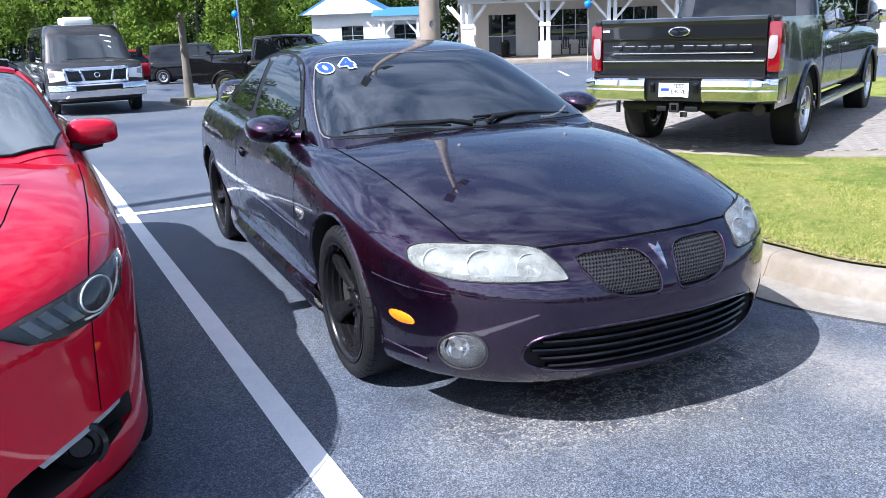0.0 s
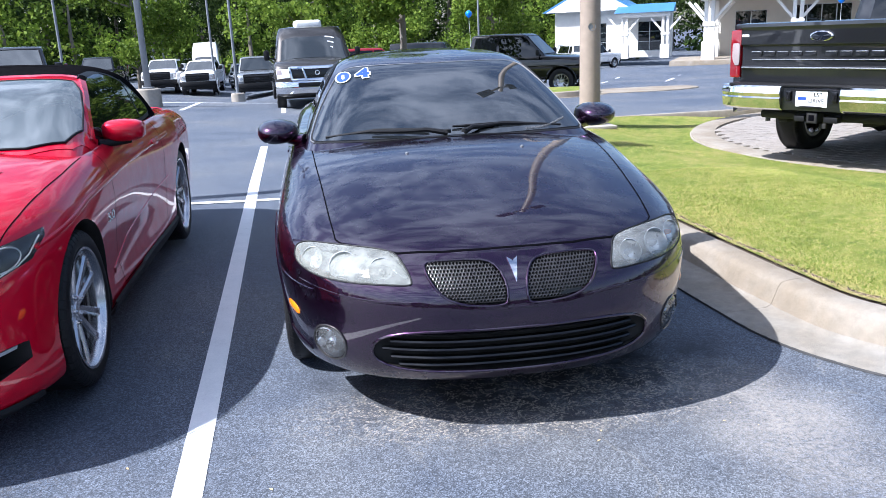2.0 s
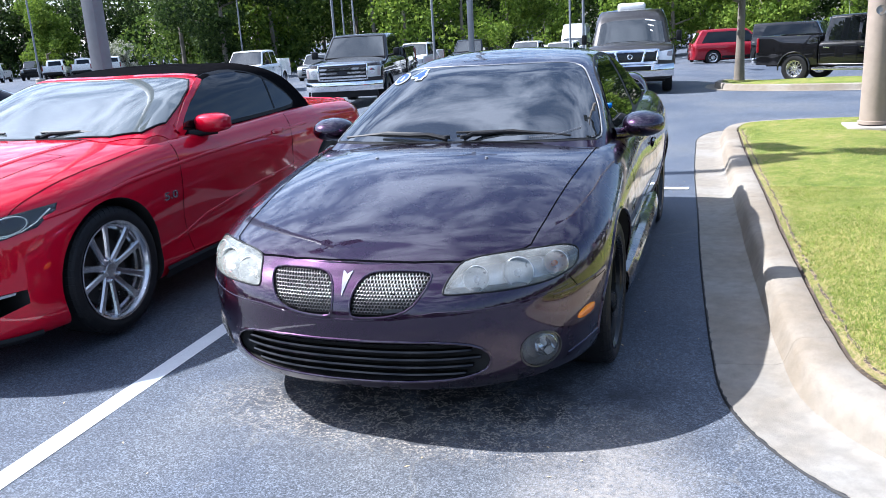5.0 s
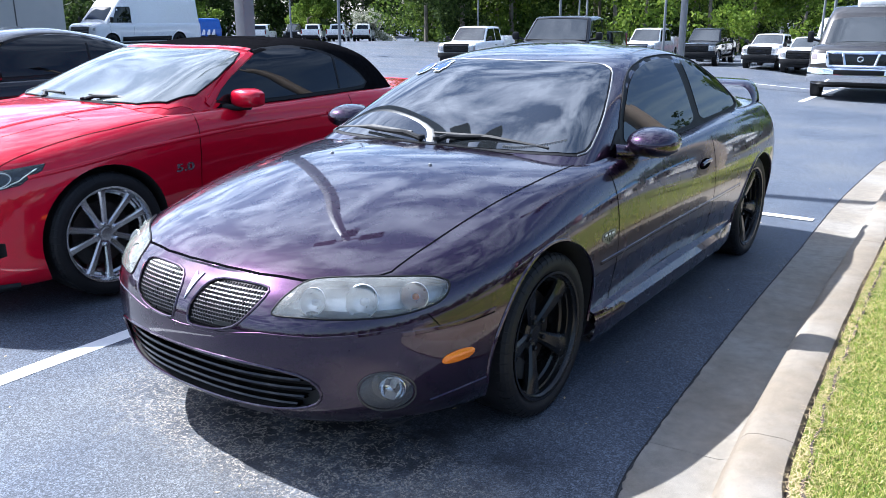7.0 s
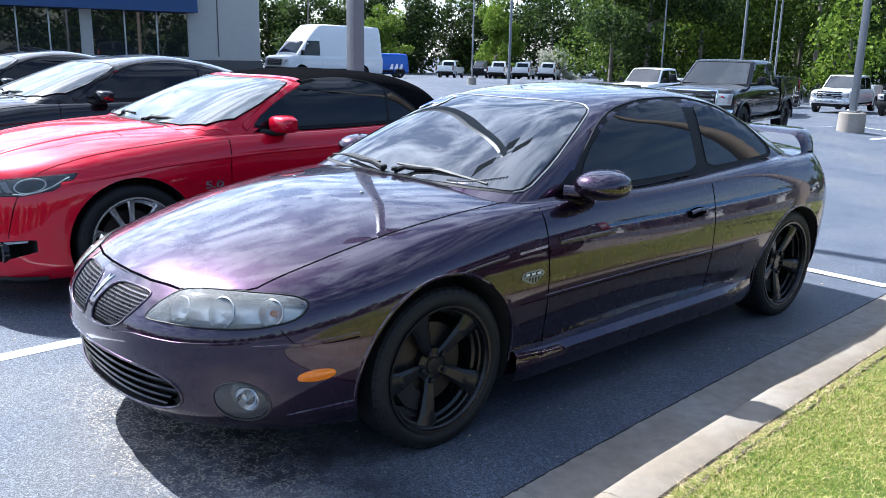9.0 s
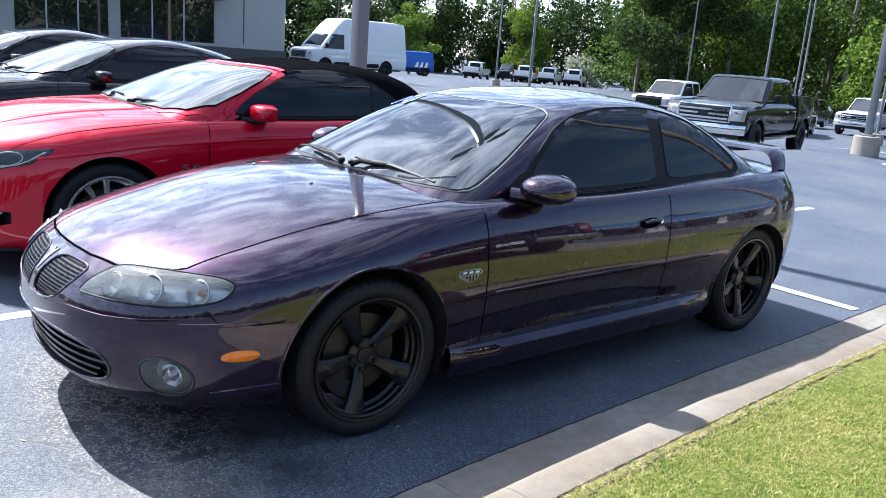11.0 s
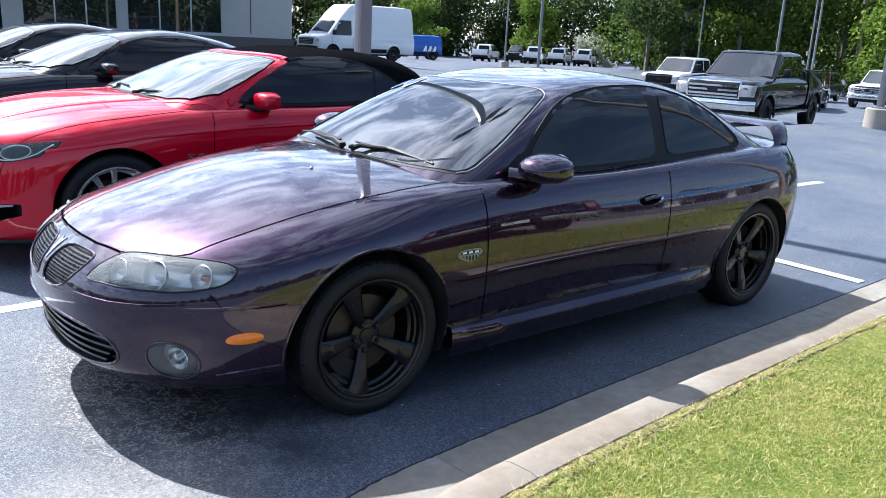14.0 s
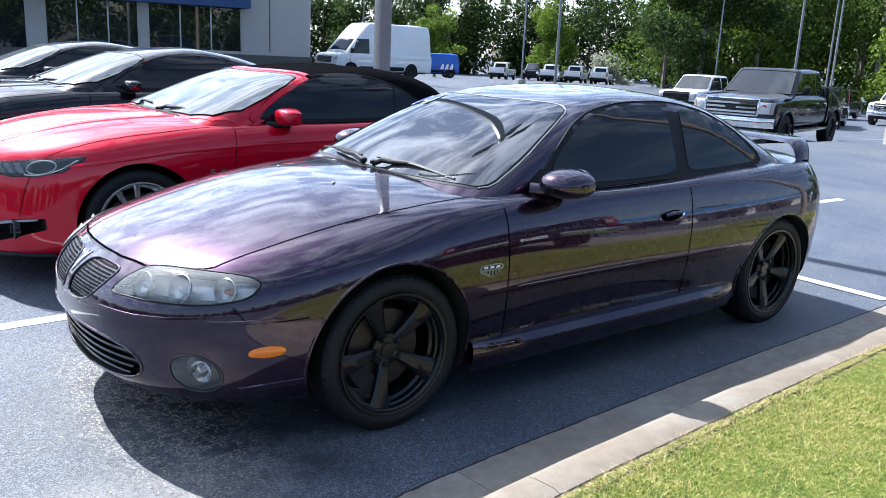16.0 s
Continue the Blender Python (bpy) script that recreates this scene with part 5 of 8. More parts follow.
    ca, sa = np.cos(a), np.sin(a)
    la = a + rng.uniform(0.6, 2.4, len(spots))
    base = np.stack([spots[:, 0], spots[:, 1], z - 0.004], 1)
    side = np.stack([ca * w, sa * w, 0 * w], 1)
    midp = base + np.stack([np.cos(la) * lean * 0.35, np.sin(la) * lean * 0.35, h * 0.6], 1)
    tip = base + np.stack([np.cos(la) * lean, np.sin(la) * lean, h], 1)
    verts = np.stack([base - side, base + side, midp + side * 0.8, midp - side * 0.8, tip], 1).reshape(-1, 3)
    k = np.arange(len(spots)) * 5
    me = bpy.data.meshes.new("grass")
    nq, nt_ = len(k), len(k)
    me.vertices.add(len(verts))
    me.vertices.foreach_set("co", verts.ravel())
    loops = np.concatenate([np.stack([k, k + 1, k + 2, k + 3], 1).ravel(), np.stack([k + 3, k + 2, k + 4], 1).ravel()])
    me.loops.add(len(loops))
    me.loops.foreach_set("vertex_index", loops)
    me.polygons.add(nq + nt_)
    me.polygons.foreach_set("loop_start", np.concatenate([np.arange(nq) * 4, nq * 4 + np.arange(nt_) * 3]))
    me.update(calc_edges=True)
    tagged(part_mesh("grass", me, BLADES, None, sharp=0), "short green and straw-coloured grass blades by the kerb", "grass", kind="stuff")


lawn()


def thatch():
    """Dry straw, crumbs of soil and runners along the back of the kerb."""
    pts, nor = along(EDGE, 0.02)
    rng = np.random.default_rng(9)
    verts, faces = [], []
    soil = []
    for i in range(0, len(pts)):
        p, n = pts[i], nor[i]
        if p.y > 7.5 or p.x > 5:
            continue
        w = 0.040 + 0.035 * abs(noise.noise((p.x * 3.1, p.y * 3.1, 2.0))) + 0.02 * abs(noise.noise((p.x * 17, p.y * 17, 5.0)))
        a, b = p + n * 0.503, p + n * (0.511 + w)
        soil.append([(a.x, a.y, ground_z(a.x, a.y) + 0.118), (b.x, b.y, lawn_z(b.x, b.y) + 0.007)])
        for _ in range(9):
            q = p + n * (0.511 + abs(rng.normal()) * 0.045)
            z = lawn_z(q.x, q.y) + 0.004
            ang, ln = rng.uniform(0, 6.28), rng.uniform(0.02, 0.06)
            d = Vector((math.cos(ang) * ln, math.sin(ang) * ln, rng.uniform(0.0, 0.018)))
            s = Vector((-d.y, d.x, 0)).normalized() * 0.0011
            base = Vector((q.x, q.y, z))
            k = len(verts)
            verts += [base - s, base + s, base + d]
            faces.append((k, k + 1, k + 2))
    tagged(part_mesh("dry_thatch", from_arrays("dry_thatch", verts, faces), STRAW, None, sharp=0), "dry straw-coloured thatch along the kerb", "grass", kind="stuff")
    tagged(part("soil_edge", bm_grid(soil), SOIL, None, sharp=0), "strip of dark soil between kerb and grass", "soil", kind="structure")
    # crumbled black edge of the asphalt against the gutter
    rows = []
    for i in range(len(pts)):
        p, n = pts[i], nor[i]
        w = 0.001 + 0.008 * abs(noise.noise((p.x * 9, p.y * 9, 1.0))) + 0.012 * abs(noise.noise((p.x * 31, p.y * 31, 4.0)))
        a, b = p - n * 0.006, p + n * w
        rows.append([(a.x, a.y, ground_z(a.x, a.y) + 0.003), (p.x, p.y, ground_z(p.x, p.y) + 0.011), (b.x, b.y, ground_z(b.x, b.y) + 0.008)])
    tagged(part("asphalt_edge", bm_grid(rows), TAR, None, sharp=0), "ragged black asphalt edge along the gutter", "asphalt edge", kind="structure")


STRAW = plain("dry_straw", (0.48, 0.36, 0.19), 0.8, 0, 200, 0.3)
SOIL = plain("dark_soil", (0.050, 0.036, 0.026), 0.95, 0, 90, 0.4, 0.8)
TAR = plain("black_tar", (0.012, 0.012, 0.013), 0.7, 0, 90, 0.3, 0.5)
thatch()


def litter():
    """Scraps of dry leaf, bark and grit scattered on the asphalt."""
    rng = np.random.default_rng(31)
    verts, faces = [], []
    for i in range(130):
        if i % 2:
            x, y = rng.uniform(-1.6, 1.15), rng.uniform(-2.6, 6.5)
        else:
            p = 1.0 + 0.25 * rng.normal()
            x, y = rng.uniform(0.4, 1.0) * p, rng.uniform(-1.2, 4.5)
        r, a = rng.uniform(0.002, 0.006), rng.uniform(0, 6.28)
        long = rng.uniform(1.0, 2.6)
        z = ground_z(x, y) + 0.003
        k = len(verts)
        for dx, dy, dz in ((-long, -0.5, 0.0), (0.2, -0.8, 0.25), (long, 0.1, 0.05), (0.0, 0.8, 0.3)):
            verts.append((x + r * (dx * math.cos(a) - dy * math.sin(a)), y + r * (dx * math.sin(a) + dy * math.cos(a)), z + r * dz))
        faces.append((k, k + 1, k + 2, k + 3))
    tagged(part_mesh("leaf_litter", from_arrays("leaf_litter", verts, faces), STRAW, None, sharp=0), "pale scraps of dry leaf and grit on the asphalt", "litter", kind="stuff")


litter()


GUIDE_GREY = plain("smoked_light_guide", (0.17, 0.175, 0.185), 0.3, 0.1, 60, 0.08, 0, 0.6)
LAMP_GREY = plain("grey_light_guide", (0.34, 0.35, 0.36), 0.3, 0.1, 60, 0.08, 0, 0.6)

# ---- pony cars: one red convertible, two black coupes ----
def pony_body():
    lv = [
        (0.20, 0.78, -0.70, 3.55, 0.5, 0.4, 3.0, 3.0),
        ([(-1, 0.140), (-0.4, 0.16), (0.4, 0.175), (2.4, 0.19), (3.8, 0.28)], 0.875, -0.885, 3.70, 0.78, 0.62, 2.5, 2.5),
        ([(-1, 0.21), (0.4, 0.235), (2.4, 0.25), (3.8, 0.36)], [(0, 0.925), (0.6, 0.915), (1.5, 0.915), (2.3, 0.925), (3.3, 0.90)], -0.925, 3.76, 0.80, 0.62, 2.5, 2.5),
        ([(-1, 0.36), (0.4, 0.38), (2.4, 0.41), (3.8, 0.48)], [(0, 0.930), (0.6, 0.905), (1.5, 0.900), (2.3, 0.935), (3.3, 0.91)], -0.945, 3.80, 0.82, 0.62, 2.5, 2.5),
        ([(-1, 0.53), (0.4, 0.55), (2.4, 0.60), (3.8, 0.64)], [(0, 0.945), (0.6, 0.922), (1.5, 0.918), (2.5, 0.952), (3.3, 0.92)], -0.955, 3.82, 0.90, 0.62, 2.35, 2.5),
        ([(-1, 0.66), (0.4, 0.72), (2.4, 0.76), (3.8, 0.80)], [(0, 0.945), (0.6, 0.938), (1.5, 0.935), (2.5, 0.955), (3.3, 0.92)], -0.945, 3.82, 0.95, 0.62, 2.3, 2.5),
        ([(-1, 0.735), (-0.3, 0.80), (0.4, 0.85), (2.4, 0.88), (3.8, 0.865)], [(0, 0.915), (0.6, 0.920), (1.5, 0.915), (2.5, 0.925), (3.3, 0.89)], -0.905, 3.80, 0.95, 0.62, 2.3, 2.5),
        ([(-1, 0.765), (-0.3, 0.86), (0.4, 0.925), (1.5, 0.945), (2.4, 0.962), (3.8, 0.912)], [(0, 0.845), (0.6, 0.87), (1.5, 0.875), (2.5, 0.86), (3.3, 0.82)], -0.86, 3.76, 0.95, 0.62, 2.3, 2.5),
        ([(-1, 0.775), (-0.3, 0.885), (0.4, 0.955), (1.5, 0.96), (2.4, 0.970), (3.8, 0.920)], [(0, 0.775), (0.6, 0.81), (1.5, 0.82), (2.5, 0.80), (3.3, 0.76)], -0.84, 3.74, 0.95, 0.62, 2.3, 2.5),
    ]
    return shell(lv, [(-0.84, 0.0), (-0.7, 0.025), (-0.2, 0.065), (0.35, 0.055), (2.6, 0.03), (3.5, 0.03), (3.74, 0.0)], 3.0)


PONY_SCREEN = [(0.0, 0.40), (0.30, 0.41), (0.62, 0.455), (0.765, 0.555), (0.800, 0.74), (0.762, 0.95), (0.716, 1.13), (0.660, 1.235), (0.30, 1.180)]
PONY_SCREEN = PONY_SCREEN + [(0.0, 1.165)] + [(-u, v) for u, v in PONY_SCREEN[:0:-1]]
PONY_LAMP = [(0.54, 0.722), (0.62, 0.740), (0.74, 0.756), (0.83, 0.771), (0.884, 0.784), (0.890, 0.752), (0.868, 0.690), (0.80, 0.660), (0.70, 0.655), (0.62, 0.672)]
PONY_VENT = [(0.50, 0.300), (0.54, 0.346), (0.70, 0.396), (0.83, 0.414), (0.872, 0.402), (0.882, 0.362), (0.85, 0.338), (0.72, 0.278), (0.56, 0.238), (0.51, 0.250)]


def pony_car(m, paint, soft_top, label, seed):
    car = thing("pony_car", m, label, "car", "row of parked sports cars")
    whole = pony_body()
    bvh = tree_of(whole)
    rings = ((0.91, 0.855, 0.20, 2.96), (1.01, 0.820, 0.43, 2.90), (1.11, 0.780, 0.67, 2.82), (1.21, 0.735, 0.92, 2.70), (1.28, 0.685, 1.14, 2.54), (1.325, 0.61, 1.36, 2.36), (1.352, 0.49, 1.60, 2.12)) if soft_top else (
        (0.91, 0.855, 0.20, 3.34), (1.01, 0.815, 0.43, 3.16), (1.11, 0.765, 0.67, 2.94), (1.21, 0.715, 0.92, 2.70), (1.295, 0.65, 1.16, 2.44), (1.345, 0.58, 1.38, 2.18), (1.37, 0.48, 1.60, 1.98))
    lv = [(z, w, yf, yr, min(0.34, (yr - yf) * 0.45), min(0.50, (yr - yf) * 0.45), 3.4, 2.6) for z, w, yf, yr in rings]
    cab = shell(lv, [(1.60, 0.0), (1.68, 0.010), (1.80, 0.018), (1.94, 0.010), (2.02, 0.0)], 2.2, 4, (22, 34, 18), 16)
    cvh = tree_of(cab)
    cut = []
    for y, z, r in ((0.0, 0.345, 0.392), (2.72, 0.345, 0.392)):
        cut += [arch_cutter(y, z, r, 0.64, 1.3), arch_cutter(y, z, r, -1.3, -0.64)]
    front = rounded([(-0.52, 0.70), (0.52, 0.70), (0.56, 0.60), (0.47, 0.45), (-0.47, 0.45), (-0.56, 0.60)], 2)
    cut.append(bm_prism(front, "y", -1.3, -0.80))
    for poly in (PONY_VENT, flip_x(PONY_VENT)):
        cut.append(bm_prism(rounded(poly, 1), "y", -1.3, -0.55))
    body = carve(whole, cut)
    mats = two_tone(body, bvh, paint, UNDERBODY)
    body_part("body", body, mats, car)
    if soft_top:
        # the windshield posts and header are painted, the rest is canvas
        for f in cab.faces:
            c = f.calc_center_median()
            f.material_index = 1 if c.y < float(np.interp(c.z, (0.90, 0.985, 1.09, 1.205, 1.275, 1.37), (0.84, 0.90, 1.02, 1.22, 1.30, 1.34))) else 0
        body_part("soft_top", cab, [SOFT_TOP, paint], car, "black canvas folding roof behind painted posts", 45)
    else:
        part("roof", cab, paint, car, sharp=45)
    part("windshield_frame", laid(cvh, grown(PONY_SCREEN, 0.048), "z", 1, 0.004, 0.006, 0.045), paint, car)
    part("windshield", laid(cvh, PONY_SCREEN, "z", 1, 0.010, 0.006, 0.045), PALE_GLASS, car, "pale windshield reflecting the sky")
    part("windshield_seal", edge_tube(cvh, PONY_SCREEN, "z", 1, 0.006, 0.008, 0.04), BLACK_TRIM, car)
    glass = [(0.85, 0.985), (0.97, 1.09), (1.18, 1.212), (1.38, 1.280), (1.70, 1.295), (1.94, 1.262), (2.12, 1.195), (2.28, 1.09), (2.34, 1.010), (2.10, 0.995), (1.50, 0.985)]
    if not soft_top:
        glass = [(0.90, 0.985), (1.02, 1.09), (1.22, 1.205), (1.42, 1.275), (1.70, 1.315), (2.05, 1.30), (2.35, 1.225), (2.62, 1.115), (2.72, 1.035), (2.45, 1.005), (1.50, 0.985)]
    glass = rounded(glass, 1, 0.2)
    for s in (1, -1):
        part("window_frame", laid(cvh, grown(glass, 0.022), "x", s, 0.002, 0.005, 0.05), BLACK_TRIM, car)
        part("side_window", laid(cvh, glass, "x", s, 0.006, 0.004, 0.05), TINT, car, "dark tinted side window")
        post = [(0.80, 1.030), (0.92, 1.095), (1.08, 1.180), (1.21, 1.262), (1.26, 1.262), (1.16, 1.222), (0.965, 1.112), (0.89, 1.030), (0.84, 0.985), (0.80, 0.985)]
        part("post_edge", ribbon(cvh, [(0.80, 0.985), (0.90, 1.062), (1.04, 1.152), (1.20, 1.228), (1.31, 1.270)], "x", s, 0.050, 0.002, 0.03, height=0.010), paint, car)
        part("windshield_post", laid(cvh, post, "x", s, 0.0075, 0.006, 0.035), paint, car)
        part("window_divider", ribbon(cvh, [(2.02, 1.0), (2.06, 1.24)], "x", s, 0.018, 0.008), BLACK_TRIM, car)
        part("door_gap", ribbon(bvh, [(0.66, 0.945), (0.64, 0.75), (0.64, 0.50), (0.70, 0.255), (1.2, 0.245), (1.98, 0.255), (2.03, 0.45), (2.02, 0.70), (2.06, 0.955)], "x", s, 0.0055, 0.0012), GAP, car)
        part("hood_gap", ribbon(bvh, [(s * 0.842, 0.50), (s * 0.842, 0.2), (s * 0.832, -0.10), (s * 0.815, -0.34), (s * 0.785, -0.58), (s * 0.765, -0.68)], "z", 1, 0.0045, 0.0012), GAP, car)
        part("hood_vent_gap", ribbon(bvh, [(s * 0.50, 0.045), (s * 0.580, 0.055), (s * 0.640, 0.062), (s * 0.630, -0.02), (s * 0.595, -0.30), (s * 0.57, -0.42)], "z", 1, 0.0040, 0.0012), GAP, car)
        part("hood_crease", ribbon(bvh, [(s * 0.50, 0.38), (s * 0.47, 0.0), (s * 0.43, -0.4), (s * 0.39, -0.75)], "z", 1, 0.05, -0.002, 0.04, height=0.008), paint, car)
        part("shoulder_crease", ribbon(bvh, [(-0.40, 0.725), (0.2, 0.795), (0.9, 0.83), (1.7, 0.845), (2.3, 0.86)], "x", s, 0.024, -0.002, 0.04, height=0.005), paint, car)
        part("door_crease", ribbon(bvh, [(0.55, 0.36), (0.9, 0.45), (1.5, 0.52), (2.1, 0.58)], "x", s, 0.03, -0.002, 0.04, height=0.006), paint, car)
        part("sill_trim", ribbon(bvh, [(0.40, 0.205), (1.3, 0.215), (2.32, 0.225)], "x", s, 0.085, 0.0, 0.05, height=0.016), BLACK_TRIM, car)
        hnd = part("door_handle", laid(bvh, oval(1.86, 0.852, 0.095, 0.020, 22), "x", s, 0.012, 0.014, 0.02, 0.006), paint, car)
        lp = PONY_LAMP if s > 0 else flip_x(PONY_LAMP)
        hl = part("headlamp", laid(bvh, lp, "y", -1, 0.002, 0.006, 0.02), BLACK_GLOSS, car, "slim black headlamp with three light bars")
        for k in range(3):
            u = 0.605 + 0.042 * k
            bar = [(u, 0.722 + 0.006 * k), (u + 0.024, 0.726 + 0.006 * k), (u + 0.072, 0.676 + 0.002 * k), (u + 0.045, 0.676 + 0.002 * k)]
            part("light_bar", laid(bvh, bar if s > 0 else flip_x(bar), "y", -1, 0.006, 0.004, 0.012), GUIDE_GREY, hl)
        ring = part("projector_ring", edge_tube(bvh, oval(s * 0.800, 0.716, 0.044, 0.040, 24), "y", -1, 0.0032, 0.006, 0.012), LAMP_WHITE, hl)
        part("projector", laid(bvh, oval(s * 0.800, 0.716, 0.040, 0.036, 20), "y", -1, 0.005, 0.003, 0.012), BLACK_GLOSS, ring)
        part("projector_lens", laid(bvh, oval(s * 0.797, 0.712, 0.020, 0.018, 16), "y", -1, 0.010, 0.004, 0.01, 0.004), TINT, ring)
        part("running_light", edge_tube(bvh, [(s * u, v) for u, v in ((0.760, 0.672), (0.800, 0.668), (0.838, 0.684), (0.862, 0.712), (0.878, 0.762))], "y", -1, 0.0034, 0.006, 0.012, False), LAMP_WHITE, hl)
        part("lens", laid(bvh, grown(lp, -0.003), "y", -1, 0.014, 0.012, 0.02, 0.008), CLEAR_LENS, hl)
        strip = [(0.60, 0.362), (0.70, 0.391), (0.78, 0.402), (0.828, 0.407), (0.826, 0.395), (0.76, 0.385), (0.68, 0.368), (0.61, 0.346)]
        fog = part("indicator_strip", laid(bvh, strip if s > 0 else flip_x(strip), "y", -1, -0.006, 0.010, 0.015), LAMP_GREY, car)
        lampbm = bm_lathe([(0.0, 0.074), (-0.03, 0.072), (-0.036, 0.058), (-0.02, 0.052), (-0.028, 0.02), (-0.03, 0.0)], 22, "y")
        bmesh.ops.translate(lampbm, vec=(s * 0.70, -0.680, 0.335), verts=lampbm.verts[:])
        fl = part("fog_lamp", lampbm, BLACK_GLOSS, car)
        fb = bm_lathe([(0.0, 0.040), (-0.012, 0.030), (-0.016, 0.0)], 18, "y")
        bmesh.ops.translate(fb, vec=(s * 0.70, -0.700, 0.335), verts=fb.verts[:])
        part("fog_lens", fb, TINT, fl)
        # mirror
        mir = part("door_mirror", mirror_shell(s * 0.938, 1.045, 1.012, 0.108, 0.095, 0.064, 0.12, 0.62, 0.38), paint, car)
        part("mirror_base", bm_tube([(s * 0.82, 0.93, 0.955), (s * 0.88, 0.985, 0.955), (s * 0.97, 1.03, 0.958)], [0.028, 0.022, 0.016], 10), BLACK_TRIM, mir)
        mg = bm_lathe([(0.0, 0.09), (0.002, 0.0)], 20, "y")
        bmesh.ops.scale(mg, vec=(1.1, 1, 0.66), verts=mg.verts[:])
        bmesh.ops.translate(mg, vec=(s * 0.938, 1.089, 1.012), verts=mg.verts[:])
        part("mirror_glass", mg, CHROME, mir)
        # engine size badge on the fender: bars only
        if soft_top:
            hit, nor = cast(bvh, 0.56, 0.668, "x", s)
            m = Matrix(((0, 0, s), (s, 0, 0), (0, 1, 0))).to_4x4()
            m.translation = hit + Vector((s * 0.004, -s * 0.045, -0.02))
            part("fender_badge", text_mesh("5.0", 0.074, 0.002, 0.002), ALLOY, car, "chrome 5.0 figures", sharp=None, at=m @ Matrix.Diagonal((1.45, 0.85, 1, 1)))
        part("tail_lamp", laid(bvh, [(s * 0.45, 0.78), (s * 0.84, 0.80), (s * 0.84, 0.90), (s * 0.45, 0.90)], "y", 1, 0.003, 0.004, 0.03), RED_LENS, car)
    for k in range(4):
        v = 0.49 + 0.052 * k
        pts = []
        for u in np.linspace(-0.50, 0.50, 21):
            hit, nor = cast(bvh, float(u), v, "y", -1)
            pts.append([hit + Vector((0, d, e)) for d, e in ((0.035, 0.006), (0.025, 0.0), (0.035, -0.006), (0.07, 0.0))])
        part("grille_slat", bm_grid(pts, close_v=True), BLACK_GLOSS, car)
    part("splitter", ribbon(bvh, [(-0.84, 0.175), (-0.5, 0.165), (0, 0.16), (0.5, 0.165), (0.84, 0.175)], "y", -1, 0.05, 0.0, 0.03, height=0.018), BLACK_TRIM, car)
    part("boot_spoiler", ribbon(bvh, [(-0.70, 3.58), (-0.4, 3.64), (0, 3.66), (0.4, 3.64), (0.70, 3.58)], "z", 1, 0.09, 0.0, 0.04, height=0.012), paint, car)
    part("cowl_panel", laid(bvh, [(-0.58, 0.42), (-0.40, 0.375), (0.0, 0.35), (0.40, 0.375), (0.58, 0.42), (0.58, 0.50), (0.40, 0.50), (0.0, 0.47), (-0.40, 0.50), (-0.58, 0.50)], "z", 1, 0.003, 0.003, 0.03), BLACK_TRIM, car)
    wiper(car, (0.16, 0.39, 1.012), (0.30, 0.45, 1.035), (0.40, 0.48, 1.04), (0.12, 0.46, 1.040), (0.66, 0.505, 1.008))
    wiper(car, (-0.30, 0.40, 1.005), (-0.36, 0.45, 1.035), (-0.42, 0.475, 1.03), (-0.68, 0.51, 1.005), (-0.15, 0.455, 1.040))
    if soft_top:
        part("windshield_header", ribbon(cvh, [(-0.66, 1.325), (-0.45, 1.270), (-0.2, 1.245), (0, 1.238), (0.2, 1.245), (0.45, 1.270), (0.66, 1.325)], "z", 1, 0.060, 0.003, 0.03, height=0.010), paint, car)
        for y in (1.66, 2.12):
            part("roof_seam", ribbon(cvh, [(-0.50, y), (0, y + 0.02), (0.50, y)], "z", 1, 0.012, 0.0, 0.04, height=0.003), SOFT_TOP, car)
    for y in (0, 2.72):
        for s in (-1, 1):
            wheel(car, pose(s * 0.805, y, 0.345) @ pose(0, 0, 0, 17 + 25 * (y > 0)), 0.345, 0.266, 0.25, ALLOY if soft_top else WHEEL_BLACK, face=s, twin=True, label="bright alloy wheel with five split spokes" if soft_top else "", dish=0.03, spoke_w=(0.080, 0.098))
    return car


pony_car(pose(-2.665, -0.215, 0.040, 0, 0, 0.9), RED, True, "bright red convertible with its black soft top raised", 1)
pony_car(pose(-5.52, -0.42, 0.085, 0, 0, 0.5), BLACK_PAINT, False, "glossy black two-door coupe with tinted windows", 2)
pony_car(pose(-8.35, -0.55, 0.10, 0, 0, 0.5), BLACK_PAINT, False, "glossy black two-door coupe with tinted windows", 3)


# ---- pickups, vans and other parked vehicles ----
def soft_box_shell(x, y0, y1, z0, z1, yf_top, yr_top, x_top, nf=4.0, nr=4.5, crown=0.02, af=0.5, ar=0.35, fine=3, counts=(12, 18, 10), across=10):
    """A cabin: wide below, narrower above, with raked ends."""
    lv = []
    for t in (0.0, 0.25, 0.5, 0.75, 0.92, 1.0):
        b = max(0.0, (t - 0.75) / 0.25) ** 2 * 0.06
        lv.append((z0 + (z1 - z0) * t, x + (x_top - x) * t - b, y0 + (yf_top - y0) * t + b * 1.5, y1 + (yr_top - y1) * t - b, af, ar, nf, nr))
    yf, yr = lv[-1][2], lv[-1][3]
    return shell(lv, [(yf, 0.0), (yf + 0.25, crown * 0.8), ((yf + yr) / 2, crown), (yr - 0.25, crown * 0.8), (yr, 0.0)], 2.5, fine, counts, across)


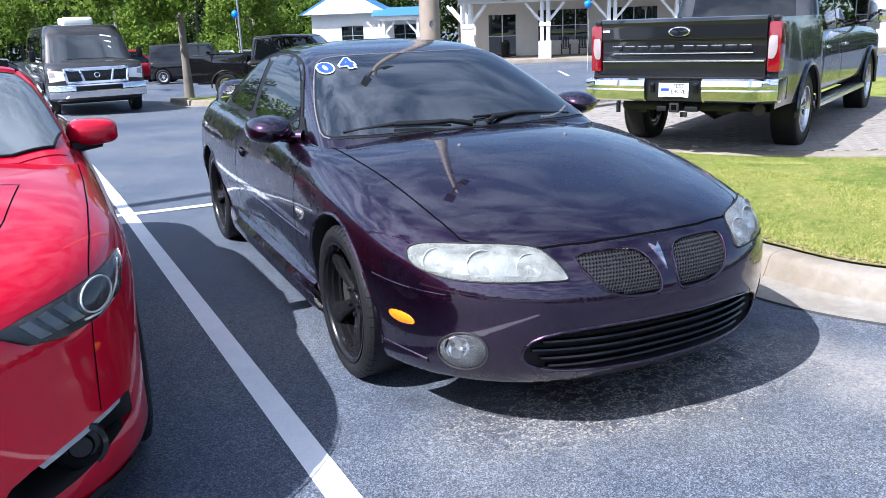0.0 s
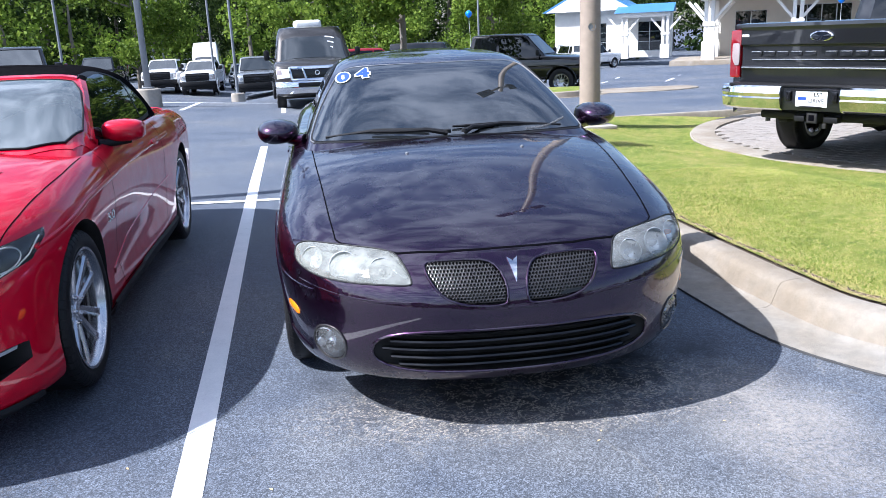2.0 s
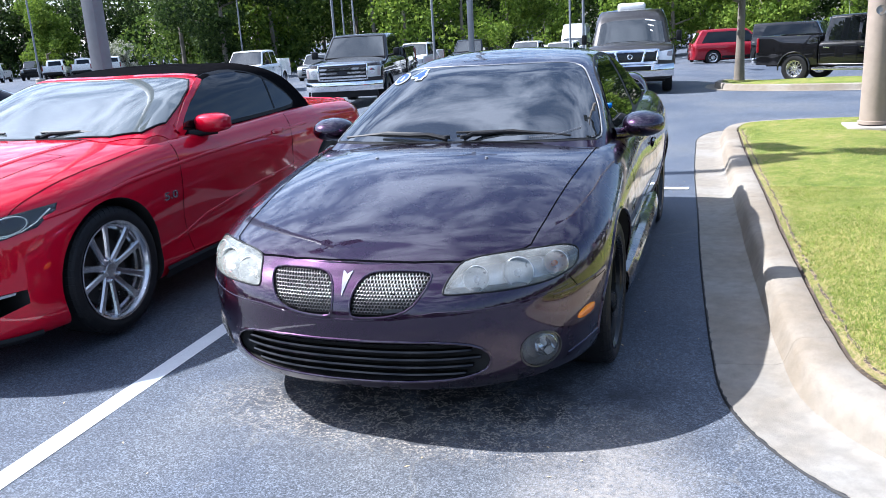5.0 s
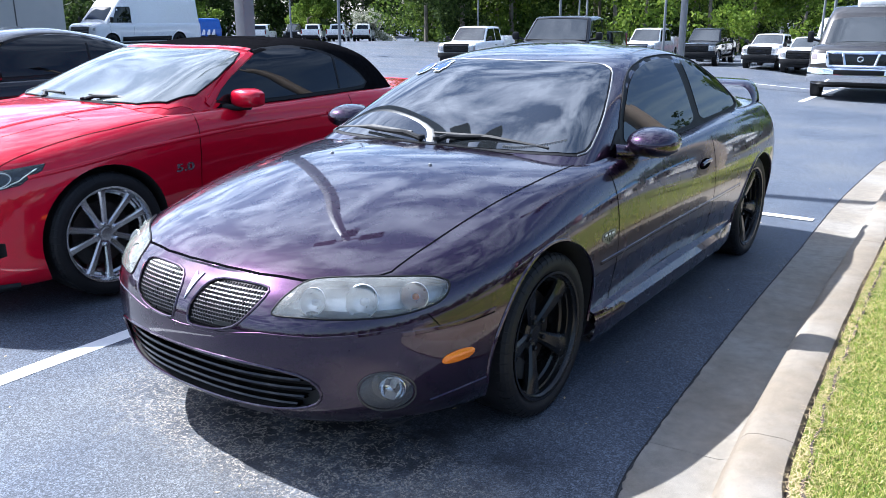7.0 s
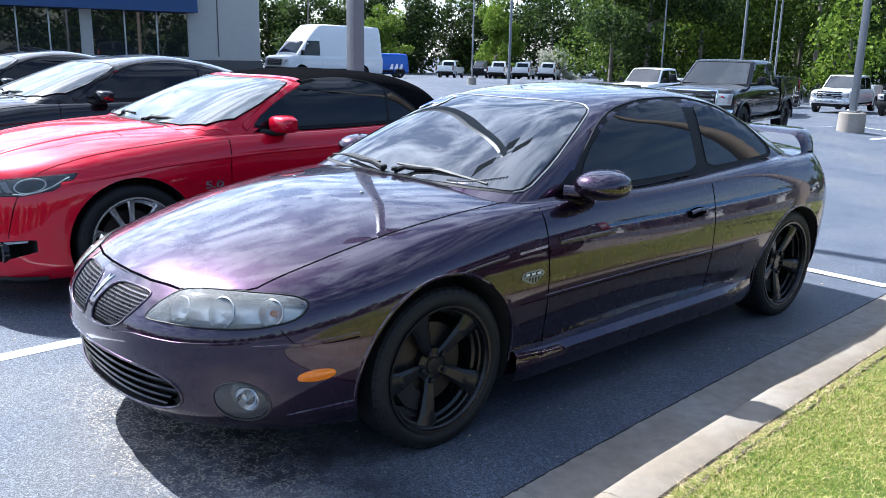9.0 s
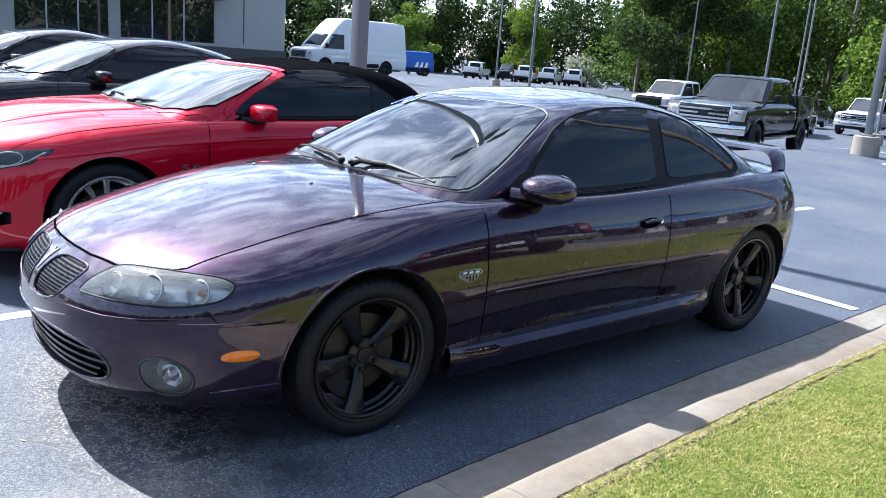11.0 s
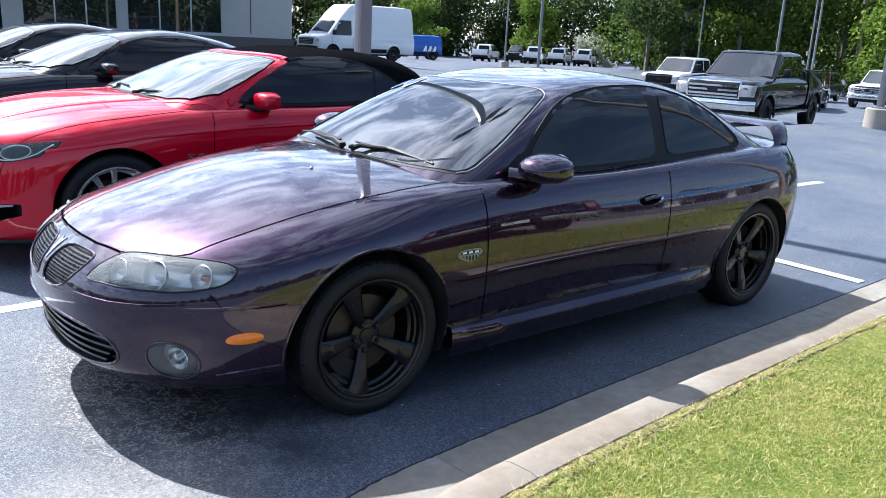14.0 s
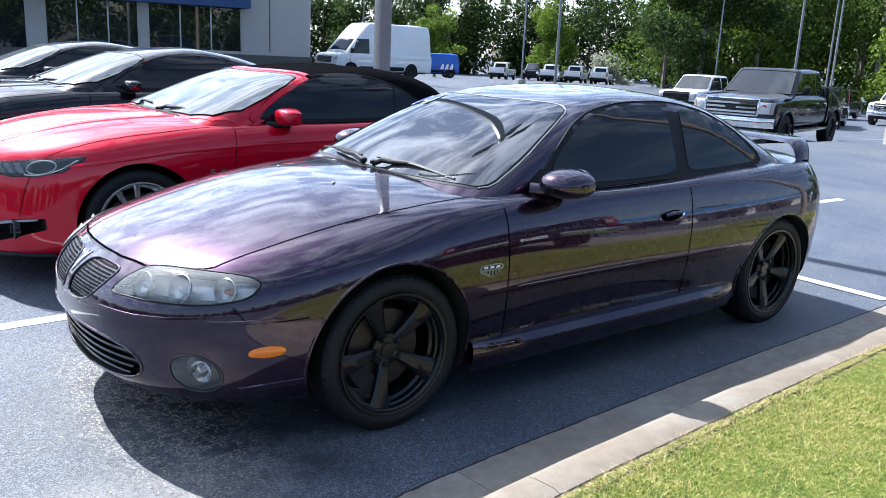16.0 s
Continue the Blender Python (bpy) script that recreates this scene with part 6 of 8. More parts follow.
def greenhouse(xb, xt, yb0, yb1, zb, zt, yt0, yt1, bevel=0.09):
    """A cabin above the belt: flat raked glass faces, leaning sides, rounded pillars and roof edge, a slightly crowned roof."""
    bm = bmesh.new()
    rows = []
    for y, z in ((yb0, zb), (yt0, zt), ((yt0 + yt1) / 2, zt + 0.025), (yt1, zt), (yb1, zb)):
        x = xb if z == zb else xt
        rows.append([bm.verts.new((sx * x, y, z + (0.02 if abs(sx) < 0.5 and z > zb else 0))) for sx in (-1, -0.33, 0.33, 1)])
    for a, b in zip(rows, rows[1:]):
        for k in range(3):
            bm.faces.new((a[k], a[k + 1], b[k + 1], b[k]))
    for k, flip in ((0, False), (3, True)):
        face = [r[k] for r in rows]
        bm.faces.new(face if not flip else face[::-1])
    bm.faces.new([v for v in rows[0]][::-1] + [v for v in rows[-1]])
    bmesh.ops.recalc_face_normals(bm, faces=bm.faces[:])
    bm.normal_update()
    sharp = [e for e in bm.edges if len(e.link_faces) == 2 and e.calc_face_angle(0) > radians(28) and max(v.co.z for v in e.verts) > zb + 0.1]
    bmesh.ops.bevel(bm, geom=sharp, offset=bevel, segments=4, affect="EDGES", profile=0.55, clamp_overlap=True)
    return bm


def pickup(name, m, paint, label, group="parked pickups", base=3.70, bed=1.70, width=1.0, height=1.96, lift=0.0, r=0.40, wheel_mat=None, chrome=True, near=False, crew=True, split_spokes=True):
    """A pickup: nose towards -y, origin under the front axle."""
    car = thing(name, m, label, "pickup", group)
    W, L = width, lift
    yt = base + 1.28
    bumper_mat = CHROME if chrome else BLACK_TRIM
    zb = 0.52 + L
    belt = 1.22 + L
    yc = yt - bed
    # front body: nose, hood, doors below the windows
    lv = [(zb, W * 0.90, -0.80, yc, 0.3, 0.05, 4.0, 8.0), (zb + 0.06, W * 0.965, -0.86, yc, 0.3, 0.05, 4.0, 8.0),
          (zb + 0.32, W * 0.985, -0.90, yc, 0.32, 0.05, 4.0, 8.0), (zb + 0.52, W * 0.975, -0.91, yc, 0.32, 0.05, 4.0, 8.0),
          ([(-0.9, 1.09 + L), (0.6, 1.15 + L), (yc, 1.14 + L)], W * 0.955, -0.89, yc, 0.32, 0.05, 4.0, 8.0),
          ([(-0.9, 1.16 + L), (0.6, 1.235 + L), (yc, 1.22 + L)], W * 0.895, -0.82, yc - 0.02, 0.34, 0.05, 4.0, 8.0)]
    whole = shell(lv, [(-0.82, 0.0), (-0.6, 0.035), (0.3, 0.05), (yc - 0.3, 0.03), (yc - 0.02, 0.0)], 3.0, 3, (14, 40, 6), 12)
    bvh = tree_of(whole)
    ra = r + 0.075
    front = carve(whole, [arch_cutter(0, r + L * 0.2, ra, 0.5, 1.4, 28), arch_cutter(0, r + L * 0.2, ra, -1.4, -0.5, 28)])
    body_part("front_body", front, two_tone(front, bvh, paint, UNDERBODY), car)
    # cabin
    y0, y1 = 0.42, yc - 0.05
    cab = greenhouse(W * 0.915, W * 0.745, y0, y1, belt - 0.12, height + L - 0.02, y0 + 0.86, y1 - 0.16)
    cvh = tree_of(cab)
    part("cabin", cab, paint, car, sharp=45)
    zt, zg = height + L - 0.11, belt + 0.02
    part("windshield", laid(cvh, [(-0.80 * W, y0 + 0.20), (0.80 * W, y0 + 0.20), (0.68 * W, y0 + 0.79), (-0.68 * W, y0 + 0.79)], "z", 1, 0.006, 0.006, 0.12), TRUCK_GLASS, car)
    part("windshield_seal", edge_tube(cvh, [(-0.80 * W, y0 + 0.20), (0.80 * W, y0 + 0.20), (0.68 * W, y0 + 0.79), (-0.68 * W, y0 + 0.79)], "z", 1, 0.012, 0.006, 0.1, n=6), BLACK_TRIM, car)
    part("rear_window", laid(cvh, [(-0.64 * W, zg + 0.06), (0.64 * W, zg + 0.06), (0.58 * W, zt - 0.03), (-0.58 * W, zt - 0.03)], "y", 1, 0.006, 0.006, 0.12), TINT, car)
    split = y0 + 0.62 + (y1 - y0 - 0.6) * (0.5 if crew else 0.66)
    for s in (1, -1):
        part("front_window", laid(cvh, [(y0 + 0.31, zg), (y0 + 0.82, zt), (split - 0.04, zt + 0.01), (split - 0.02, zg)], "x", s, 0.006, 0.006, 0.12), TINT, car)
        part("rear_side_window", laid(cvh, [(split + 0.06, zg), (split + 0.06, zt + 0.01), (y1 - 0.30, zt), (y1 - 0.20, zg)], "x", s, 0.006, 0.006, 0.12), TINT, car)
        for yy in (y0 + 0.25, split + 0.02, yc - 0.06):
            part("door_gap", ribbon(bvh, [(yy, 1.16 + L), (yy, zb + 0.05)], "x", s, 0.010, 0.002, 0.08), GAP, car)
        for yy in (split - 0.17, yc - 0.24):
            part("door_handle", bm_box(None, (s * W * 0.965, yy - 0.10, 1.03 + L), (s * W * 1.005, yy + 0.08, 1.065 + L), 0.012), bumper_mat if chrome else BLACK_TRIM, car)
        mir = part("door_mirror", bm_box(None, (s * (W + 0.02), y0 + 0.26, belt + 0.05), (s * (W + (0.26 if near else 0.20)), y0 + 0.38, belt + (0.36 if near else 0.25)), 0.05), CHROME if near else BLACK_TRIM, car)
        part("mirror_arm", bm_tube([(s * W * 0.86, y0 + 0.34, belt + 0.06), (s * (W + 0.08), y0 + 0.33, belt + 0.10)], 0.025, 8), BLACK_TRIM, mir)
        # bed side
        rows = []
        for k in range(25):
            y = yc + 0.02 + (yt - 0.05 - yc) * k / 24
            o = 0.03 * smoothstep(0.85, 0.45, abs(y - base)) * 1.0
            rows.append([(s * (W * 0.86), y, zb + 0.1), (s * (W * 0.965 + o), y, zb + 0.02), (s * (W * 0.985 + o), y, zb + 0.30), (s * (W * 0.975 + o * 1.2), y, zb + 0.55), (s * W * 0.955, y, belt + 0.12),
                         (s * W * 0.935, y, belt + 0.20), (s * W * 0.86, y, belt + 0.20), (s * W * 0.85, y, belt + 0.10), (s * W * 0.85, y, zb + 0.25)])
        bs = bm_grid(rows, close_v=True)
        bmesh.ops.holes_fill(bs, edges=bs.edges[:], sides=0)
        bmesh.ops.recalc_face_normals(bs, faces=bs.faces[:])
        tr = tree_of(bs)
        c = arch_cutter(base, r + L * 0.2, ra, 0.5, 1.5, 28) if s > 0 else arch_cutter(base, r + L * 0.2, ra, -1.5, -0.5, 28)
        bs = carve(bs, [c])
        body_part("bed_side", bs, two_tone(bs, tr, paint, UNDERBODY), car)
        for y in (0.0, base):
            arc = []
            for k in range(21):
                a = radians(-5 + 190 * k / 20)
                yy, zz = y + (ra + 0.012) * math.cos(a), r + L * 0.2 + (ra + 0.012) * math.sin(a)
                arc.append((s * (W * 0.985 + 0.012 + (0.02 if y else 0)), yy, zz))
            part("arch_trim", bm_tube(arc, 0.028, 8), paint, car)
        part("running_board", bm_box(None, (s * W * 0.80, r + 0.14, zb - 0.14), (s * (W + 0.03), base - r - 0.15, zb - 0.07), 0.02), BLACK_TRIM if not chrome else ALLOY, car)
        # lamps
        hl = part("headlamp", laid(bvh, [(s * 0.60 * W, 0.83 + L), (s * 0.93 * W, 0.84 + L), (s * 0.95 * W, 1.09 + L), (s * 0.62 * W, 1.09 + L)], "y", -1, 0.008, 0.012, 0.05), LAMP_SHELL, car)
        part("projector", laid(bvh, oval(s * 0.74 * W, 0.97 + L, 0.07, 0.07, 14), "y", -1, 0.014, 0.004, 0.03), CHROME, hl)
        part("turn_lens", laid(bvh, [(s * 0.86 * W, 0.86 + L), (s * 0.92 * W, 0.86 + L), (s * 0.93 * W, 1.07 + L), (s * 0.87 * W, 1.07 + L)], "y", -1, 0.014, 0.004, 0.04), LENS_PINK, hl)
        if not near:
            tl = part("tail_lamp", bm_box(None, (s * (W - 0.13), yt - 0.10, zb + 0.40), (s * (W - 0.005), yt - 0.015, zb + 0.86), 0.03), RED_LENS, car)
    # bed floor, front wall, tailgate
    part("bed_floor", bm_box(None, (-W * 0.86, yc, zb + 0.2), (W * 0.86, yt - 0.08, zb + 0.26), 0), BLACK_TRIM, car)
    part("bed_front", bm_box(None, (-W * 0.90, yc + 0.0, zb + 0.2), (W * 0.90, yc + 0.05, belt + 0.18), 0.01), paint, car)
    # grille and bumpers
    gr = part("grille", laid(bvh, [(-0.60 * W, 0.80 + L), (0.60 * W, 0.80 + L), (0.61 * W, 1.13 + L), (-0.61 * W, 1.13 + L)], "y", -1, 0.004, 0.008, 0.06), BLACK_GLOSS, car)
    for k in range(3):
        v = 0.86 + L + 0.095 * k
        pts = []
        for u in np.linspace(-0.58 * W, 0.58 * W, 13):
            hit, nor = cast(bvh, float(u), v, "y", -1)
            pts.append([hit + Vector((0, -d, e)) for d, e in ((0.008, 0.030), (0.030, 0.022), (0.030, -0.022), (0.008, -0.030))])
        part("grille_bar", bm_grid(pts, close_v=True), CHROME if chrome else BLACK_TRIM, gr)
    part("grille_surround", edge_tube(bvh, [(-0.61 * W, 0.79 + L), (0.61 * W, 0.79 + L), (0.62 * W, 1.14 + L), (-0.62 * W, 1.14 + L)], "y", -1, 0.022, 0.008, 0.08, n=6), CHROME if chrome else BLACK_TRIM, gr)
    part("grille_emblem", laid(bvh, oval(0, 0.96 + L, 0.13, 0.055, 20), "y", -1, 0.040, 0.02, 0.05), NAVY_PAINT, gr)
    rows = []
    for k in range(17):
        u = 2 * k / 16 - 1
        y = -0.98 + 0.20 * abs(u) ** 4
        x = u * W * 0.98
        rows.append([(x, y + 0.10, 0.50 + L), (x, y, 0.52 + L), (x, y - 0.03, 0.62 + L), (x, y, 0.74 + L), (x, y + 0.10, 0.76 + L)])
    part("front_bumper", bm_grid(rows), bumper_mat, car)
    part("lower_valance", bm_box(None, (-W * 0.85, -0.88, 0.36 + L), (W * 0.85, -0.80, 0.52 + L), 0.03), BLACK_TRIM, car)
    # underside
    for s in (1, -1):
        part("frame_rail", bm_box(None, (s * 0.38, -0.6, 0.46 + L * 0.8), (s * 0.48, yt - 0.1, 0.62 + L * 0.8), 0.01), UNDERBODY, car)
    for y in (0.0, base):
        part("axle", bm_tube([(-W * 0.75, y, r), (-0.2, y, r), (0, y, r), (0.2, y, r), (W * 0.75, y, r)], [0.05, 0.05, 0.15 if y else 0.08, 0.05, 0.05], 12), UNDERBODY, car)
    part("underbody", bm_box(None, (-W * 0.75, 0.4, zb - 0.02), (W * 0.75, base - 0.4, zb + 0.1), 0.02), UNDERBODY, car)
    if not near:
        part("tailgate", bm_box(None, (-W + 0.13, yt - 0.08, zb + 0.30), (W - 0.13, yt - 0.02, belt + 0.20), 0.015), paint, car)
        part("rear_bumper", bm_box(None, (-W * 0.96, yt - 0.02, zb + 0.02), (W * 0.96, yt + 0.16, zb + 0.24), 0.04), bumper_mat, car)
    for y in (0.0, base):
        for s in (-1, 1):
            wheel(car, pose(s * (W - 0.145), y, r) @ pose(0, 0, 0, 20), r, r * 0.60, 0.28, wheel_mat or ALLOY, face=s, twin=split_spokes, spokes=6 if not near else 8, disc=near, lugs=near, dish=0.03, n=44 if near else 28, spoke_w=(0.085, 0.075) if not near else (0.07, 0.06))
    return car


LENS_PINK = plain("clear_pinkish_lens", (0.30, 0.25, 0.25), 0.2, 0.1, 90, 0.15, 0.05, 0.8)


def tail_detail(car, base, W=1.0):
    """The close-up tail of the near pickup."""
    yt = base + 1.28
    paint = GREY_PAINT
    z0, z1 = 0.86, 1.44
    half = W - 0.135
    # tailgate in pressed layers
    rows = []
    for k in range(33):
        u = 2 * k / 32 - 1
        x = u * half
        bow = 0.012 * (1 - u * u)
        prof = [(-0.07, z0), (0.0, z0), (0.006, z0 + 0.02), (0.010, z0 + 0.12), (0.016, z0 + 0.135), (0.018, z0 + 0.155), (0.0, z0 + 0.17), (0.004, z0 + 0.35), (0.010, z0 + 0.365), (0.028, z0 + 0.372), (0.032, z0 + 0.385),
                (0.030, z0 + 0.50), (0.036, z0 + 0.52), (0.050, z0 + 0.545), (0.046, z0 + 0.575), (0.02, z1), (-0.05, z1 + 0.005), (-0.07, z1 - 0.02)]
        rows.append([(x, yt + d + bow, z) for d, z in prof])
    tg = bm_grid(rows, close_v=True)
    bmesh.ops.holes_fill(tg, edges=tg.edges[:], sides=0)
    gate = part("tailgate", tg, paint, car, "dark grey metallic tailgate with pressed ridges", sharp=28)
    part("gate_ridge", bm_box(None, (-half * 0.99, yt + 0.024, z0 + 0.140), (half * 0.99, yt + 0.034, z0 + 0.155), 0.004), ALLOY, gate)
    part("gate_ridge", bm_box(None, (-half * 0.86, yt + 0.012, z0 + 0.222), (half * 0.86, yt + 0.022, z0 + 0.232), 0.003), ALLOY, gate)
    # pressed name: plain bars in its place
    x = -half * 0.84
    for k in range(10):
        if k == 5:
            x += 0.06
        w = 0.118
        part("raised_bar", bm_box(None, (x, yt + 0.010, z0 + 0.258), (x + w, yt + 0.020, z0 + 0.310), 0.006), paint, gate)
        part("bar_edge", bm_box(None, (x + 0.006, yt + 0.0195, z0 + 0.300), (x + w - 0.006, yt + 0.0225, z0 + 0.307), 0.001), ALLOY, gate)
        x += w + 0.026
    em = bm_lathe([(0.0, 0.0), (0.0, 0.115), (0.018, 0.115), (0.024, 0.098), (0.016, 0.094)], 32, "y")
    bmesh.ops.scale(em, vec=(1.0, 1, 0.42), verts=em.verts[:])
    bmesh.ops.translate(em, vec=(0, yt + 0.040, z0 + 0.445), verts=em.verts[:])
    e1 = part("gate_emblem", em, CHROME, gate, "chrome-ringed oval emblem")
    em = bm_lathe([(0.0, 0.096), (0.004, 0.09), (0.006, 0.0)], 28, "y")
    bmesh.ops.scale(em, vec=(1.0, 1, 0.40), verts=em.verts[:])
    bmesh.ops.translate(em, vec=(0, yt + 0.056, z0 + 0.445), verts=em.verts[:])
    part("emblem_field", em, NAVY_PAINT, e1)
    part("handle_slot", bm_box(None, (-0.13, yt + 0.046, z0 + 0.553), (0.13, yt + 0.056, z0 + 0.570), 0.004), CHROME, gate)
    part("camera_eye", bm_box(None, (-0.02, yt + 0.046, z0 + 0.580), (0.02, yt + 0.056, z0 + 0.592), 0.003), BLACK_GLOSS, gate)
    part("gate_sticker", bm_box(None, (half * 0.90, yt + 0.036, z0 + 0.455), (half * 0.99, yt + 0.0385, z0 + 0.475), 0), STICKER_WHITE, gate, sharp=None)
    for s in (1, -1):
        tl = part("tail_lamp", bm_box(None, (s * (W - 0.125), yt - 0.16, 0.90), (s * (W + 0.004), yt + 0.022, 1.385), 0.03), RED_LENS, car, "red tail lamp with a clear centre")
        part("reverse_lens", bm_prism(rounded([(s * (W - 0.115), 1.03), (s * (W - 0.115), 1.25), (s * (W - 0.03), 1.25), (s * (W - 0.03), 1.10), (s * (W - 0.06), 1.03)], 1, 0.15), "y", yt + 0.018, yt + 0.030, 0.003), LENS_PINK, tl)
        part("corner_panel", bm_box(None, (s * (W - 0.10), yt - 0.10, 1.385), (s * (W - 0.03), yt - 0.01, 1.44), 0.015), paint, car)
        # bumper half
        rows = []
        for k in range(15):
            u = k / 14
            x = s * (0.30 + (W + 0.015 - 0.30) * u)
            y = yt + 0.20 - 0.10 * u ** 5
            zz = 0.03 * (1 - u) ** 0.5
            rows.append([(x, y - 0.16, 0.84), (x, y - 0.02, 0.842), (x, y, 0.825), (x, y + 0.012, 0.77), (x, y - 0.004, 0.735), (x, y + 0.006, 0.72), (x, y - 0.012, 0.63 + zz * 0.3), (x, y - 0.06, 0.605), (x, y - 0.16, 0.605)])
        bb = bm_grid(rows, close_v=True)
        bmesh.ops.holes_fill(bb, edges=bb.edges[:], sides=0)
        part("rear_bumper", bb, CHROME, car, "chrome rear bumper", sharp=35)
        part("bumper_end", bm_box(None, (s * (W - 0.02), yt - 0.28, 0.62), (s * (W + 0.02), yt + 0.08, 0.84), 0.02), paint, car)
        part("step_socket", bm_box(None, (s * 0.205, yt + 0.155, 0.70), (s * 0.255, yt + 0.172, 0.80), 0.012), BLACK_GLOSS, car)
    part("bumper_step", bm_box(None, (-W * 0.9, yt + 0.0, 0.835), (W * 0.9, yt + 0.165, 0.862), 0.012), BLACK_TRIM, car)
    part("bumper_centre", bm_prism([(-0.40, 0.845), (0.40, 0.845), (0.31, 0.61), (-0.31, 0.61)], "y", yt + 0.02, yt + 0.150, 0.012), GREY_PAINT, car)
    plate = part("licence_plate", bm_box(None, (-0.158, yt + 0.152, 0.652), (0.158, yt + 0.160, 0.808), 0.004), STICKER_WHITE, car, "white temporary plate reading test drive")
    part("plate_frame_top", bm_box(None, (-0.165, yt + 0.158, 0.800), (0.165, yt + 0.166, 0.818), 0.003), BLACK_TRIM, plate)
    part("plate_frame_bottom", bm_box(None, (-0.110, yt + 0.158, 0.645), (0.110, yt + 0.166, 0.660), 0.003), BLACK_TRIM, plate)
    part("plate_mark", bm_box(None, (0.045, yt + 0.160, 0.715), (0.135, yt + 0.1615, 0.745), 0), STICKER_BLUE, plate, sharp=None)
    for body, z in (("TEST", 0.766), ("DRIVE", 0.708)):
        part("plate_lettering", text_mesh(body, 0.058, 0.0006, 0.0012), SLATE_PAINT, plate, sharp=None, at=pose(-0.052, yt + 0.1612, z, 90, 0, 180))
    hit_bm = bm_box(None, (-0.045, yt - 0.1, 0.50), (0.045, yt + 0.13, 0.59), 0.008)
    hitch = part("hitch_receiver", hit_bm, UNDERBODY, car)
    part("hitch_hole", bm_box(None, (-0.028, yt + 0.1305, 0.517), (0.028, yt + 0.1315, 0.573), 0), GAP, hitch, sharp=None)
    part("hitch_collar", bm_box(None, (-0.055, yt + 0.10, 0.492), (0.055, yt + 0.128, 0.598), 0.008), BLACK_TRIM, hitch)
    part("hitch_crossbar", bm_tube([(-0.62, yt - 0.05, 0.545), (0.62, yt - 0.05, 0.545)], 0.045, 12), UNDERBODY, hitch)
    part("plug_socket", bm_box(None, (0.09, yt + 0.0, 0.50), (0.20, yt + 0.10, 0.56), 0.015), BLACK_TRIM, hitch)
    part("plug_socket", bm_box(None, (-0.24, yt + 0.0, 0.50), (-0.10, yt + 0.10, 0.56), 0.015), BLACK_TRIM, hitch)
    part("chain_loop", bm_box(None, (-0.11, yt + 0.02, 0.44), (-0.04, yt + 0.06, 0.49), 0.01), UNDERBODY, hitch)
    part("exhaust_pipe", bm_tube([(-0.45, base + 0.35, 0.52), (-0.55, base + 0.7, 0.52), (-0.72, yt - 0.30, 0.52), (-0.80, yt - 0.10, 0.52)], [0.05, 0.05, 0.06, 0.062], 14), DISC, car)
    part("spare_wheel", bm_tube([(0, base + 0.60, 0.46), (0, base + 0.60, 0.64)], 0.36, 26), RUBBER, car)
    part("leaf_spring", bm_tube([(0.52, base - 0.5, 0.50), (0.52, base, 0.38), (0.52, base + 0.6, 0.52)], 0.035, 8), UNDERBODY, car)
    part("leaf_spring", bm_tube([(-0.52, base - 0.5, 0.50), (-0.52, base, 0.38), (-0.52, base + 0.6, 0.52)], 0.035, 8), UNDERBODY, car)


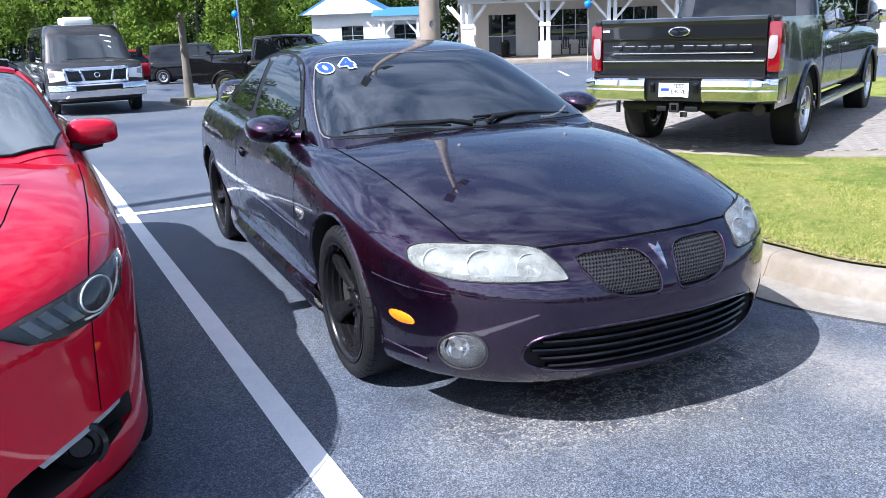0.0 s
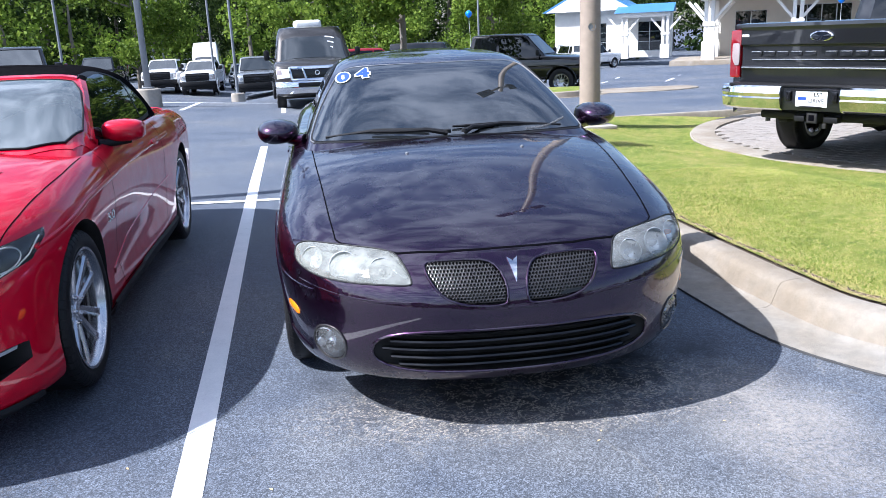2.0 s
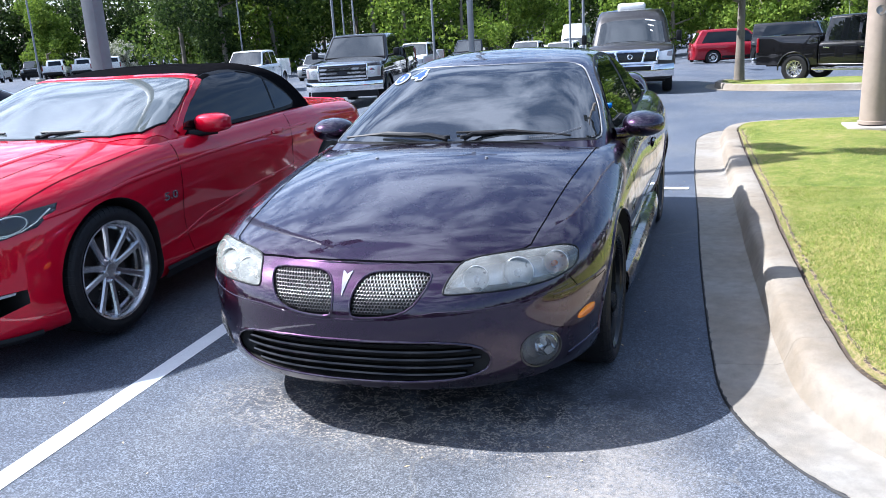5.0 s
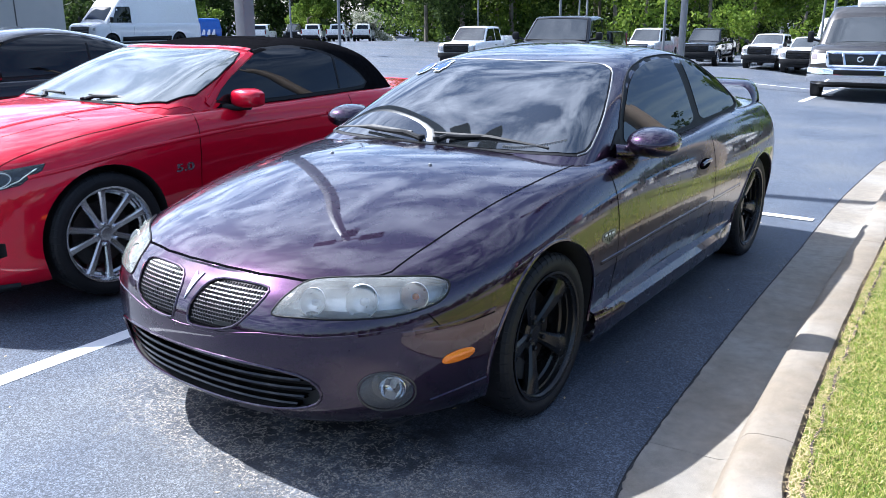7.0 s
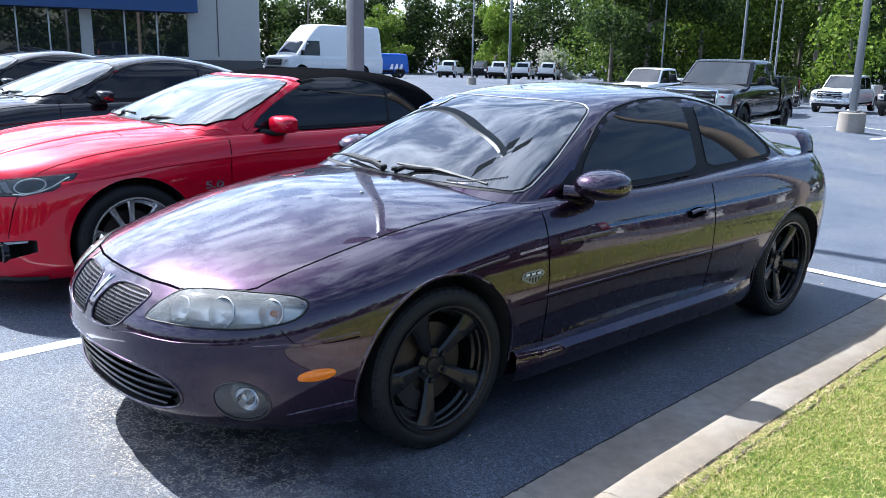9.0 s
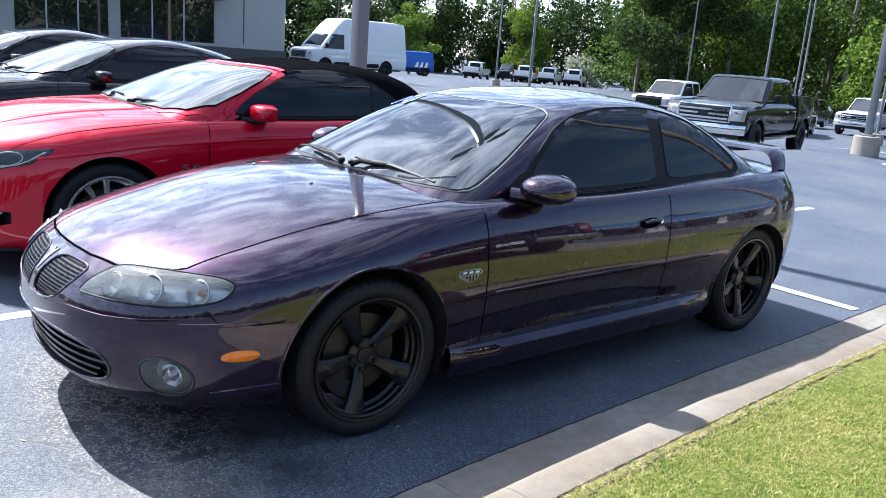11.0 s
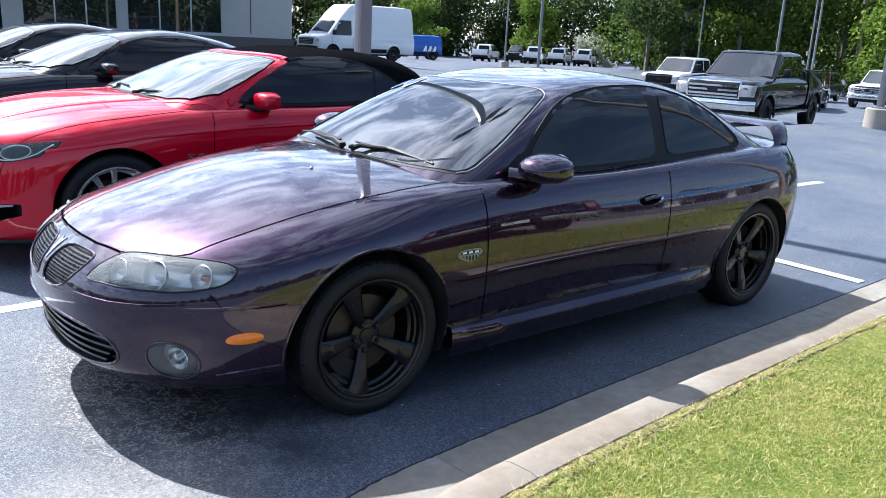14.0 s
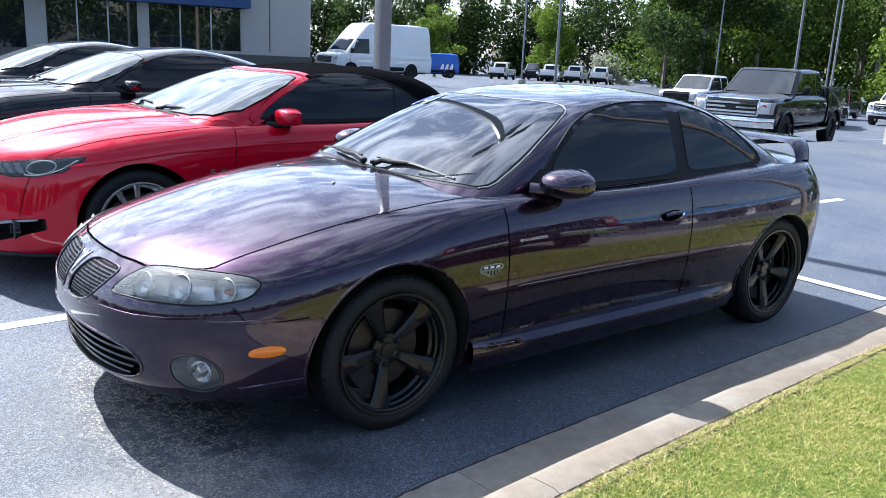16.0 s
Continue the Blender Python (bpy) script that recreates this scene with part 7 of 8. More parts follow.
def van(name, m, paint, label, length=6.0, width=1.0, height=2.1, base=3.7, nose=0.95, high=False, cargo=False, category="van", mark=False):
    """A one-box van: nose towards -y, origin under the front axle."""
    car = thing(name, m, label, category, "parked vans")
    W, r = width, 0.37
    yf, yr = -nose, length - nose
    lv = [(0.36, W * 0.90, yf + 0.08, yr, 0.35, 0.15, 3.5, 5.0), (0.46, W * 0.97, yf, yr, 0.35, 0.15, 3.5, 5.0), (0.80, W, yf, yr, 0.35, 0.15, 3.5, 5.0),
          (1.08, W, yf + 0.04, yr, 0.36, 0.15, 3.5, 5.0), (1.20, W * 0.97, yf + 0.22, yr, 0.36, 0.15, 3.5, 5.0)]
    whole = shell(lv, [(yf + 0.2, 0.0), (yf + 0.5, 0.06), (yf + 1.4, 0.06), (yr - 0.2, 0.03), (yr, 0.0)], 3.0, 3, (12, 30, 8), 10)
    bvh = tree_of(whole)
    cut = []
    for y in (0.0, base):
        cut += [arch_cutter(y, r, r + 0.07, 0.5, 1.5, 26), arch_cutter(y, r, r + 0.07, -1.5, -0.5, 26)]
    body = carve(whole, cut)
    body_part("lower_body", body, two_tone(body, bvh, paint, UNDERBODY), car)
    y0 = yf + (0.75 if not high else 0.50)
    rake = 0.72 if not high else 1.50
    top = soft_box_shell(W * 0.965, y0, yr, 1.12, height, y0 + rake, yr - 0.10, W * (0.80 if not high else 0.84), crown=0.05, af=0.40, ar=0.2)
    cvh = tree_of(top)
    part("upper_body", top, paint, car, sharp=45)
    zg, zt = 1.24, min(height - 0.24, 1.95)
    back = y0 + rake + (0.10 if high else 0.62)
    f = (zt - 1.12) / (height - 1.12)
    part("windshield", laid(cvh, [(-0.80 * W, y0 + rake * 0.17), (0.80 * W, y0 + rake * 0.17), (0.72 * W, y0 + rake * f), (-0.72 * W, y0 + rake * f)], "z", 1, 0.008, 0.008, 0.12), TRUCK_GLASS, car)
    for s in (1, -1):
        part("front_window", laid(cvh, [(y0 + rake * 0.35, zg), (y0 + rake * f + 0.12, zt), (back, zt), (back, zg)], "x", s, 0.006, 0.006, 0.12), TINT, car)
        if not cargo:
            ya, yb, i = y0 + rake + 0.72, yr - 0.35, 0
            while ya < yb - 0.7:
                part("side_window", laid(cvh, [(ya, zg), (ya, zt), (ya + 1.0, zt), (ya + 1.0, zg)], "x", s, 0.006, 0.006, 0.12), TINT, car)
                ya += 1.1
        for yy in (y0 + 0.40, back + 0.08):
            part("door_gap", ribbon(bvh, [(yy, 1.17), (yy, 0.45)], "x", s, 0.010, 0.002, 0.08), GAP, car)
        part("side_rail", ribbon(bvh, [(0.55, 0.52), (base - 0.5, 0.52)], "x", s, 0.20 if high else 0.10, 0.0, 0.2, height=0.02), BLACK_TRIM, car)
        for k in range(3 if mark else 0):
            part("side_mark", laid(bvh, [(2.05 + 0.38 * k, 0.68), (2.22 + 0.38 * k, 1.08), (2.36 + 0.38 * k, 1.08), (2.34 + 0.38 * k, 0.68)], "x", s, 0.006, 0.002, 0.08), STICKER_WHITE, car, "plain white slanted mark")
        hl = part("headlamp", laid(bvh, [(s * 0.60 * W, 0.84), (s * 0.94 * W, 0.80), (s * 0.95 * W, 1.06), (s * 0.64 * W, 1.03)], "y", -1, 0.006, 0.01, 0.05), LAMP_WHITE, car)
        part("turn_lens", laid(bvh, [(s * 0.82 * W, 0.92), (s * 0.93 * W, 0.90), (s * 0.94 * W, 1.03), (s * 0.84 * W, 1.02)], "y", -1, 0.012, 0.004, 0.05), LENS_PINK if not high else LAMP_SHELL, hl)
        part("fog_lamp", laid(bvh, oval(s * 0.72 * W, 0.60, 0.05, 0.05, 12), "y", -1, 0.02, 0.01, 0.03), LAMP_WHITE, car)
        mir = part("door_mirror", bm_box(None, (s * (W + 0.06), y0 + 0.34, 1.24), (s * (W + 0.20), y0 + 0.45, 1.50), 0.05), BLACK_TRIM, car)
        part("mirror_arm", bm_tube([(s * W * 0.9, y0 + 0.42, 1.26), (s * (W + 0.12), y0 + 0.41, 1.32)], 0.022, 8), BLACK_TRIM, mir)
        part("tail_lamp", laid(bvh, [(s * 0.88 * W, 0.80), (s * 0.98 * W, 0.80), (s * 0.98 * W, 1.14), (s * 0.88 * W, 1.14)], "y", 1, 0.006, 0.008, 0.05), RED_LENS, car)
    gr = part("grille", laid(bvh, [(-0.60 * W, 0.76), (0.60 * W, 0.76), (0.62 * W, 1.06), (-0.62 * W, 1.06)], "y", -1, 0.006, 0.008, 0.06), BLACK_GLOSS, car)
    if high:
        for k in range(4):
            part("grille_bar", edge_tube(bvh, [(-0.55, 0.80 + 0.07 * k), (0.55, 0.80 + 0.07 * k)], "y", -1, 0.014, 0.012, 0.1, False, 6), GALV, gr)
        part("bumper_cover", ribbon(bvh, [(-0.9, 0.56), (0, 0.56), (0.9, 0.56)], "y", -1, 0.26, 0.0, 0.1, height=0.04), BLACK_TRIM, car)
    else:
        part("grille_surround", edge_tube(bvh, [(-0.60 * W, 0.77), (0.60 * W, 0.77), (0.64 * W, 1.06), (-0.64 * W, 1.06)], "y", -1, 0.040, 0.012, 0.06, n=8), CHROME, gr)
        for u0, u1 in ((-0.36, -0.29), (0.36, 0.29)):
            part("grille_bar", edge_tube(bvh, [(u0, 1.05), (u1, 0.78)], "y", -1, 0.034, 0.012, 0.06, False, 8), CHROME, gr)
        part("grille_emblem", edge_tube(bvh, oval(0, 0.925, 0.055, 0.050, 14), "y", -1, 0.012, 0.02, 0.03), CHROME, gr)
        rows = []
        for k in range(17):
            u = 2 * k / 16 - 1
            y = yf - 0.14 + 0.18 * abs(u) ** 4
            x = u * W * 0.99
            rows.append([(x, y + 0.14, 0.42), (x, y + 0.02, 0.44), (x, y, 0.52), (x, y, 0.66), (x, y + 0.03, 0.73), (x, y + 0.14, 0.74)])
        bp = part("front_bumper", bm_grid(rows), CHROME, car, "chrome front bumper")
        part("bumper_intake", bm_box(None, (-0.50, yf - 0.150, 0.60), (0.50, yf - 0.13, 0.70), 0.01), BLACK_TRIM, bp)
        part("roof_unit", bm_box(None, (-0.36, y0 + rake + 0.5, height - 0.02), (0.36, y0 + rake + 1.4, height + 0.20), 0.08, seg=3), WHITE_PLASTIC, car, "white roof air-conditioning unit")
        for k in range(3):
            part("window_writing_bar", laid(cvh, [(0.36 + 0.06 * k, y0 + 0.52 - 0.10 * k), (0.60 - 0.03 * k, y0 + 0.50 - 0.10 * k), (0.60 - 0.03 * k, y0 + 0.52 - 0.10 * k), (0.36 + 0.06 * k, y0 + 0.54 - 0.10 * k)], "z", 1, 0.011, 0.001, 0.08), STICKER_WHITE, car)
    for y in (0.0, base):
        for s in (-1, 1):
            wheel(car, pose(s * (W - 0.15), y, r), r, r * 0.58, 0.24, ALLOY if not high else WHEEL_BLACK, face=s, spokes=6, disc=False, lugs=False, n=26)
    part("underbody", bm_box(None, (-W * 0.8, -0.5, 0.28), (W * 0.8, yr - 0.3, 0.42), 0.02), UNDERBODY, car)
    return car


def suv(name, m, paint, label, length=4.7, width=0.93, height=1.72, base=2.8, boxy=False, category="car"):
    """A two-box car for the rows further off."""
    car = thing(name, m, label, category, "parked cars")
    W, r = width, 0.35
    yf, yr = -0.88, length - 0.88
    lv = [(0.26, W * 0.90, yf + 0.1, yr, 0.4, 0.3, 3.0, 4.0), (0.36, W * 0.98, yf, yr, 0.42, 0.3, 3.0, 4.0), (0.62, W, yf - 0.02, yr, 0.42, 0.3, 3.0, 4.0),
          ([(yf, 0.86), (0.6, 0.92), (yr, 0.95)], W * 0.985, yf + 0.03, yr, 0.42, 0.3, 3.0, 4.0), ([(yf, 0.96), (0.6, 1.04), (yr, 1.06)], W * 0.90, yf + 0.12, yr - 0.02, 0.42, 0.3, 3.0, 4.0)]
    whole = shell(lv, [(yf + 0.1, 0.0), (yf + 0.4, 0.03), (0.6, 0.05), (yr - 0.3, 0.03), (yr, 0.0)], 3.0, 3, (12, 26, 8), 10)
    bvh = tree_of(whole)
    cut = []
    for y in (0.0, base):
        cut += [arch_cutter(y, r, r + 0.05, 0.5, 1.4, 24), arch_cutter(y, r, r + 0.05, -1.4, -0.5, 24)]
    body = carve(whole, cut)
    body_part("body", body, two_tone(body, bvh, paint, UNDERBODY), car)
    y0 = 0.30
    rake = 0.85 if not boxy else 0.45
    cab = greenhouse(W * 0.915, W * 0.74, y0, yr - 0.05, 0.95, height - 0.02, y0 + rake, yr - (0.45 if not boxy else 0.12))
    cvh = tree_of(cab)
    part("roof", cab, paint, car, sharp=45)
    zg, zt = 1.07, height - 0.12
    part("windshield", laid(cvh, [(-0.79 * W, y0 + 0.15), (0.79 * W, y0 + 0.15), (0.67 * W, y0 + rake * 0.90), (-0.67 * W, y0 + rake * 0.90)], "z", 1, 0.006, 0.006, 0.12), TRUCK_GLASS, car)
    part("rear_window", laid(cvh, [(-0.62 * W, zg + 0.05), (0.62 * W, zg + 0.05), (0.54 * W, zt - 0.02), (-0.54 * W, zt - 0.02)], "y", 1, 0.006, 0.006, 0.12), TINT, car)
    for s in (1, -1):
        ym = y0 + rake + 0.45
        part("front_window", laid(cvh, [(y0 + 0.32, zg), (y0 + rake, zt), (ym, zt), (ym, zg)], "x", s, 0.006, 0.006, 0.12), TINT, car)
        part("rear_side_window", laid(cvh, [(ym + 0.07, zg), (ym + 0.07, zt), (yr - 0.75, zt), (yr - 0.45, zg)], "x", s, 0.006, 0.006, 0.12), TINT, car)
        hl = part("headlamp", laid(bvh, [(s * 0.55 * W, 0.76), (s * 0.92 * W, 0.78), (s * 0.94 * W, 0.90), (s * 0.58 * W, 0.88)], "y", -1, 0.006, 0.01, 0.05), LAMP_WHITE, car)
        part("tail_lamp", laid(bvh, [(s * 0.78 * W, 0.70), (s * 0.96 * W, 0.70), (s * 0.94 * W, 0.94), (s * 0.78 * W, 0.94)], "y", 1, 0.006, 0.01, 0.05), RED_LENS, car)
        part("door_mirror", bm_box(None, (s * (W - 0.03), y0 + 0.38, 1.04), (s * (W + 0.14), y0 + 0.50, 1.17), 0.03), BLACK_TRIM, car)
        part("sill_cladding", ribbon(bvh, [(0.42, 0.36), (base - 0.42, 0.36)], "x", s, 0.14, 0.0, 0.2, height=0.012), BLACK_TRIM, car)
    gr = part("grille", laid(bvh, [(-0.50 * W, 0.60), (0.50 * W, 0.60), (0.54 * W, 0.86), (-0.54 * W, 0.86)], "y", -1, 0.006, 0.01, 0.06), BLACK_GLOSS, car)
    for k in range(2):
        part("grille_bar", edge_tube(bvh, [(-0.48 * W, 0.68 + 0.10 * k), (0.48 * W, 0.68 + 0.10 * k)], "y", -1, 0.015, 0.014, 0.1, False, 6), CHROME, gr)
    part("bumper_intake", laid(bvh, [(-0.6 * W, 0.38), (0.6 * W, 0.38), (0.56 * W, 0.50), (-0.56 * W, 0.50)], "y", -1, 0.006, 0.01, 0.06), BLACK_TRIM, car)
    for y in (0.0, base):
        for s in (-1, 1):
            wheel(car, pose(s * (W - 0.12), y, r), r, r * 0.64, 0.22, ALLOY, face=s, spokes=5, disc=False, lugs=False, n=24, twin=True)
    part("underbody", bm_box(None, (-W * 0.8, -0.5, 0.20), (W * 0.8, yr - 0.3, 0.34), 0.02), UNDERBODY, car)
    return car


def stand(x, y, turn):
    """A pose on the lot."""
    return pose(x, y, ground_z(x, y), 0, 0, turn)


near_truck = pickup("pickup_truck", pose(8.73, 6.11, 0.0, 0, 0, 118.8), GREY_PAINT, "dark grey metallic crew-cab pickup with chrome bumper on a paved pad", base=4.06, bed=2.0, width=0.995, height=2.0, r=0.415, near=True)
tail_detail(near_truck, 4.06, 0.995)
pickup("pickup_truck", stand(7.4, 23.2, 60), BLACK_PAINT, "shiny black crew-cab pickup with bright wheels on the lot", base=4.06, bed=2.0, height=1.98, r=0.42)
pickup("pickup_truck", stand(-7.8, 15.9, 12), BLACK_PAINT, "lifted black extended-cab pickup with chrome grille and black wheels", base=3.70, bed=1.95, height=1.86, lift=0.06, r=0.43, wheel_mat=WHEEL_BLACK, crew=False)
van("passenger_van", stand(-0.95, 18.2, 5), SLATE_PAINT, "brown-grey passenger van with chrome grille and a white roof unit", 6.1, 1.06, 2.04, 3.71)
van("cargo_van", stand(-33.0, 19.3, 5), WHITE_PAINT, "white high-roof cargo van beside the grey building", 6.3, 1.0, 2.72, 3.9, high=True, cargo=True)
van("delivery_van", stand(-50.7, 36.2, -25), BLUE_PAINT, "small blue delivery van with a white mark", 4.6, 0.9, 1.85, 2.9, high=True, cargo=True, mark=True)


# ---- lamp posts ----
def tan_pole():
    x, y = 3.08, 7.60
    z = lawn_z(x, y)
    pole = thing("light_pole", pose(x, y, z - 0.03), "tall tan steel light pole on a concrete footing", "light pole", "light poles")
    pad = bm_box(None, (-0.31, -0.31, 0), (0.31, 0.31, 0.055), 0.015)
    part("footing", pad, BASE_CONC, pole, "pale square concrete footing")
    part("pole_shaft", bm_lathe([(0.07, 0.0), (0.07, 0.150), (2.0, 0.142), (5.0, 0.122), (9.2, 0.095), (9.25, 0.09), (9.25, 0.0)], 32, "z"), TAN_STEEL, pole, sharp=30)
    part("base_collar", bm_lathe([(0.07, 0.165), (0.11, 0.165), (0.115, 0.15)], 32, "z"), TAN_STEEL, pole)
    cov = bm_lathe([(0.0, 0.0), (0.006, 0.045), (0.0, 0.055)], 20, "y")
    bmesh.ops.translate(cov, vec=(-0.02, -0.146, 1.42), verts=cov.verts[:])
    hh = part("hand_hole_cover", cov, GALV, pole)
    for k in range(2):
        a = radians(40 + 180 * k)
        d = Vector((math.cos(a), math.sin(a), 0))
        arm = part("lamp_arm", bm_tube([d * 0.08 + Vector((0, 0, 8.9)), d * 0.55 + Vector((0, 0, 9.05))], 0.04, 10), TAN_STEEL, pole)
        bm = bm_box(None, (0.5, -0.13, 9.02), (1.12, 0.13, 9.09), 0.02)
        bmesh.ops.rotate(bm, cent=(0, 0, 0), matrix=Matrix.Rotation(a, 3, "Z"), verts=bm.verts[:])
        part("lamp_head", bm, BLACK_TRIM, arm)


def grey_post(x, y, height, width=0.15, footing=0.0, square=True, name="light_pole", z=None, lamp=True):
    z = ground_z(x, y) if z is None else z
    pole = thing(name, pose(x, y, z), "grey steel car park light pole" + (" on round concrete base" if footing else ""), "light pole", "light poles")
    if footing:
        part("footing", bm_lathe([(-0.05, 0.0), (-0.05, 0.31), (footing - 0.02, 0.30), (footing, 0.28), (footing, 0.0)], 28, "z"), BASE_CONC, pole, "rough concrete drum footing")
    part("base_plate", bm_box(None, (-width, -width, footing), (width, width, footing + 0.04), 0.01), GALV, pole)
    if square:
        part("pole_shaft", bm_box(None, (-width / 2, -width / 2, footing), (width / 2, width / 2, height), 0.012), GALV, pole)
    else:
        part("pole_shaft", bm_tube([(0, 0, footing), (0, 0, height)], [width / 2, width * 0.35], 14), GALV, pole)
    if lamp:
        for turn in (35, 125, 215) if square else (300,):
            m = Matrix.Rotation(radians(turn), 4, "Z")
            arm = part("lamp_arm", bm_tube([m @ Vector((0.05, 0, height - 0.12)), m @ Vector((0.42, 0, height - 0.08))], 0.035, 8), GALV, pole)
            head = bm_box(None, (0.35, -0.20, height - 0.14), (1.0, 0.20, height - 0.02), 0.02)
            bmesh.ops.transform(head, matrix=m, verts=head.verts[:])
            part("lamp_head", head, BLACK_TRIM, arm)
    return pole


tan_pole()
grey_post(-5.07, 3.75, 8.5, 0.155, 0.0)
grey_post(-5.20, 18.2, 8.5, 0.14, 0.46)
for x, y, h in ((-6.5, 41.0, 8.5), (-4.6, 33.5, 8.5), (-22.0, 23.6, 8.0), (-39.8, 38.0, 8.0), (-12.5, 36.0, 8.5), (-20.0, 43.0, 8.5), (-16.5, 33.0, 8.5), (-11.0, 52.0, 9.0), (-24.0, 50.0, 9.0), (-14.0, 64.0, 9.0), (-33.0, 51.0, 9.0), (8.8, 47.0, 9.0)):
    grey_post(x, y, h, 0.13, 0.5 if y < 40 else 0.0, square=False)

# ---- round paved pad with a concrete rim ----
PAVER = concrete("grey_pavers", (0.26, 0.235, 0.21), 0.25, 0.4, 0.3)


def paved_pad():
    pad = thing("paved_pad", pose(PAD.x, PAD.y, 0.0), "round pad of grey-brown pavers with a pale concrete rim", "pavement", kind="structure")
    part("bedding", bm_lathe([(0.004, 0.0), (0.004, PAD_R + 0.02)], 64, "z"), BASE_CONC, pad, sharp=0)
    part("rim", bm_lathe([(0.0, PAD_R - 0.30), (0.030, PAD_R - 0.30), (0.034, PAD_R - 0.27), (0.034, PAD_R - 0.03), (0.028, PAD_R), (-0.03, PAD_R + 0.01)], 72, "z"), KERB_MAT, pad)
    bx, by, g = 0.205, 0.104, 0.006
    me = bpy.data.meshes.new("paver")
    b = bm_box(None, (-bx / 2 + g / 2, -by / 2 + g / 2, 0.004), (bx / 2 - g / 2, by / 2 - g / 2, 0.030), 0.004, seg=1)
    b.to_mesh(me)
    b.free()
    me.materials.append(PAVER)
    spots = []
    row = 0
    y = -PAD_R
    while y < PAD_R:
        x = -PAD_R + (bx / 2 if row % 2 else 0)
        while x < PAD_R:
            if math.hypot(x, y) < PAD_R - 0.36:
                spots.append((x, y))
            x += bx
        y += by
        row += 1
    spots.sort(key=lambda p: (p[0] + 2.4) ** 2 + (p[1] + 1.6) ** 2)
    rest = bmesh.new()
    rng = random.Random(3)
    for i, (x, y) in enumerate(spots):
        z = rng.uniform(-0.002, 0.002)
        if i < 290:
            ob = new("paver", me)
            ob.parent = pad
            ob.matrix_basis = pose(x, y, z, rng.uniform(-0.5, 0.5), rng.uniform(-0.5, 0.5), rng.uniform(-0.8, 0.8))
        else:
            q = [rest.verts.new((x + sx * (bx - g) / 2, y + sy * (by - g) / 2, 0.030 + z)) for sx, sy in ((-1, -1), (1, -1), (1, 1), (-1, 1))]
            rest.faces.new(q)
            lo = [rest.verts.new((v.co.x, v.co.y, 0.004)) for v in q]
            for k in range(4):
                rest.faces.new((q[k], lo[k], lo[(k + 1) % 4], q[(k + 1) % 4]))
    part("pavers", rest, PAVER, pad, sharp=None)["kind"] = "stuff"


# ---- planted island behind ----
def island():
    poly = [(1.0, 18.9), (2.3, 17.7), (4.2, 17.1), (5.9, 16.9), (7.0, 18.4), (6.8, 22.6), (4.0, 24.2), (1.6, 24.6)]
    ring = rounded(poly, 2)
    isl = thing("kerbed_island", pose(0, 0, 0), "kerbed grass island with a young tree", "kerb", kind="structure")
    pts = [Vector(p) for p in ring]
    n = len(pts)
    c = sum(pts, Vector((0, 0))) / n
    rows = []
    for p in pts:
        d = (p - c).normalized()
        rows.append([(*(p + d * o), ground_z(*(p + d * o)) + z) for o, z in ((0.35, 0.006), (0.10, 0.004), (0.07, 0.13), (0.04, 0.15), (-0.08, 0.15), (-0.10, 0.12))])
    part("kerb_stone", bm_grid(rows, close_u=True), KERB_MAT, isl)
    inner = [p + (c - p).normalized() * 0.09 for p in pts]
    grid = [Vector((float(x), float(y))) for x in np.arange(1, 7, 0.4) for y in np.arange(17, 25, 0.4)]
    grid = [g for g in grid if (g - c).length < 2.4]
    vs, _, fs, _, _, _ = delaunay_2d_cdt(inner + grid, [(i, (i + 1) % n) for i in range(n)], [], 1, 1e-4)
    me = from_arrays("island_lawn", [(v.x, v.y, ground_z(v.x, v.y) + 0.14 + 0.05 * max(0, 1 - (v - c).length / 3)) for v in vs], [tuple(f) for f in fs])
    part_mesh("island_lawn", me, LAWN, isl, sharp=0)
    # pale concrete apron at the island's end
    bm = bm_lathe([(0.0, 0.0), (0.0, 1.5), (-0.02, 1.52)], 32, "z")
    bmesh.ops.scale(bm, vec=(1.2, 0.8, 1), verts=bm.verts[:])
    for v in bm.verts:
        v.co = (v.co.x + 8.0, v.co.y + 18.6, ground_z(v.co.x + 8.0, v.co.y + 18.6) + 0.03 + v.co.z)
    tagged(part("concrete_apron", bm, KERB_MAT, None), "pale round concrete apron in the drive", "pavement", kind="structure")


paved_pad()
island()


# ---- trees ----
def leaf_material(name, dark, mid, light):
    m, nt, b = material(name)
    geo = nt.nodes.new("ShaderNodeNewGeometry")
    big = noise_of(nt, 0.45, 4, 0.6)
    tone = mix_of(nt, 0.5, big, geo.outputs["Random Per Island"])
    col = ramp_of(nt, tone, [(0.22, dark), (0.5, mid), (0.78, light)])
    nt.links.new(col, b.inputs["Base Color"])
    set_in(b, Roughness=0.65, Specular_IOR_Level=0.15)
    tr = nt.nodes.new("ShaderNodeBsdfTranslucent")
    nt.links.new(col, tr.inputs[0])
    mx = nt.nodes.new("ShaderNodeMixShader")
    mx.inputs[0].default_value = 0.4
    nt.links.new(b.outputs[0], mx.inputs[1])
    nt.links.new(tr.outputs[0], mx.inputs[2])
    nt.links.new(mx.outputs[0], nt.nodes["Material Output"].inputs[0])
    return m


LEAF_BRIGHT = leaf_material("bright_leaves", (0.055, 0.10, 0.012), (0.12, 0.19, 0.022), (0.22, 0.29, 0.045))
LEAF_DARK = leaf_material("dark_leaves", (0.012, 0.026, 0.008), (0.032, 0.058, 0.013), (0.085, 0.125, 0.027))
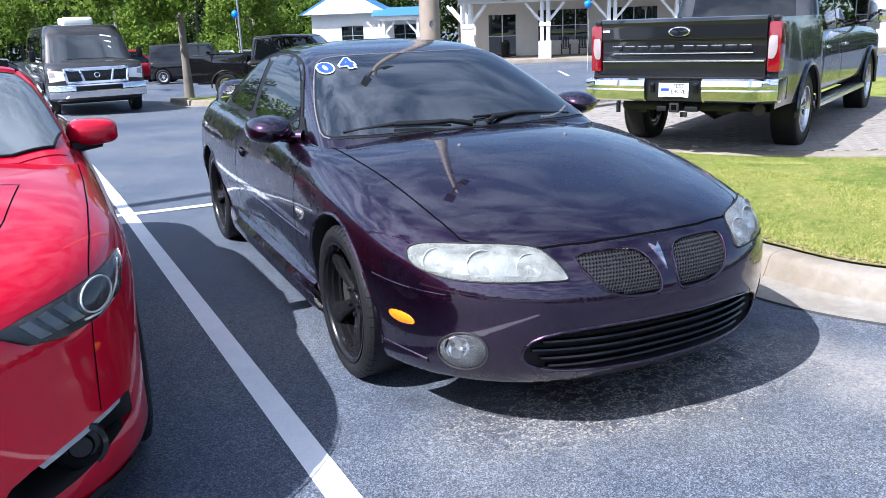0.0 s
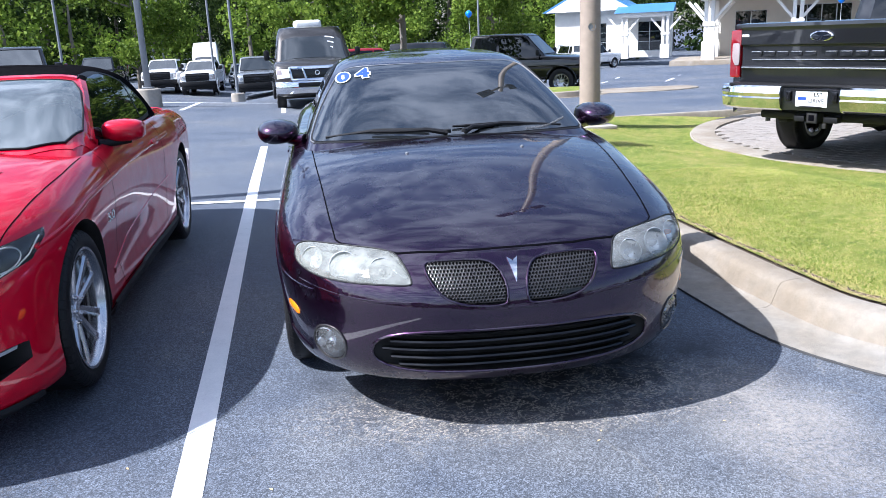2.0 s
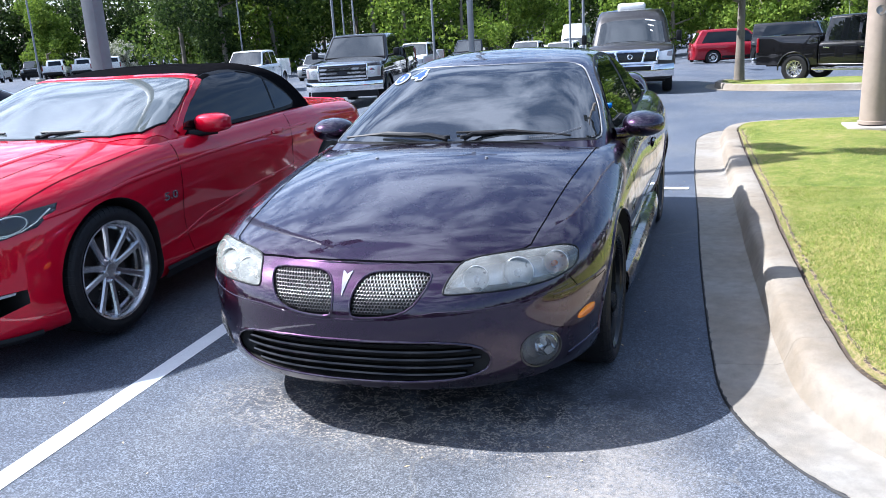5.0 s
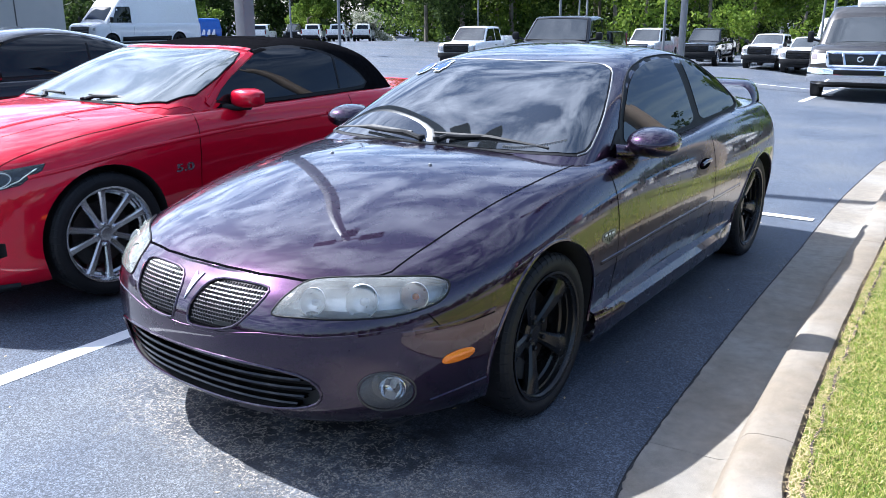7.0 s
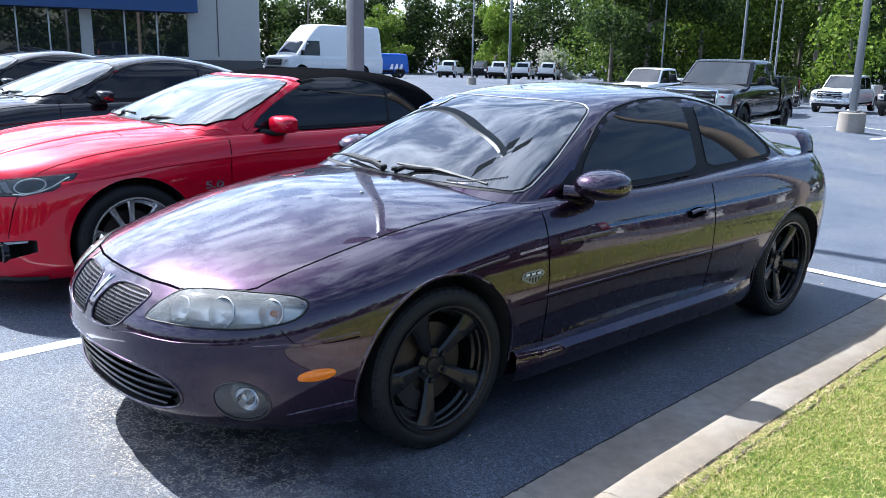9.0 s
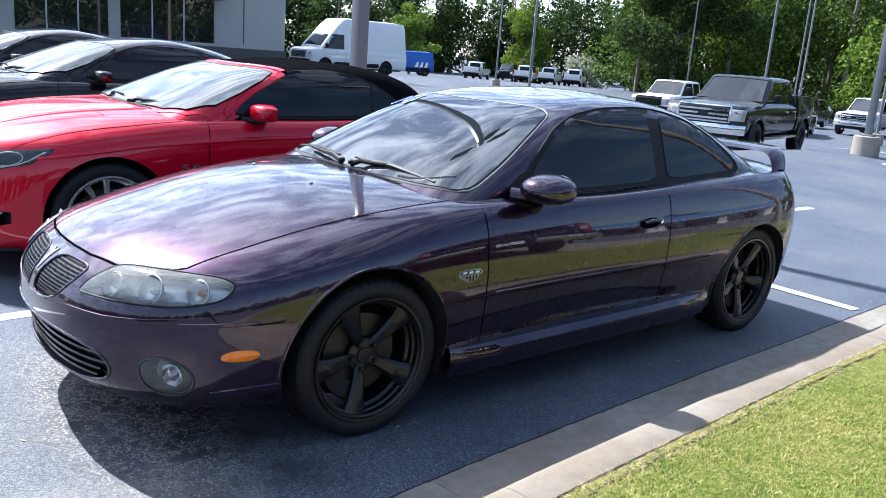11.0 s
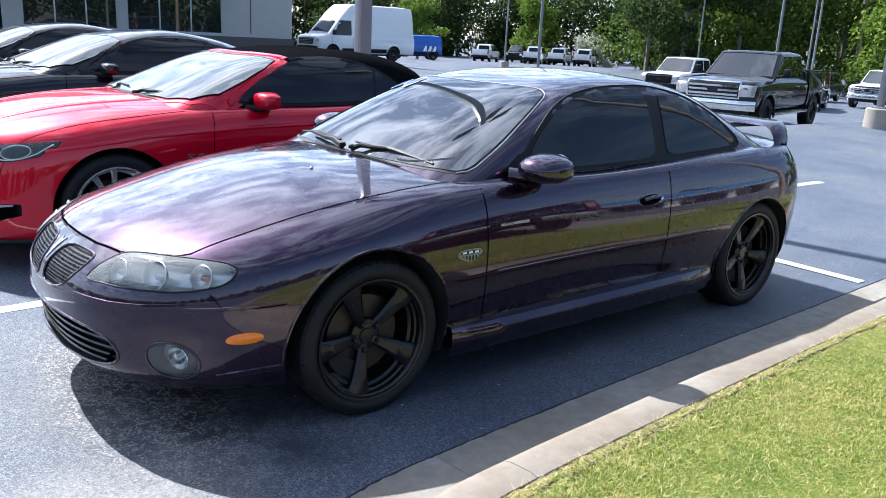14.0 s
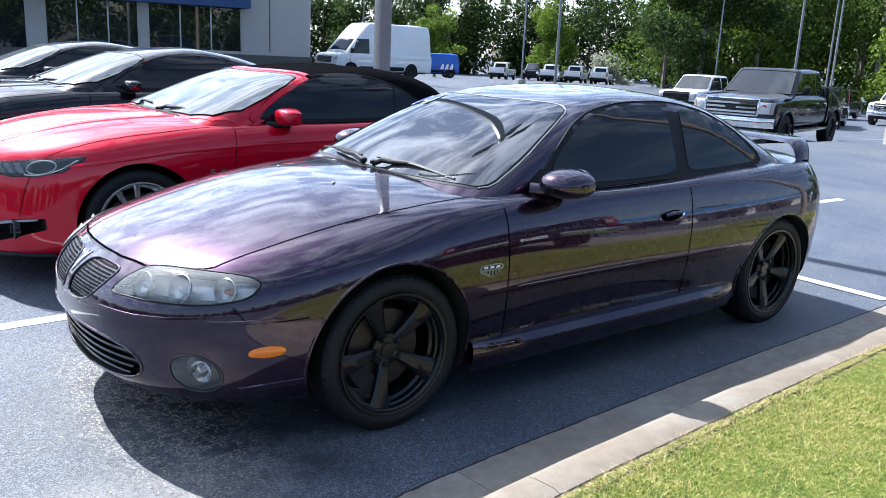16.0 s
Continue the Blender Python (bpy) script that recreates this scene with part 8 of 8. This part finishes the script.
# LEAF_MID: lighter copy of the dark leaves, with sunlight put into the colour
LEAF_MID = leaf_material("sunlight_tinted_leaves", (0.026, 0.052, 0.010), (0.065, 0.11, 0.018), (0.15, 0.205, 0.036))
LEAF_WHITE = leaf_material("blossom", (0.10, 0.14, 0.05), (0.35, 0.36, 0.28), (0.70, 0.68, 0.60))
BARK = plain("grey_bark", (0.17, 0.145, 0.12), 0.9, 0, 30, 0.35, 0.6)


def leaf_cloud(centers, radii, per, size, rng, squash=0.8):
    """Leaf quads scattered in clumps: vertices and faces."""
    vs = []
    for (cx, cy, cz), r in zip(centers, radii):
        n = max(6, int(per * r ** 1.6))
        d = rng.normal(size=(n, 3))
        d /= np.linalg.norm(d, axis=1)[:, None]
        rad = r * rng.uniform(0.35, 1.0, n) ** 0.6
        p = d * rad[:, None] * (1, 1, squash) + (cx, cy, cz)
        u = rng.normal(size=(n, 3))
        u /= np.linalg.norm(u, axis=1)[:, None]
        w = np.cross(u, d + rng.normal(size=(n, 3)) * 0.7)
        w /= np.linalg.norm(w, axis=1)[:, None] + 1e-6
        s = size * rng.uniform(0.6, 1.3, n)[:, None]
        vs.append(np.stack([p - u * s * 0.5, p + w * s * 0.32, p + u * s * 0.5 + d * s * 0.12, p - w * s * 0.32], 1))
    return np.concatenate(vs).reshape(-1, 3)


def quads_mesh(name, verts):
    me = bpy.data.meshes.new(name)
    n = len(verts) // 4
    me.vertices.add(len(verts))
    me.vertices.foreach_set("co", np.asarray(verts, np.float32).ravel())
    me.loops.add(n * 4)
    me.loops.foreach_set("vertex_index", np.arange(n * 4, dtype=np.int32))
    me.polygons.add(n)
    me.polygons.foreach_set("loop_start", np.arange(n, dtype=np.int32) * 4)
    me.update(calc_edges=True)
    return me


def tree(x, y, height, spread, trunk, leaf, seed, clear=0.28, per=420, size=0.16, label="leafy young tree with a slim grey trunk"):
    rng = np.random.default_rng(seed)
    z = ground_z(x, y)
    t = thing("tree", pose(x, y, z), label, "tree", "trees")
    bend = rng.normal(size=2) * 0.12
    path = [(bend[0] * k * k / 16, bend[1] * k * k / 16, height * 0.82 * k / 6 - 0.05) for k in range(7)]
    part("trunk", bm_tube(path, [trunk * (1.25 if k == 0 else 1 - 0.12 * k) for k in range(7)], 10), BARK, t)
    centers, radii = [], []
    for k in range(9):
        a = rng.uniform(0, 2 * np.pi)
        h = height * (clear + (0.86 - clear) * k / 8)
        reach = spread * (0.95 - 0.55 * max(0, (k - 3) / 6)) * rng.uniform(0.75, 1.1)
        i = min(5, int(h / (height * 0.82) * 6))
        base = Vector(path[i])
        tip = base + Vector((math.cos(a) * reach, math.sin(a) * reach, reach * 0.45))
        mid = base.lerp(tip, 0.5) + Vector((0, 0, -0.08 * reach))
        part("limb", bm_tube([base, mid, tip], [trunk * 0.42, trunk * 0.28, trunk * 0.10], 7), BARK, t)
        for f in (0.45, 0.72, 1.0):
            p = base.lerp(tip, f)
            for _ in range(2):
                centers.append((p.x + rng.normal() * 0.22 * spread, p.y + rng.normal() * 0.22 * spread, p.z + rng.normal() * 0.10 * spread))
                radii.append(spread * rng.uniform(0.20, 0.36))
    centers.append((path[-1][0], path[-1][1], height * 0.92))
    radii.append(spread * 0.35)
    part_mesh("crown", quads_mesh("crown", leaf_cloud(centers, radii, per, size, rng)), leaf, t, sharp=0)
    return t


tree(1.75, 21.6, 8.6, 2.5, 0.13, LEAF_BRIGHT, 11, 0.36, 700, 0.16)
tree(-67.5, 67.5, 9.6, 3.4, 0.16, LEAF_BRIGHT, 12, 0.12, 260, 0.30)
tree(-36.5, 54.0, 13.0, 4.6, 0.24, LEAF_DARK, 19, 0.12, 260, 0.30)
tree(-61.0, 46.0, 6.6, 2.3, 0.13, LEAF_BRIGHT, 13, 0.2, 260, 0.24)
tree(-12.0, 49.0, 9.0, 3.0, 0.15, LEAF_BRIGHT, 14, 0.22, 260, 0.22)
tree(12.0, 58.0, 9.5, 3.4, 0.16, LEAF_BRIGHT, 15, 0.2, 240, 0.24)
tree(-2.0, 55.0, 9.5, 3.4, 0.16, LEAF_BRIGHT, 16, 0.2, 240, 0.24)
tree(4.5, 52.0, 8.5, 3.0, 0.16, LEAF_BRIGHT, 17, 0.2, 240, 0.24)
tree(-62.5, 73.5, 3.6, 2.3, 0.10, LEAF_WHITE, 18, 0.1, 260, 0.22, "flowering shrub covered in white blossom")


def woods(name, spots, leaf, seed, per, size, label):
    """A belt of forest: crowns of leaves on trunks, as one mass."""
    rng = np.random.default_rng(seed)
    clouds, trunks = [], bmesh.new()
    for x, y, h, r in spots:
        z = ground_z(x, y)
        c, rad = [], []
        for k in range(13):
            f = 0.04 + 0.92 * k / 12
            w = r * (0.55 + 0.55 * math.sin(math.pi * min(1, f * 1.05)) ** 0.8) * (1.0 if f < 0.75 else 0.75)
            a = rng.uniform(0, 2 * np.pi)
            c.append((x + math.cos(a) * w * 0.62, y + math.sin(a) * w * 0.62, z + h * f))
            rad.append(w * rng.uniform(0.42, 0.68))
        clouds.append(leaf_cloud(c, rad, per, size, rng))
        bm_tube([(x, y, z - 0.2), (x + rng.normal() * 0.2, y, z + h * 0.5), (x, y, z + h * 0.85)], [0.22, 0.16, 0.05], 6, trunks)
    forest = thing(name, pose(0, 0, 0), label, "woods", kind="stuff")
    part_mesh("leaves", quads_mesh(name, np.concatenate(clouds)), leaf, forest, sharp=0)["kind"] = "stuff"
    part("trunks", trunks, BARK, forest)["kind"] = "stuff"


def belt(rng, a0, a1, d0, d1, n, h0, h1, r0, r1):
    out = []
    for k in range(n):
        a = radians(a0 + (a1 - a0) * (k + rng.uniform(-0.4, 0.4)) / n)
        d = rng.uniform(d0, d1)
        out.append((-math.sin(a) * d, math.cos(a) * d, rng.uniform(h0, h1), rng.uniform(r0, r1)))
    return out


wr = random.Random(8)
woods("woods", belt(wr, -20, 24, 82, 96, 26, 13, 19, 3.4, 5.0), LEAF_DARK, 21, 95, 0.40, "tall dark green mixed woods beyond the car park")
# this belt's sunlit look comes from its lighter leaf colour
woods("woods", belt(wr, 22, 38, 72, 92, 15, 13, 18, 3.4, 5.0), LEAF_MID, 25, 95, 0.40, "broad green trees beyond the car park, tinted lighter for sunlight")
woods("woods", belt(wr, 38, 78, 116, 128, 30, 10.5, 14.5, 3.6, 5.0) + belt(wr, -24, 36, 118, 135, 30, 15, 21, 4.5, 6.5), LEAF_DARK, 22, 80, 0.50, "far dark green woods")
woods("woods", belt(wr, -16, 36, 68, 80, 8, 8, 12, 2.4, 3.6), LEAF_BRIGHT, 23, 70, 0.42, "brighter green trees along the woods' edge")
# added ring of trees, mostly out of view, to close the horizon in reflections
woods("woods", belt(wr, 78, 336, 110, 135, 72, 10, 16, 5.0, 7.0), LEAF_DARK, 24, 26, 0.95, "added woods round the lot, mostly out of view")

# ---- more parked vehicles ----
pickup("pickup_truck", stand(-16.2, 42.3, 7), WHITE_PAINT, "white crew-cab pickup with a black grille and chrome bumper", base=3.9, r=0.40, chrome=True)
pickup("pickup_truck", stand(-12.8, 42.3, 5), NAVY_PAINT, "black crew-cab pickup with a dark grille", base=3.9, r=0.40, chrome=False)
pickup("pickup_truck", stand(-20.3, 30.4, 12), WHITE_PAINT, "white crew-cab pickup parked beyond the black one", base=3.6, height=1.92, r=0.39, chrome=False)
pickup("pickup_truck", stand(-9.4, 42.0, 2), WHITE_PAINT, "small white crew-cab pickup with a black grille", base=3.05, bed=1.35, width=0.93, height=1.74, r=0.36, chrome=False)
pickup("pickup_truck", stand(-7.3, 41.2, 1), WHITE_PAINT, "small white crew-cab pickup with a black grille", base=3.05, bed=1.35, width=0.93, height=1.74, r=0.36, chrome=False)
pickup("pickup_truck", stand(-4.0, 37.2, 4), SILVER_PAINT, "grey crew-cab pickup with a crossbar grille", base=3.6, height=1.92, r=0.39, chrome=False)
suv("suv", stand(-17.2, 37.6, 195), WHITE_PAINT, "white sport utility car seen from behind", height=1.8)
van("cargo_van", stand(-9.1, 57.0, 5), WHITE_PAINT, "white box-bodied van in the back rows", 6.3, 1.0, 2.9, 3.9, high=True, cargo=True)
suv("suv", stand(-21.5, 46.0, 12), SLATE_PAINT, "dark grey car in the back row")
suv("suv", stand(-24.8, 46.3, 12), SILVER_PAINT, "silver-grey car in the back row")
suv("suv", stand(-14.8, 50.5, 9), MAROON_PAINT, "dark red car in the back row")
suv("suv", stand(3.4, 42.0, 100), MAROON_PAINT, "dark red sport utility car", boxy=False)
suv("off_roader", stand(6.1, 37.5, 70), BLACK_PAINT, "black boxy off-roader with a soft top", 4.5, 0.94, 1.82, 2.95, True)
pickup("pickup_truck", stand(21.2, 59.5, 120), WHITE_PAINT, "white pickup parked by the white building", base=3.5, r=0.38, chrome=False)
for k, (px, paint, what) in enumerate(((-69.2, WHITE_PAINT, 62.6), (-67.3, NAVY_PAINT, 64.8), (-65.3, WHITE_PAINT, 66.7), (-63.4, WHITE_PAINT, 68.6), (-61.4, WHITE_PAINT, 70.6))):
    pickup("pickup_truck", stand(px, what, 215 if k != 1 else 38), paint, "far white pickup at the lot's edge" if paint is WHITE_PAINT else "far dark pickup at the lot's edge", base=3.6, r=0.38, chrome=False)
colours = (WHITE_PAINT, SILVER_PAINT, NAVY_PAINT, WHITE_PAINT, MAROON_PAINT, SLATE_PAINT, WHITE_PAINT, SILVER_PAINT, NAVY_PAINT, WHITE_PAINT)
words = {id(WHITE_PAINT): "white", id(SILVER_PAINT): "silver-grey", id(NAVY_PAINT): "black", id(MAROON_PAINT): "dark red", id(SLATE_PAINT): "dark grey"}
for k in range(10):
    c = colours[k]
    suv("suv", stand(-8.5 + 2.9 * k, 50.0 + 0.35 * k, 5 + 7 * (k % 3)), c, words[id(c)] + " car in the far row", boxy=k % 3 == 0)

# ---- balloons ----
def balloon(x, y, z):
    b = thing("balloon", pose(x, y, z), "round blue balloon on a thin string", "balloon", "balloons")
    part("skin", bm_lathe([(-0.19, 0.0), (-0.18, 0.02), (-0.13, 0.09), (-0.05, 0.145), (0.04, 0.160), (0.11, 0.135), (0.16, 0.07), (0.175, 0.0)], 24, "z"), BLUE_BALLOON, b)
    part("string", bm_tube([(0, 0, -0.19), (0.05, 0.02, -1.2), (0.0, 0.0, ground_z(x, y) - z)], 0.006, 5), WHITE_PLASTIC, b)


BLUE_BALLOON = plain("blue_latex", (0.01, 0.20, 0.72), 0.25, 0, 30, 0.06, 0, 0.3)
balloon(6.3, 36.0, 2.24)
balloon(20.5, 28.3, 2.1)


# ---- buildings ----
WHITE_WALL = plain("white_stucco", (0.72, 0.70, 0.66), 0.85, 0, 40, 0.05, 0.2)
CREAM_WALL = plain("cream_stucco", (0.56, 0.53, 0.48), 0.85, 0, 40, 0.05, 0.2)
TAUPE_WALL = plain("taupe_stucco", (0.44, 0.42, 0.39), 0.85, 0, 40, 0.05, 0.2)
DARK_BASE = plain("dark_block_base", (0.09, 0.085, 0.08), 0.8, 0, 20, 0.15, 0.2)
BLUE_ROOF = plain("blue_metal_roof", (0.05, 0.17, 0.34), 0.55, 0.1, 20, 0.1)
BLUE_FASCIA = plain("blue_fascia", (0.03, 0.10, 0.30), 0.45, 0, 20, 0.08)
SHOP_GLASS = dark_glass("shop_glass", (0.012, 0.016, 0.018), 0.01, 1.8)
FRAME_GREY = plain("window_frame_metal", (0.45, 0.46, 0.47), 0.4, 0.5)


def wall_with_openings(bm, x0, x1, z0, z1, y, thick, holes):
    """A wall along x with openings cut through: holes of x0, x1, z0, z1."""
    xs = sorted({x0, x1, *(v for h in holes for v in h[:2])})
    zs = sorted({z0, z1, *(v for h in holes for v in h[2:])})
    for a, b in zip(xs, xs[1:]):
        for c, d in zip(zs, zs[1:]):
            mx, mz = (a + b) / 2, (c + d) / 2
            if not any(h[0] < mx < h[1] and h[2] < mz < h[3] for h in holes):
                bm_box(bm, (a, y, c), (b, y + thick, d))
    bmesh.ops.remove_doubles(bm, verts=bm.verts[:], dist=0.0005)
    return bm


def shop_window(parent, x0, x1, z0, z1, y, cols, rows=1):
    w = part("window_frame", bm_box(None, (x0, y + 0.06, z0), (x1, y + 0.12, z0 + 0.06), 0.005), FRAME_GREY, parent)
    for k in range(cols + 1):
        x = x0 + (x1 - x0) * k / cols
        part("mullion", bm_box(None, (x - 0.03, y + 0.05, z0), (x + 0.03, y + 0.13, z1), 0.005), FRAME_GREY, w)
    for k in range(1, rows + 1):
        z = z0 + (z1 - z0) * k / rows
        part("transom", bm_box(None, (x0, y + 0.06, z - 0.04), (x1, y + 0.12, z), 0.005), FRAME_GREY, w)
    for k in range(cols):
        a, b = x0 + (x1 - x0) * k / cols + 0.03, x0 + (x1 - x0) * (k + 1) / cols - 0.03
        part("pane", bm_box(None, (a, y + 0.085, z0 + 0.06), (b, y + 0.095, z1 - 0.04)), SHOP_GLASS, w)


def porch_column(parent, x, y, height):
    col = new("porch_column")
    col.parent = parent
    col.matrix_basis = pose(x, y, 0)
    part("plinth", bm_box(None, (-0.36, -0.36, 0), (0.36, 0.36, 1.05), 0.02), WHITE_WALL, col)
    for s in (-1, 1):
        part("post", bm_box(None, (s * 0.18 - 0.10, -0.15, 1.05), (s * 0.18 + 0.10, 0.15, height), 0.015), WHITE_WALL, col)
        part("brace", bm_tube([(s * 0.2, 0, height - 1.15), (s * 1.15, 0, height - 0.05)], 0.10, 4), WHITE_WALL, col)
    part("cap_block", bm_box(None, (-0.34, -0.2, height - 1.4), (0.34, 0.2, height - 1.2), 0.02), WHITE_WALL, col)


def porch_building():
    """The white showroom with a porch and a blue roof; x runs along its front, y into it."""
    b = thing("porch_building", pose(21.0, 41.2, -0.75, 0, 0, -29.5), "white single-storey building with a blue roof and a columned porch", "building")
    H = 3.3
    holes = [(1.2, 3.0, 0.0, 2.7), (4.4, 7.6, 0.9, 2.9), (9.0, 12.0, 0.9, 2.9), (13.2, 16.2, 0.9, 2.9), (17.5, 20.5, 0.9, 2.9), (22.0, 25.0, 0.9, 2.9)]
    part("front_wall", wall_with_openings(bmesh.new(), -0.6, 30, 0, 4.2, 4.6, 0.3, holes), CREAM_WALL, b, sharp=None)
    shop_window(b, 1.2, 3.0, 0.0, 2.7, 4.6, 2, 2)
    for h in holes[1:]:
        shop_window(b, *h, 4.6, 4, 2)
    part("side_wall", bm_box(None, (-0.6, 4.9, 0), (-0.3, 14, 4.2)), WHITE_WALL, b, sharp=None)
    part("back_wall", bm_box(None, (-0.3, 13.7, 0), (30, 14, 4.2)), WHITE_WALL, b, sharp=None)
    part("porch_floor", bm_box(None, (-2.0, -1.2, -0.3), (30, 4.6, 0.06), 0.02), KERB_MAT, b)
    part("porch_beam", bm_box(None, (-0.5, -0.25, H), (30, 0.25, H + 0.45), 0.01), WHITE_WALL, b)
    part("porch_beam", bm_box(None, (-0.5, 0.25, H), (-0.05, 4.6, H + 0.45), 0.01), WHITE_WALL, b)
    part("porch_ceiling", bm_box(None, (-0.45, 0.25, H + 0.40), (30, 4.6, H + 0.44)), WHITE_WALL, b, sharp=None)
    for x in (0, 4.6, 8.5, 12.4, 16.3, 20.2, 24.1):
        porch_column(b, x, 0, H)
    porch_column(b, 0, 3.9, H)
    # roof with standing seams
    rows = [[(x, -0.9, H + 0.42), (x, 6.5, H + 2.6), (x, 14.6, H + 2.6)] for x in (-1.2, 30.6)]
    roof = bm_grid(rows)
    ext = bmesh.ops.extrude_face_region(roof, geom=roof.faces[:])
    bmesh.ops.translate(roof, vec=(0, 0, 0.09), verts=[v for v in ext["geom"] if isinstance(v, bmesh.types.BMVert)])
    rf = part("roof", roof, BLUE_ROOF, b, sharp=None)
    for k in range(52):
        x = -1.1 + 0.61 * k
        part("roof_seam", bm_tube([(x, -0.9, H + 0.53), (x, 6.5, H + 2.71)], 0.025, 4), BLUE_ROOF, rf)
    part("fascia", bm_box(None, (-1.2, -0.96, H + 0.28), (30.6, -0.88, H + 0.52), 0.01), WHITE_WALL, b)
    for x in (2.2, 6.5, 10.4, 14.3):
        part("eave_lamp", bm_box(None, (x - 0.12, -0.55, H + 0.12), (x + 0.12, -0.25, H + 0.30), 0.03), BLACK_TRIM, b)
    # lower wing further along
    w = thing("white_wing", pose(20.0, 66.0, -1.3, 0, 0, -27), "white wing with tall windows under blue gable roofs", "building")
    wh = [(1.5, 3.4, 0.5, 2.9), (6.0, 7.9, 0.5, 2.9)]
    part("front_wall", wall_with_openings(bmesh.new(), -1, 8.8, 0, 4.0, 0, 0.3, wh), WHITE_WALL, w, sharp=None)
    for h in wh:
        shop_window(w, *h, 0, 2, 3)
    part("side_wall", bm_box(None, (-1, 0.3, 0), (-0.7, 9, 4.0)), WHITE_WALL, w, sharp=None)
    for x0 in (-2.0,):
        gb = bm_prism([(x0, 3.9), (x0 + 8.0, 3.9), (x0 + 4.0, 6.1)], "y", -0.6, 9.0)
        part("gable_roof", gb, BLUE_ROOF, w, sharp=None)
        part("gable_face", bm_prism([(x0 + 0.35, 3.9), (x0 + 7.65, 3.9), (x0 + 4.0, 5.9)], "y", -0.64, -0.58), WHITE_WALL, w, sharp=None)
    porch_column(w, 5.2, -2.6, 3.2)
    porch_column(w, 8.4, -2.6, 3.2)
    part("porch_beam", bm_box(None, (4.8, -2.85, 3.2), (8.8, -2.35, 3.6), 0.01), WHITE_WALL, w)
    part("porch_roof", bm_prism([(-3.1, 3.58), (0.1, 3.58), (0.1, 4.3)], "x", 4.4, 9.0), BLUE_ROOF, w, sharp=None)
    for k in range(4):
        rocking_chair(20.9 + 0.87 * (6.2 + 1.1 * k) + 0.49 * 3.4, 41.2 - 0.49 * (6.2 + 1.1 * k) + 0.87 * 3.4)
    bin_bm = bm_lathe([(0.0, 0.0), (0.0, 0.27), (0.75, 0.30), (0.80, 0.32), (0.95, 0.26), (1.0, 0.0)], 20, "z")
    can = thing("litter_bin", pose(24.4, 42.6, -0.69), "dark round litter bin on the porch", "bin")
    part("bin_body", bin_bm, BLACK_TRIM, can)


def rocking_chair(x, y):
    c = thing("rocking_chair", pose(x, y, -0.69, 0, 0, -29.5), "dark wooden rocking chair on the porch", "chair", "porch chairs")
    part("seat", bm_box(None, (-0.26, -0.25, 0.40), (0.26, 0.25, 0.44), 0.01), BLACK_TRIM, c)
    for k in range(5):
        part("back_slat", bm_box(None, (-0.22 + 0.10 * k - 0.03, 0.24, 0.45), (-0.22 + 0.10 * k + 0.03, 0.27, 1.10), 0.005), BLACK_TRIM, c)
    for s in (-1, 1):
        part("arm_rest", bm_box(None, (s * 0.29 - 0.04, -0.28, 0.62), (s * 0.29 + 0.04, 0.26, 0.65), 0.01), BLACK_TRIM, c)
        part("rocker", bm_tube([(s * 0.26, -0.45, 0.10), (s * 0.26, 0, 0.02), (s * 0.26, 0.5, 0.10)], 0.025, 6), BLACK_TRIM, c)
        for y0 in (-0.22, 0.24):
            part("leg", bm_box(None, (s * 0.26 - 0.02, y0 - 0.02, 0.05), (s * 0.26 + 0.02, y0 + 0.02, 0.64), 0.005), BLACK_TRIM, c)


AWNING_NAVY = plain("navy_awning", (0.012, 0.045, 0.14), 0.5, 0, 20, 0.12)


def service_building():
    """The taupe showroom with a blue canopy band; x runs along its front towards the corner, y into it."""
    b = thing("service_building", pose(-35.9, -8.0, 0.1, 0, 0, 76.5), "taupe single-storey showroom with shop windows and a blue canopy", "building")
    L = 24.8
    holes = [(10.4, 13.4, 0.0, 3.0), (14.1, 17.55, 1.06, 3.02), (17.95, 21.75, 1.06, 3.02), (3.0, 9.0, 1.06, 3.02)]
    part("front_wall", wall_with_openings(bmesh.new(), 0, L, 0, 5.4, 0, 0.3, holes), TAUPE_WALL, b, sharp=None)
    part("base_course", bm_box(None, (13.6, -0.06, 0), (L + 0.06, 0.0, 1.0), 0.01), DARK_BASE, b)
    shop_window(b, *holes[0], 0, 2, 1)
    for h in holes[1:]:
        shop_window(b, *h, 0, 3, 1)
    part("end_wall", bm_box(None, (L - 0.3, 0.3, 0), (L, 14, 5.4)), TAUPE_WALL, b, sharp=None)
    part("back_wall", bm_box(None, (0, 13.7, 0), (L - 0.3, 14, 5.4)), TAUPE_WALL, b, sharp=None)
    part("floor_inside", bm_box(None, (0, 0.3, 0.0), (L - 0.3, 13.7, 0.05)), BASE_CONC, b, sharp=None)
    part("canopy", bm_prism([(-0.9, 2.92), (0.0, 2.92), (0.0, 3.72), (-0.8, 3.60)], "x", 2.0, 22.0), AWNING_NAVY, b, sharp=None)
    part("roof", bm_prism([(-0.5, 5.3), (14.5, 5.3), (7.0, 7.2)], "x", -0.5, L + 0.4), BLUE_FASCIA, b, sharp=None)
    part("wall_joint", bm_box(None, (22.95, -0.012, 1.15), (23.0, 0.0, 5.3)), DARK_BASE, b, sharp=None)
    part("wall_light", bm_box(None, (12.0, -0.3, 4.5), (12.5, 0.0, 4.7), 0.03), BLACK_TRIM, b)


porch_building()
service_building()
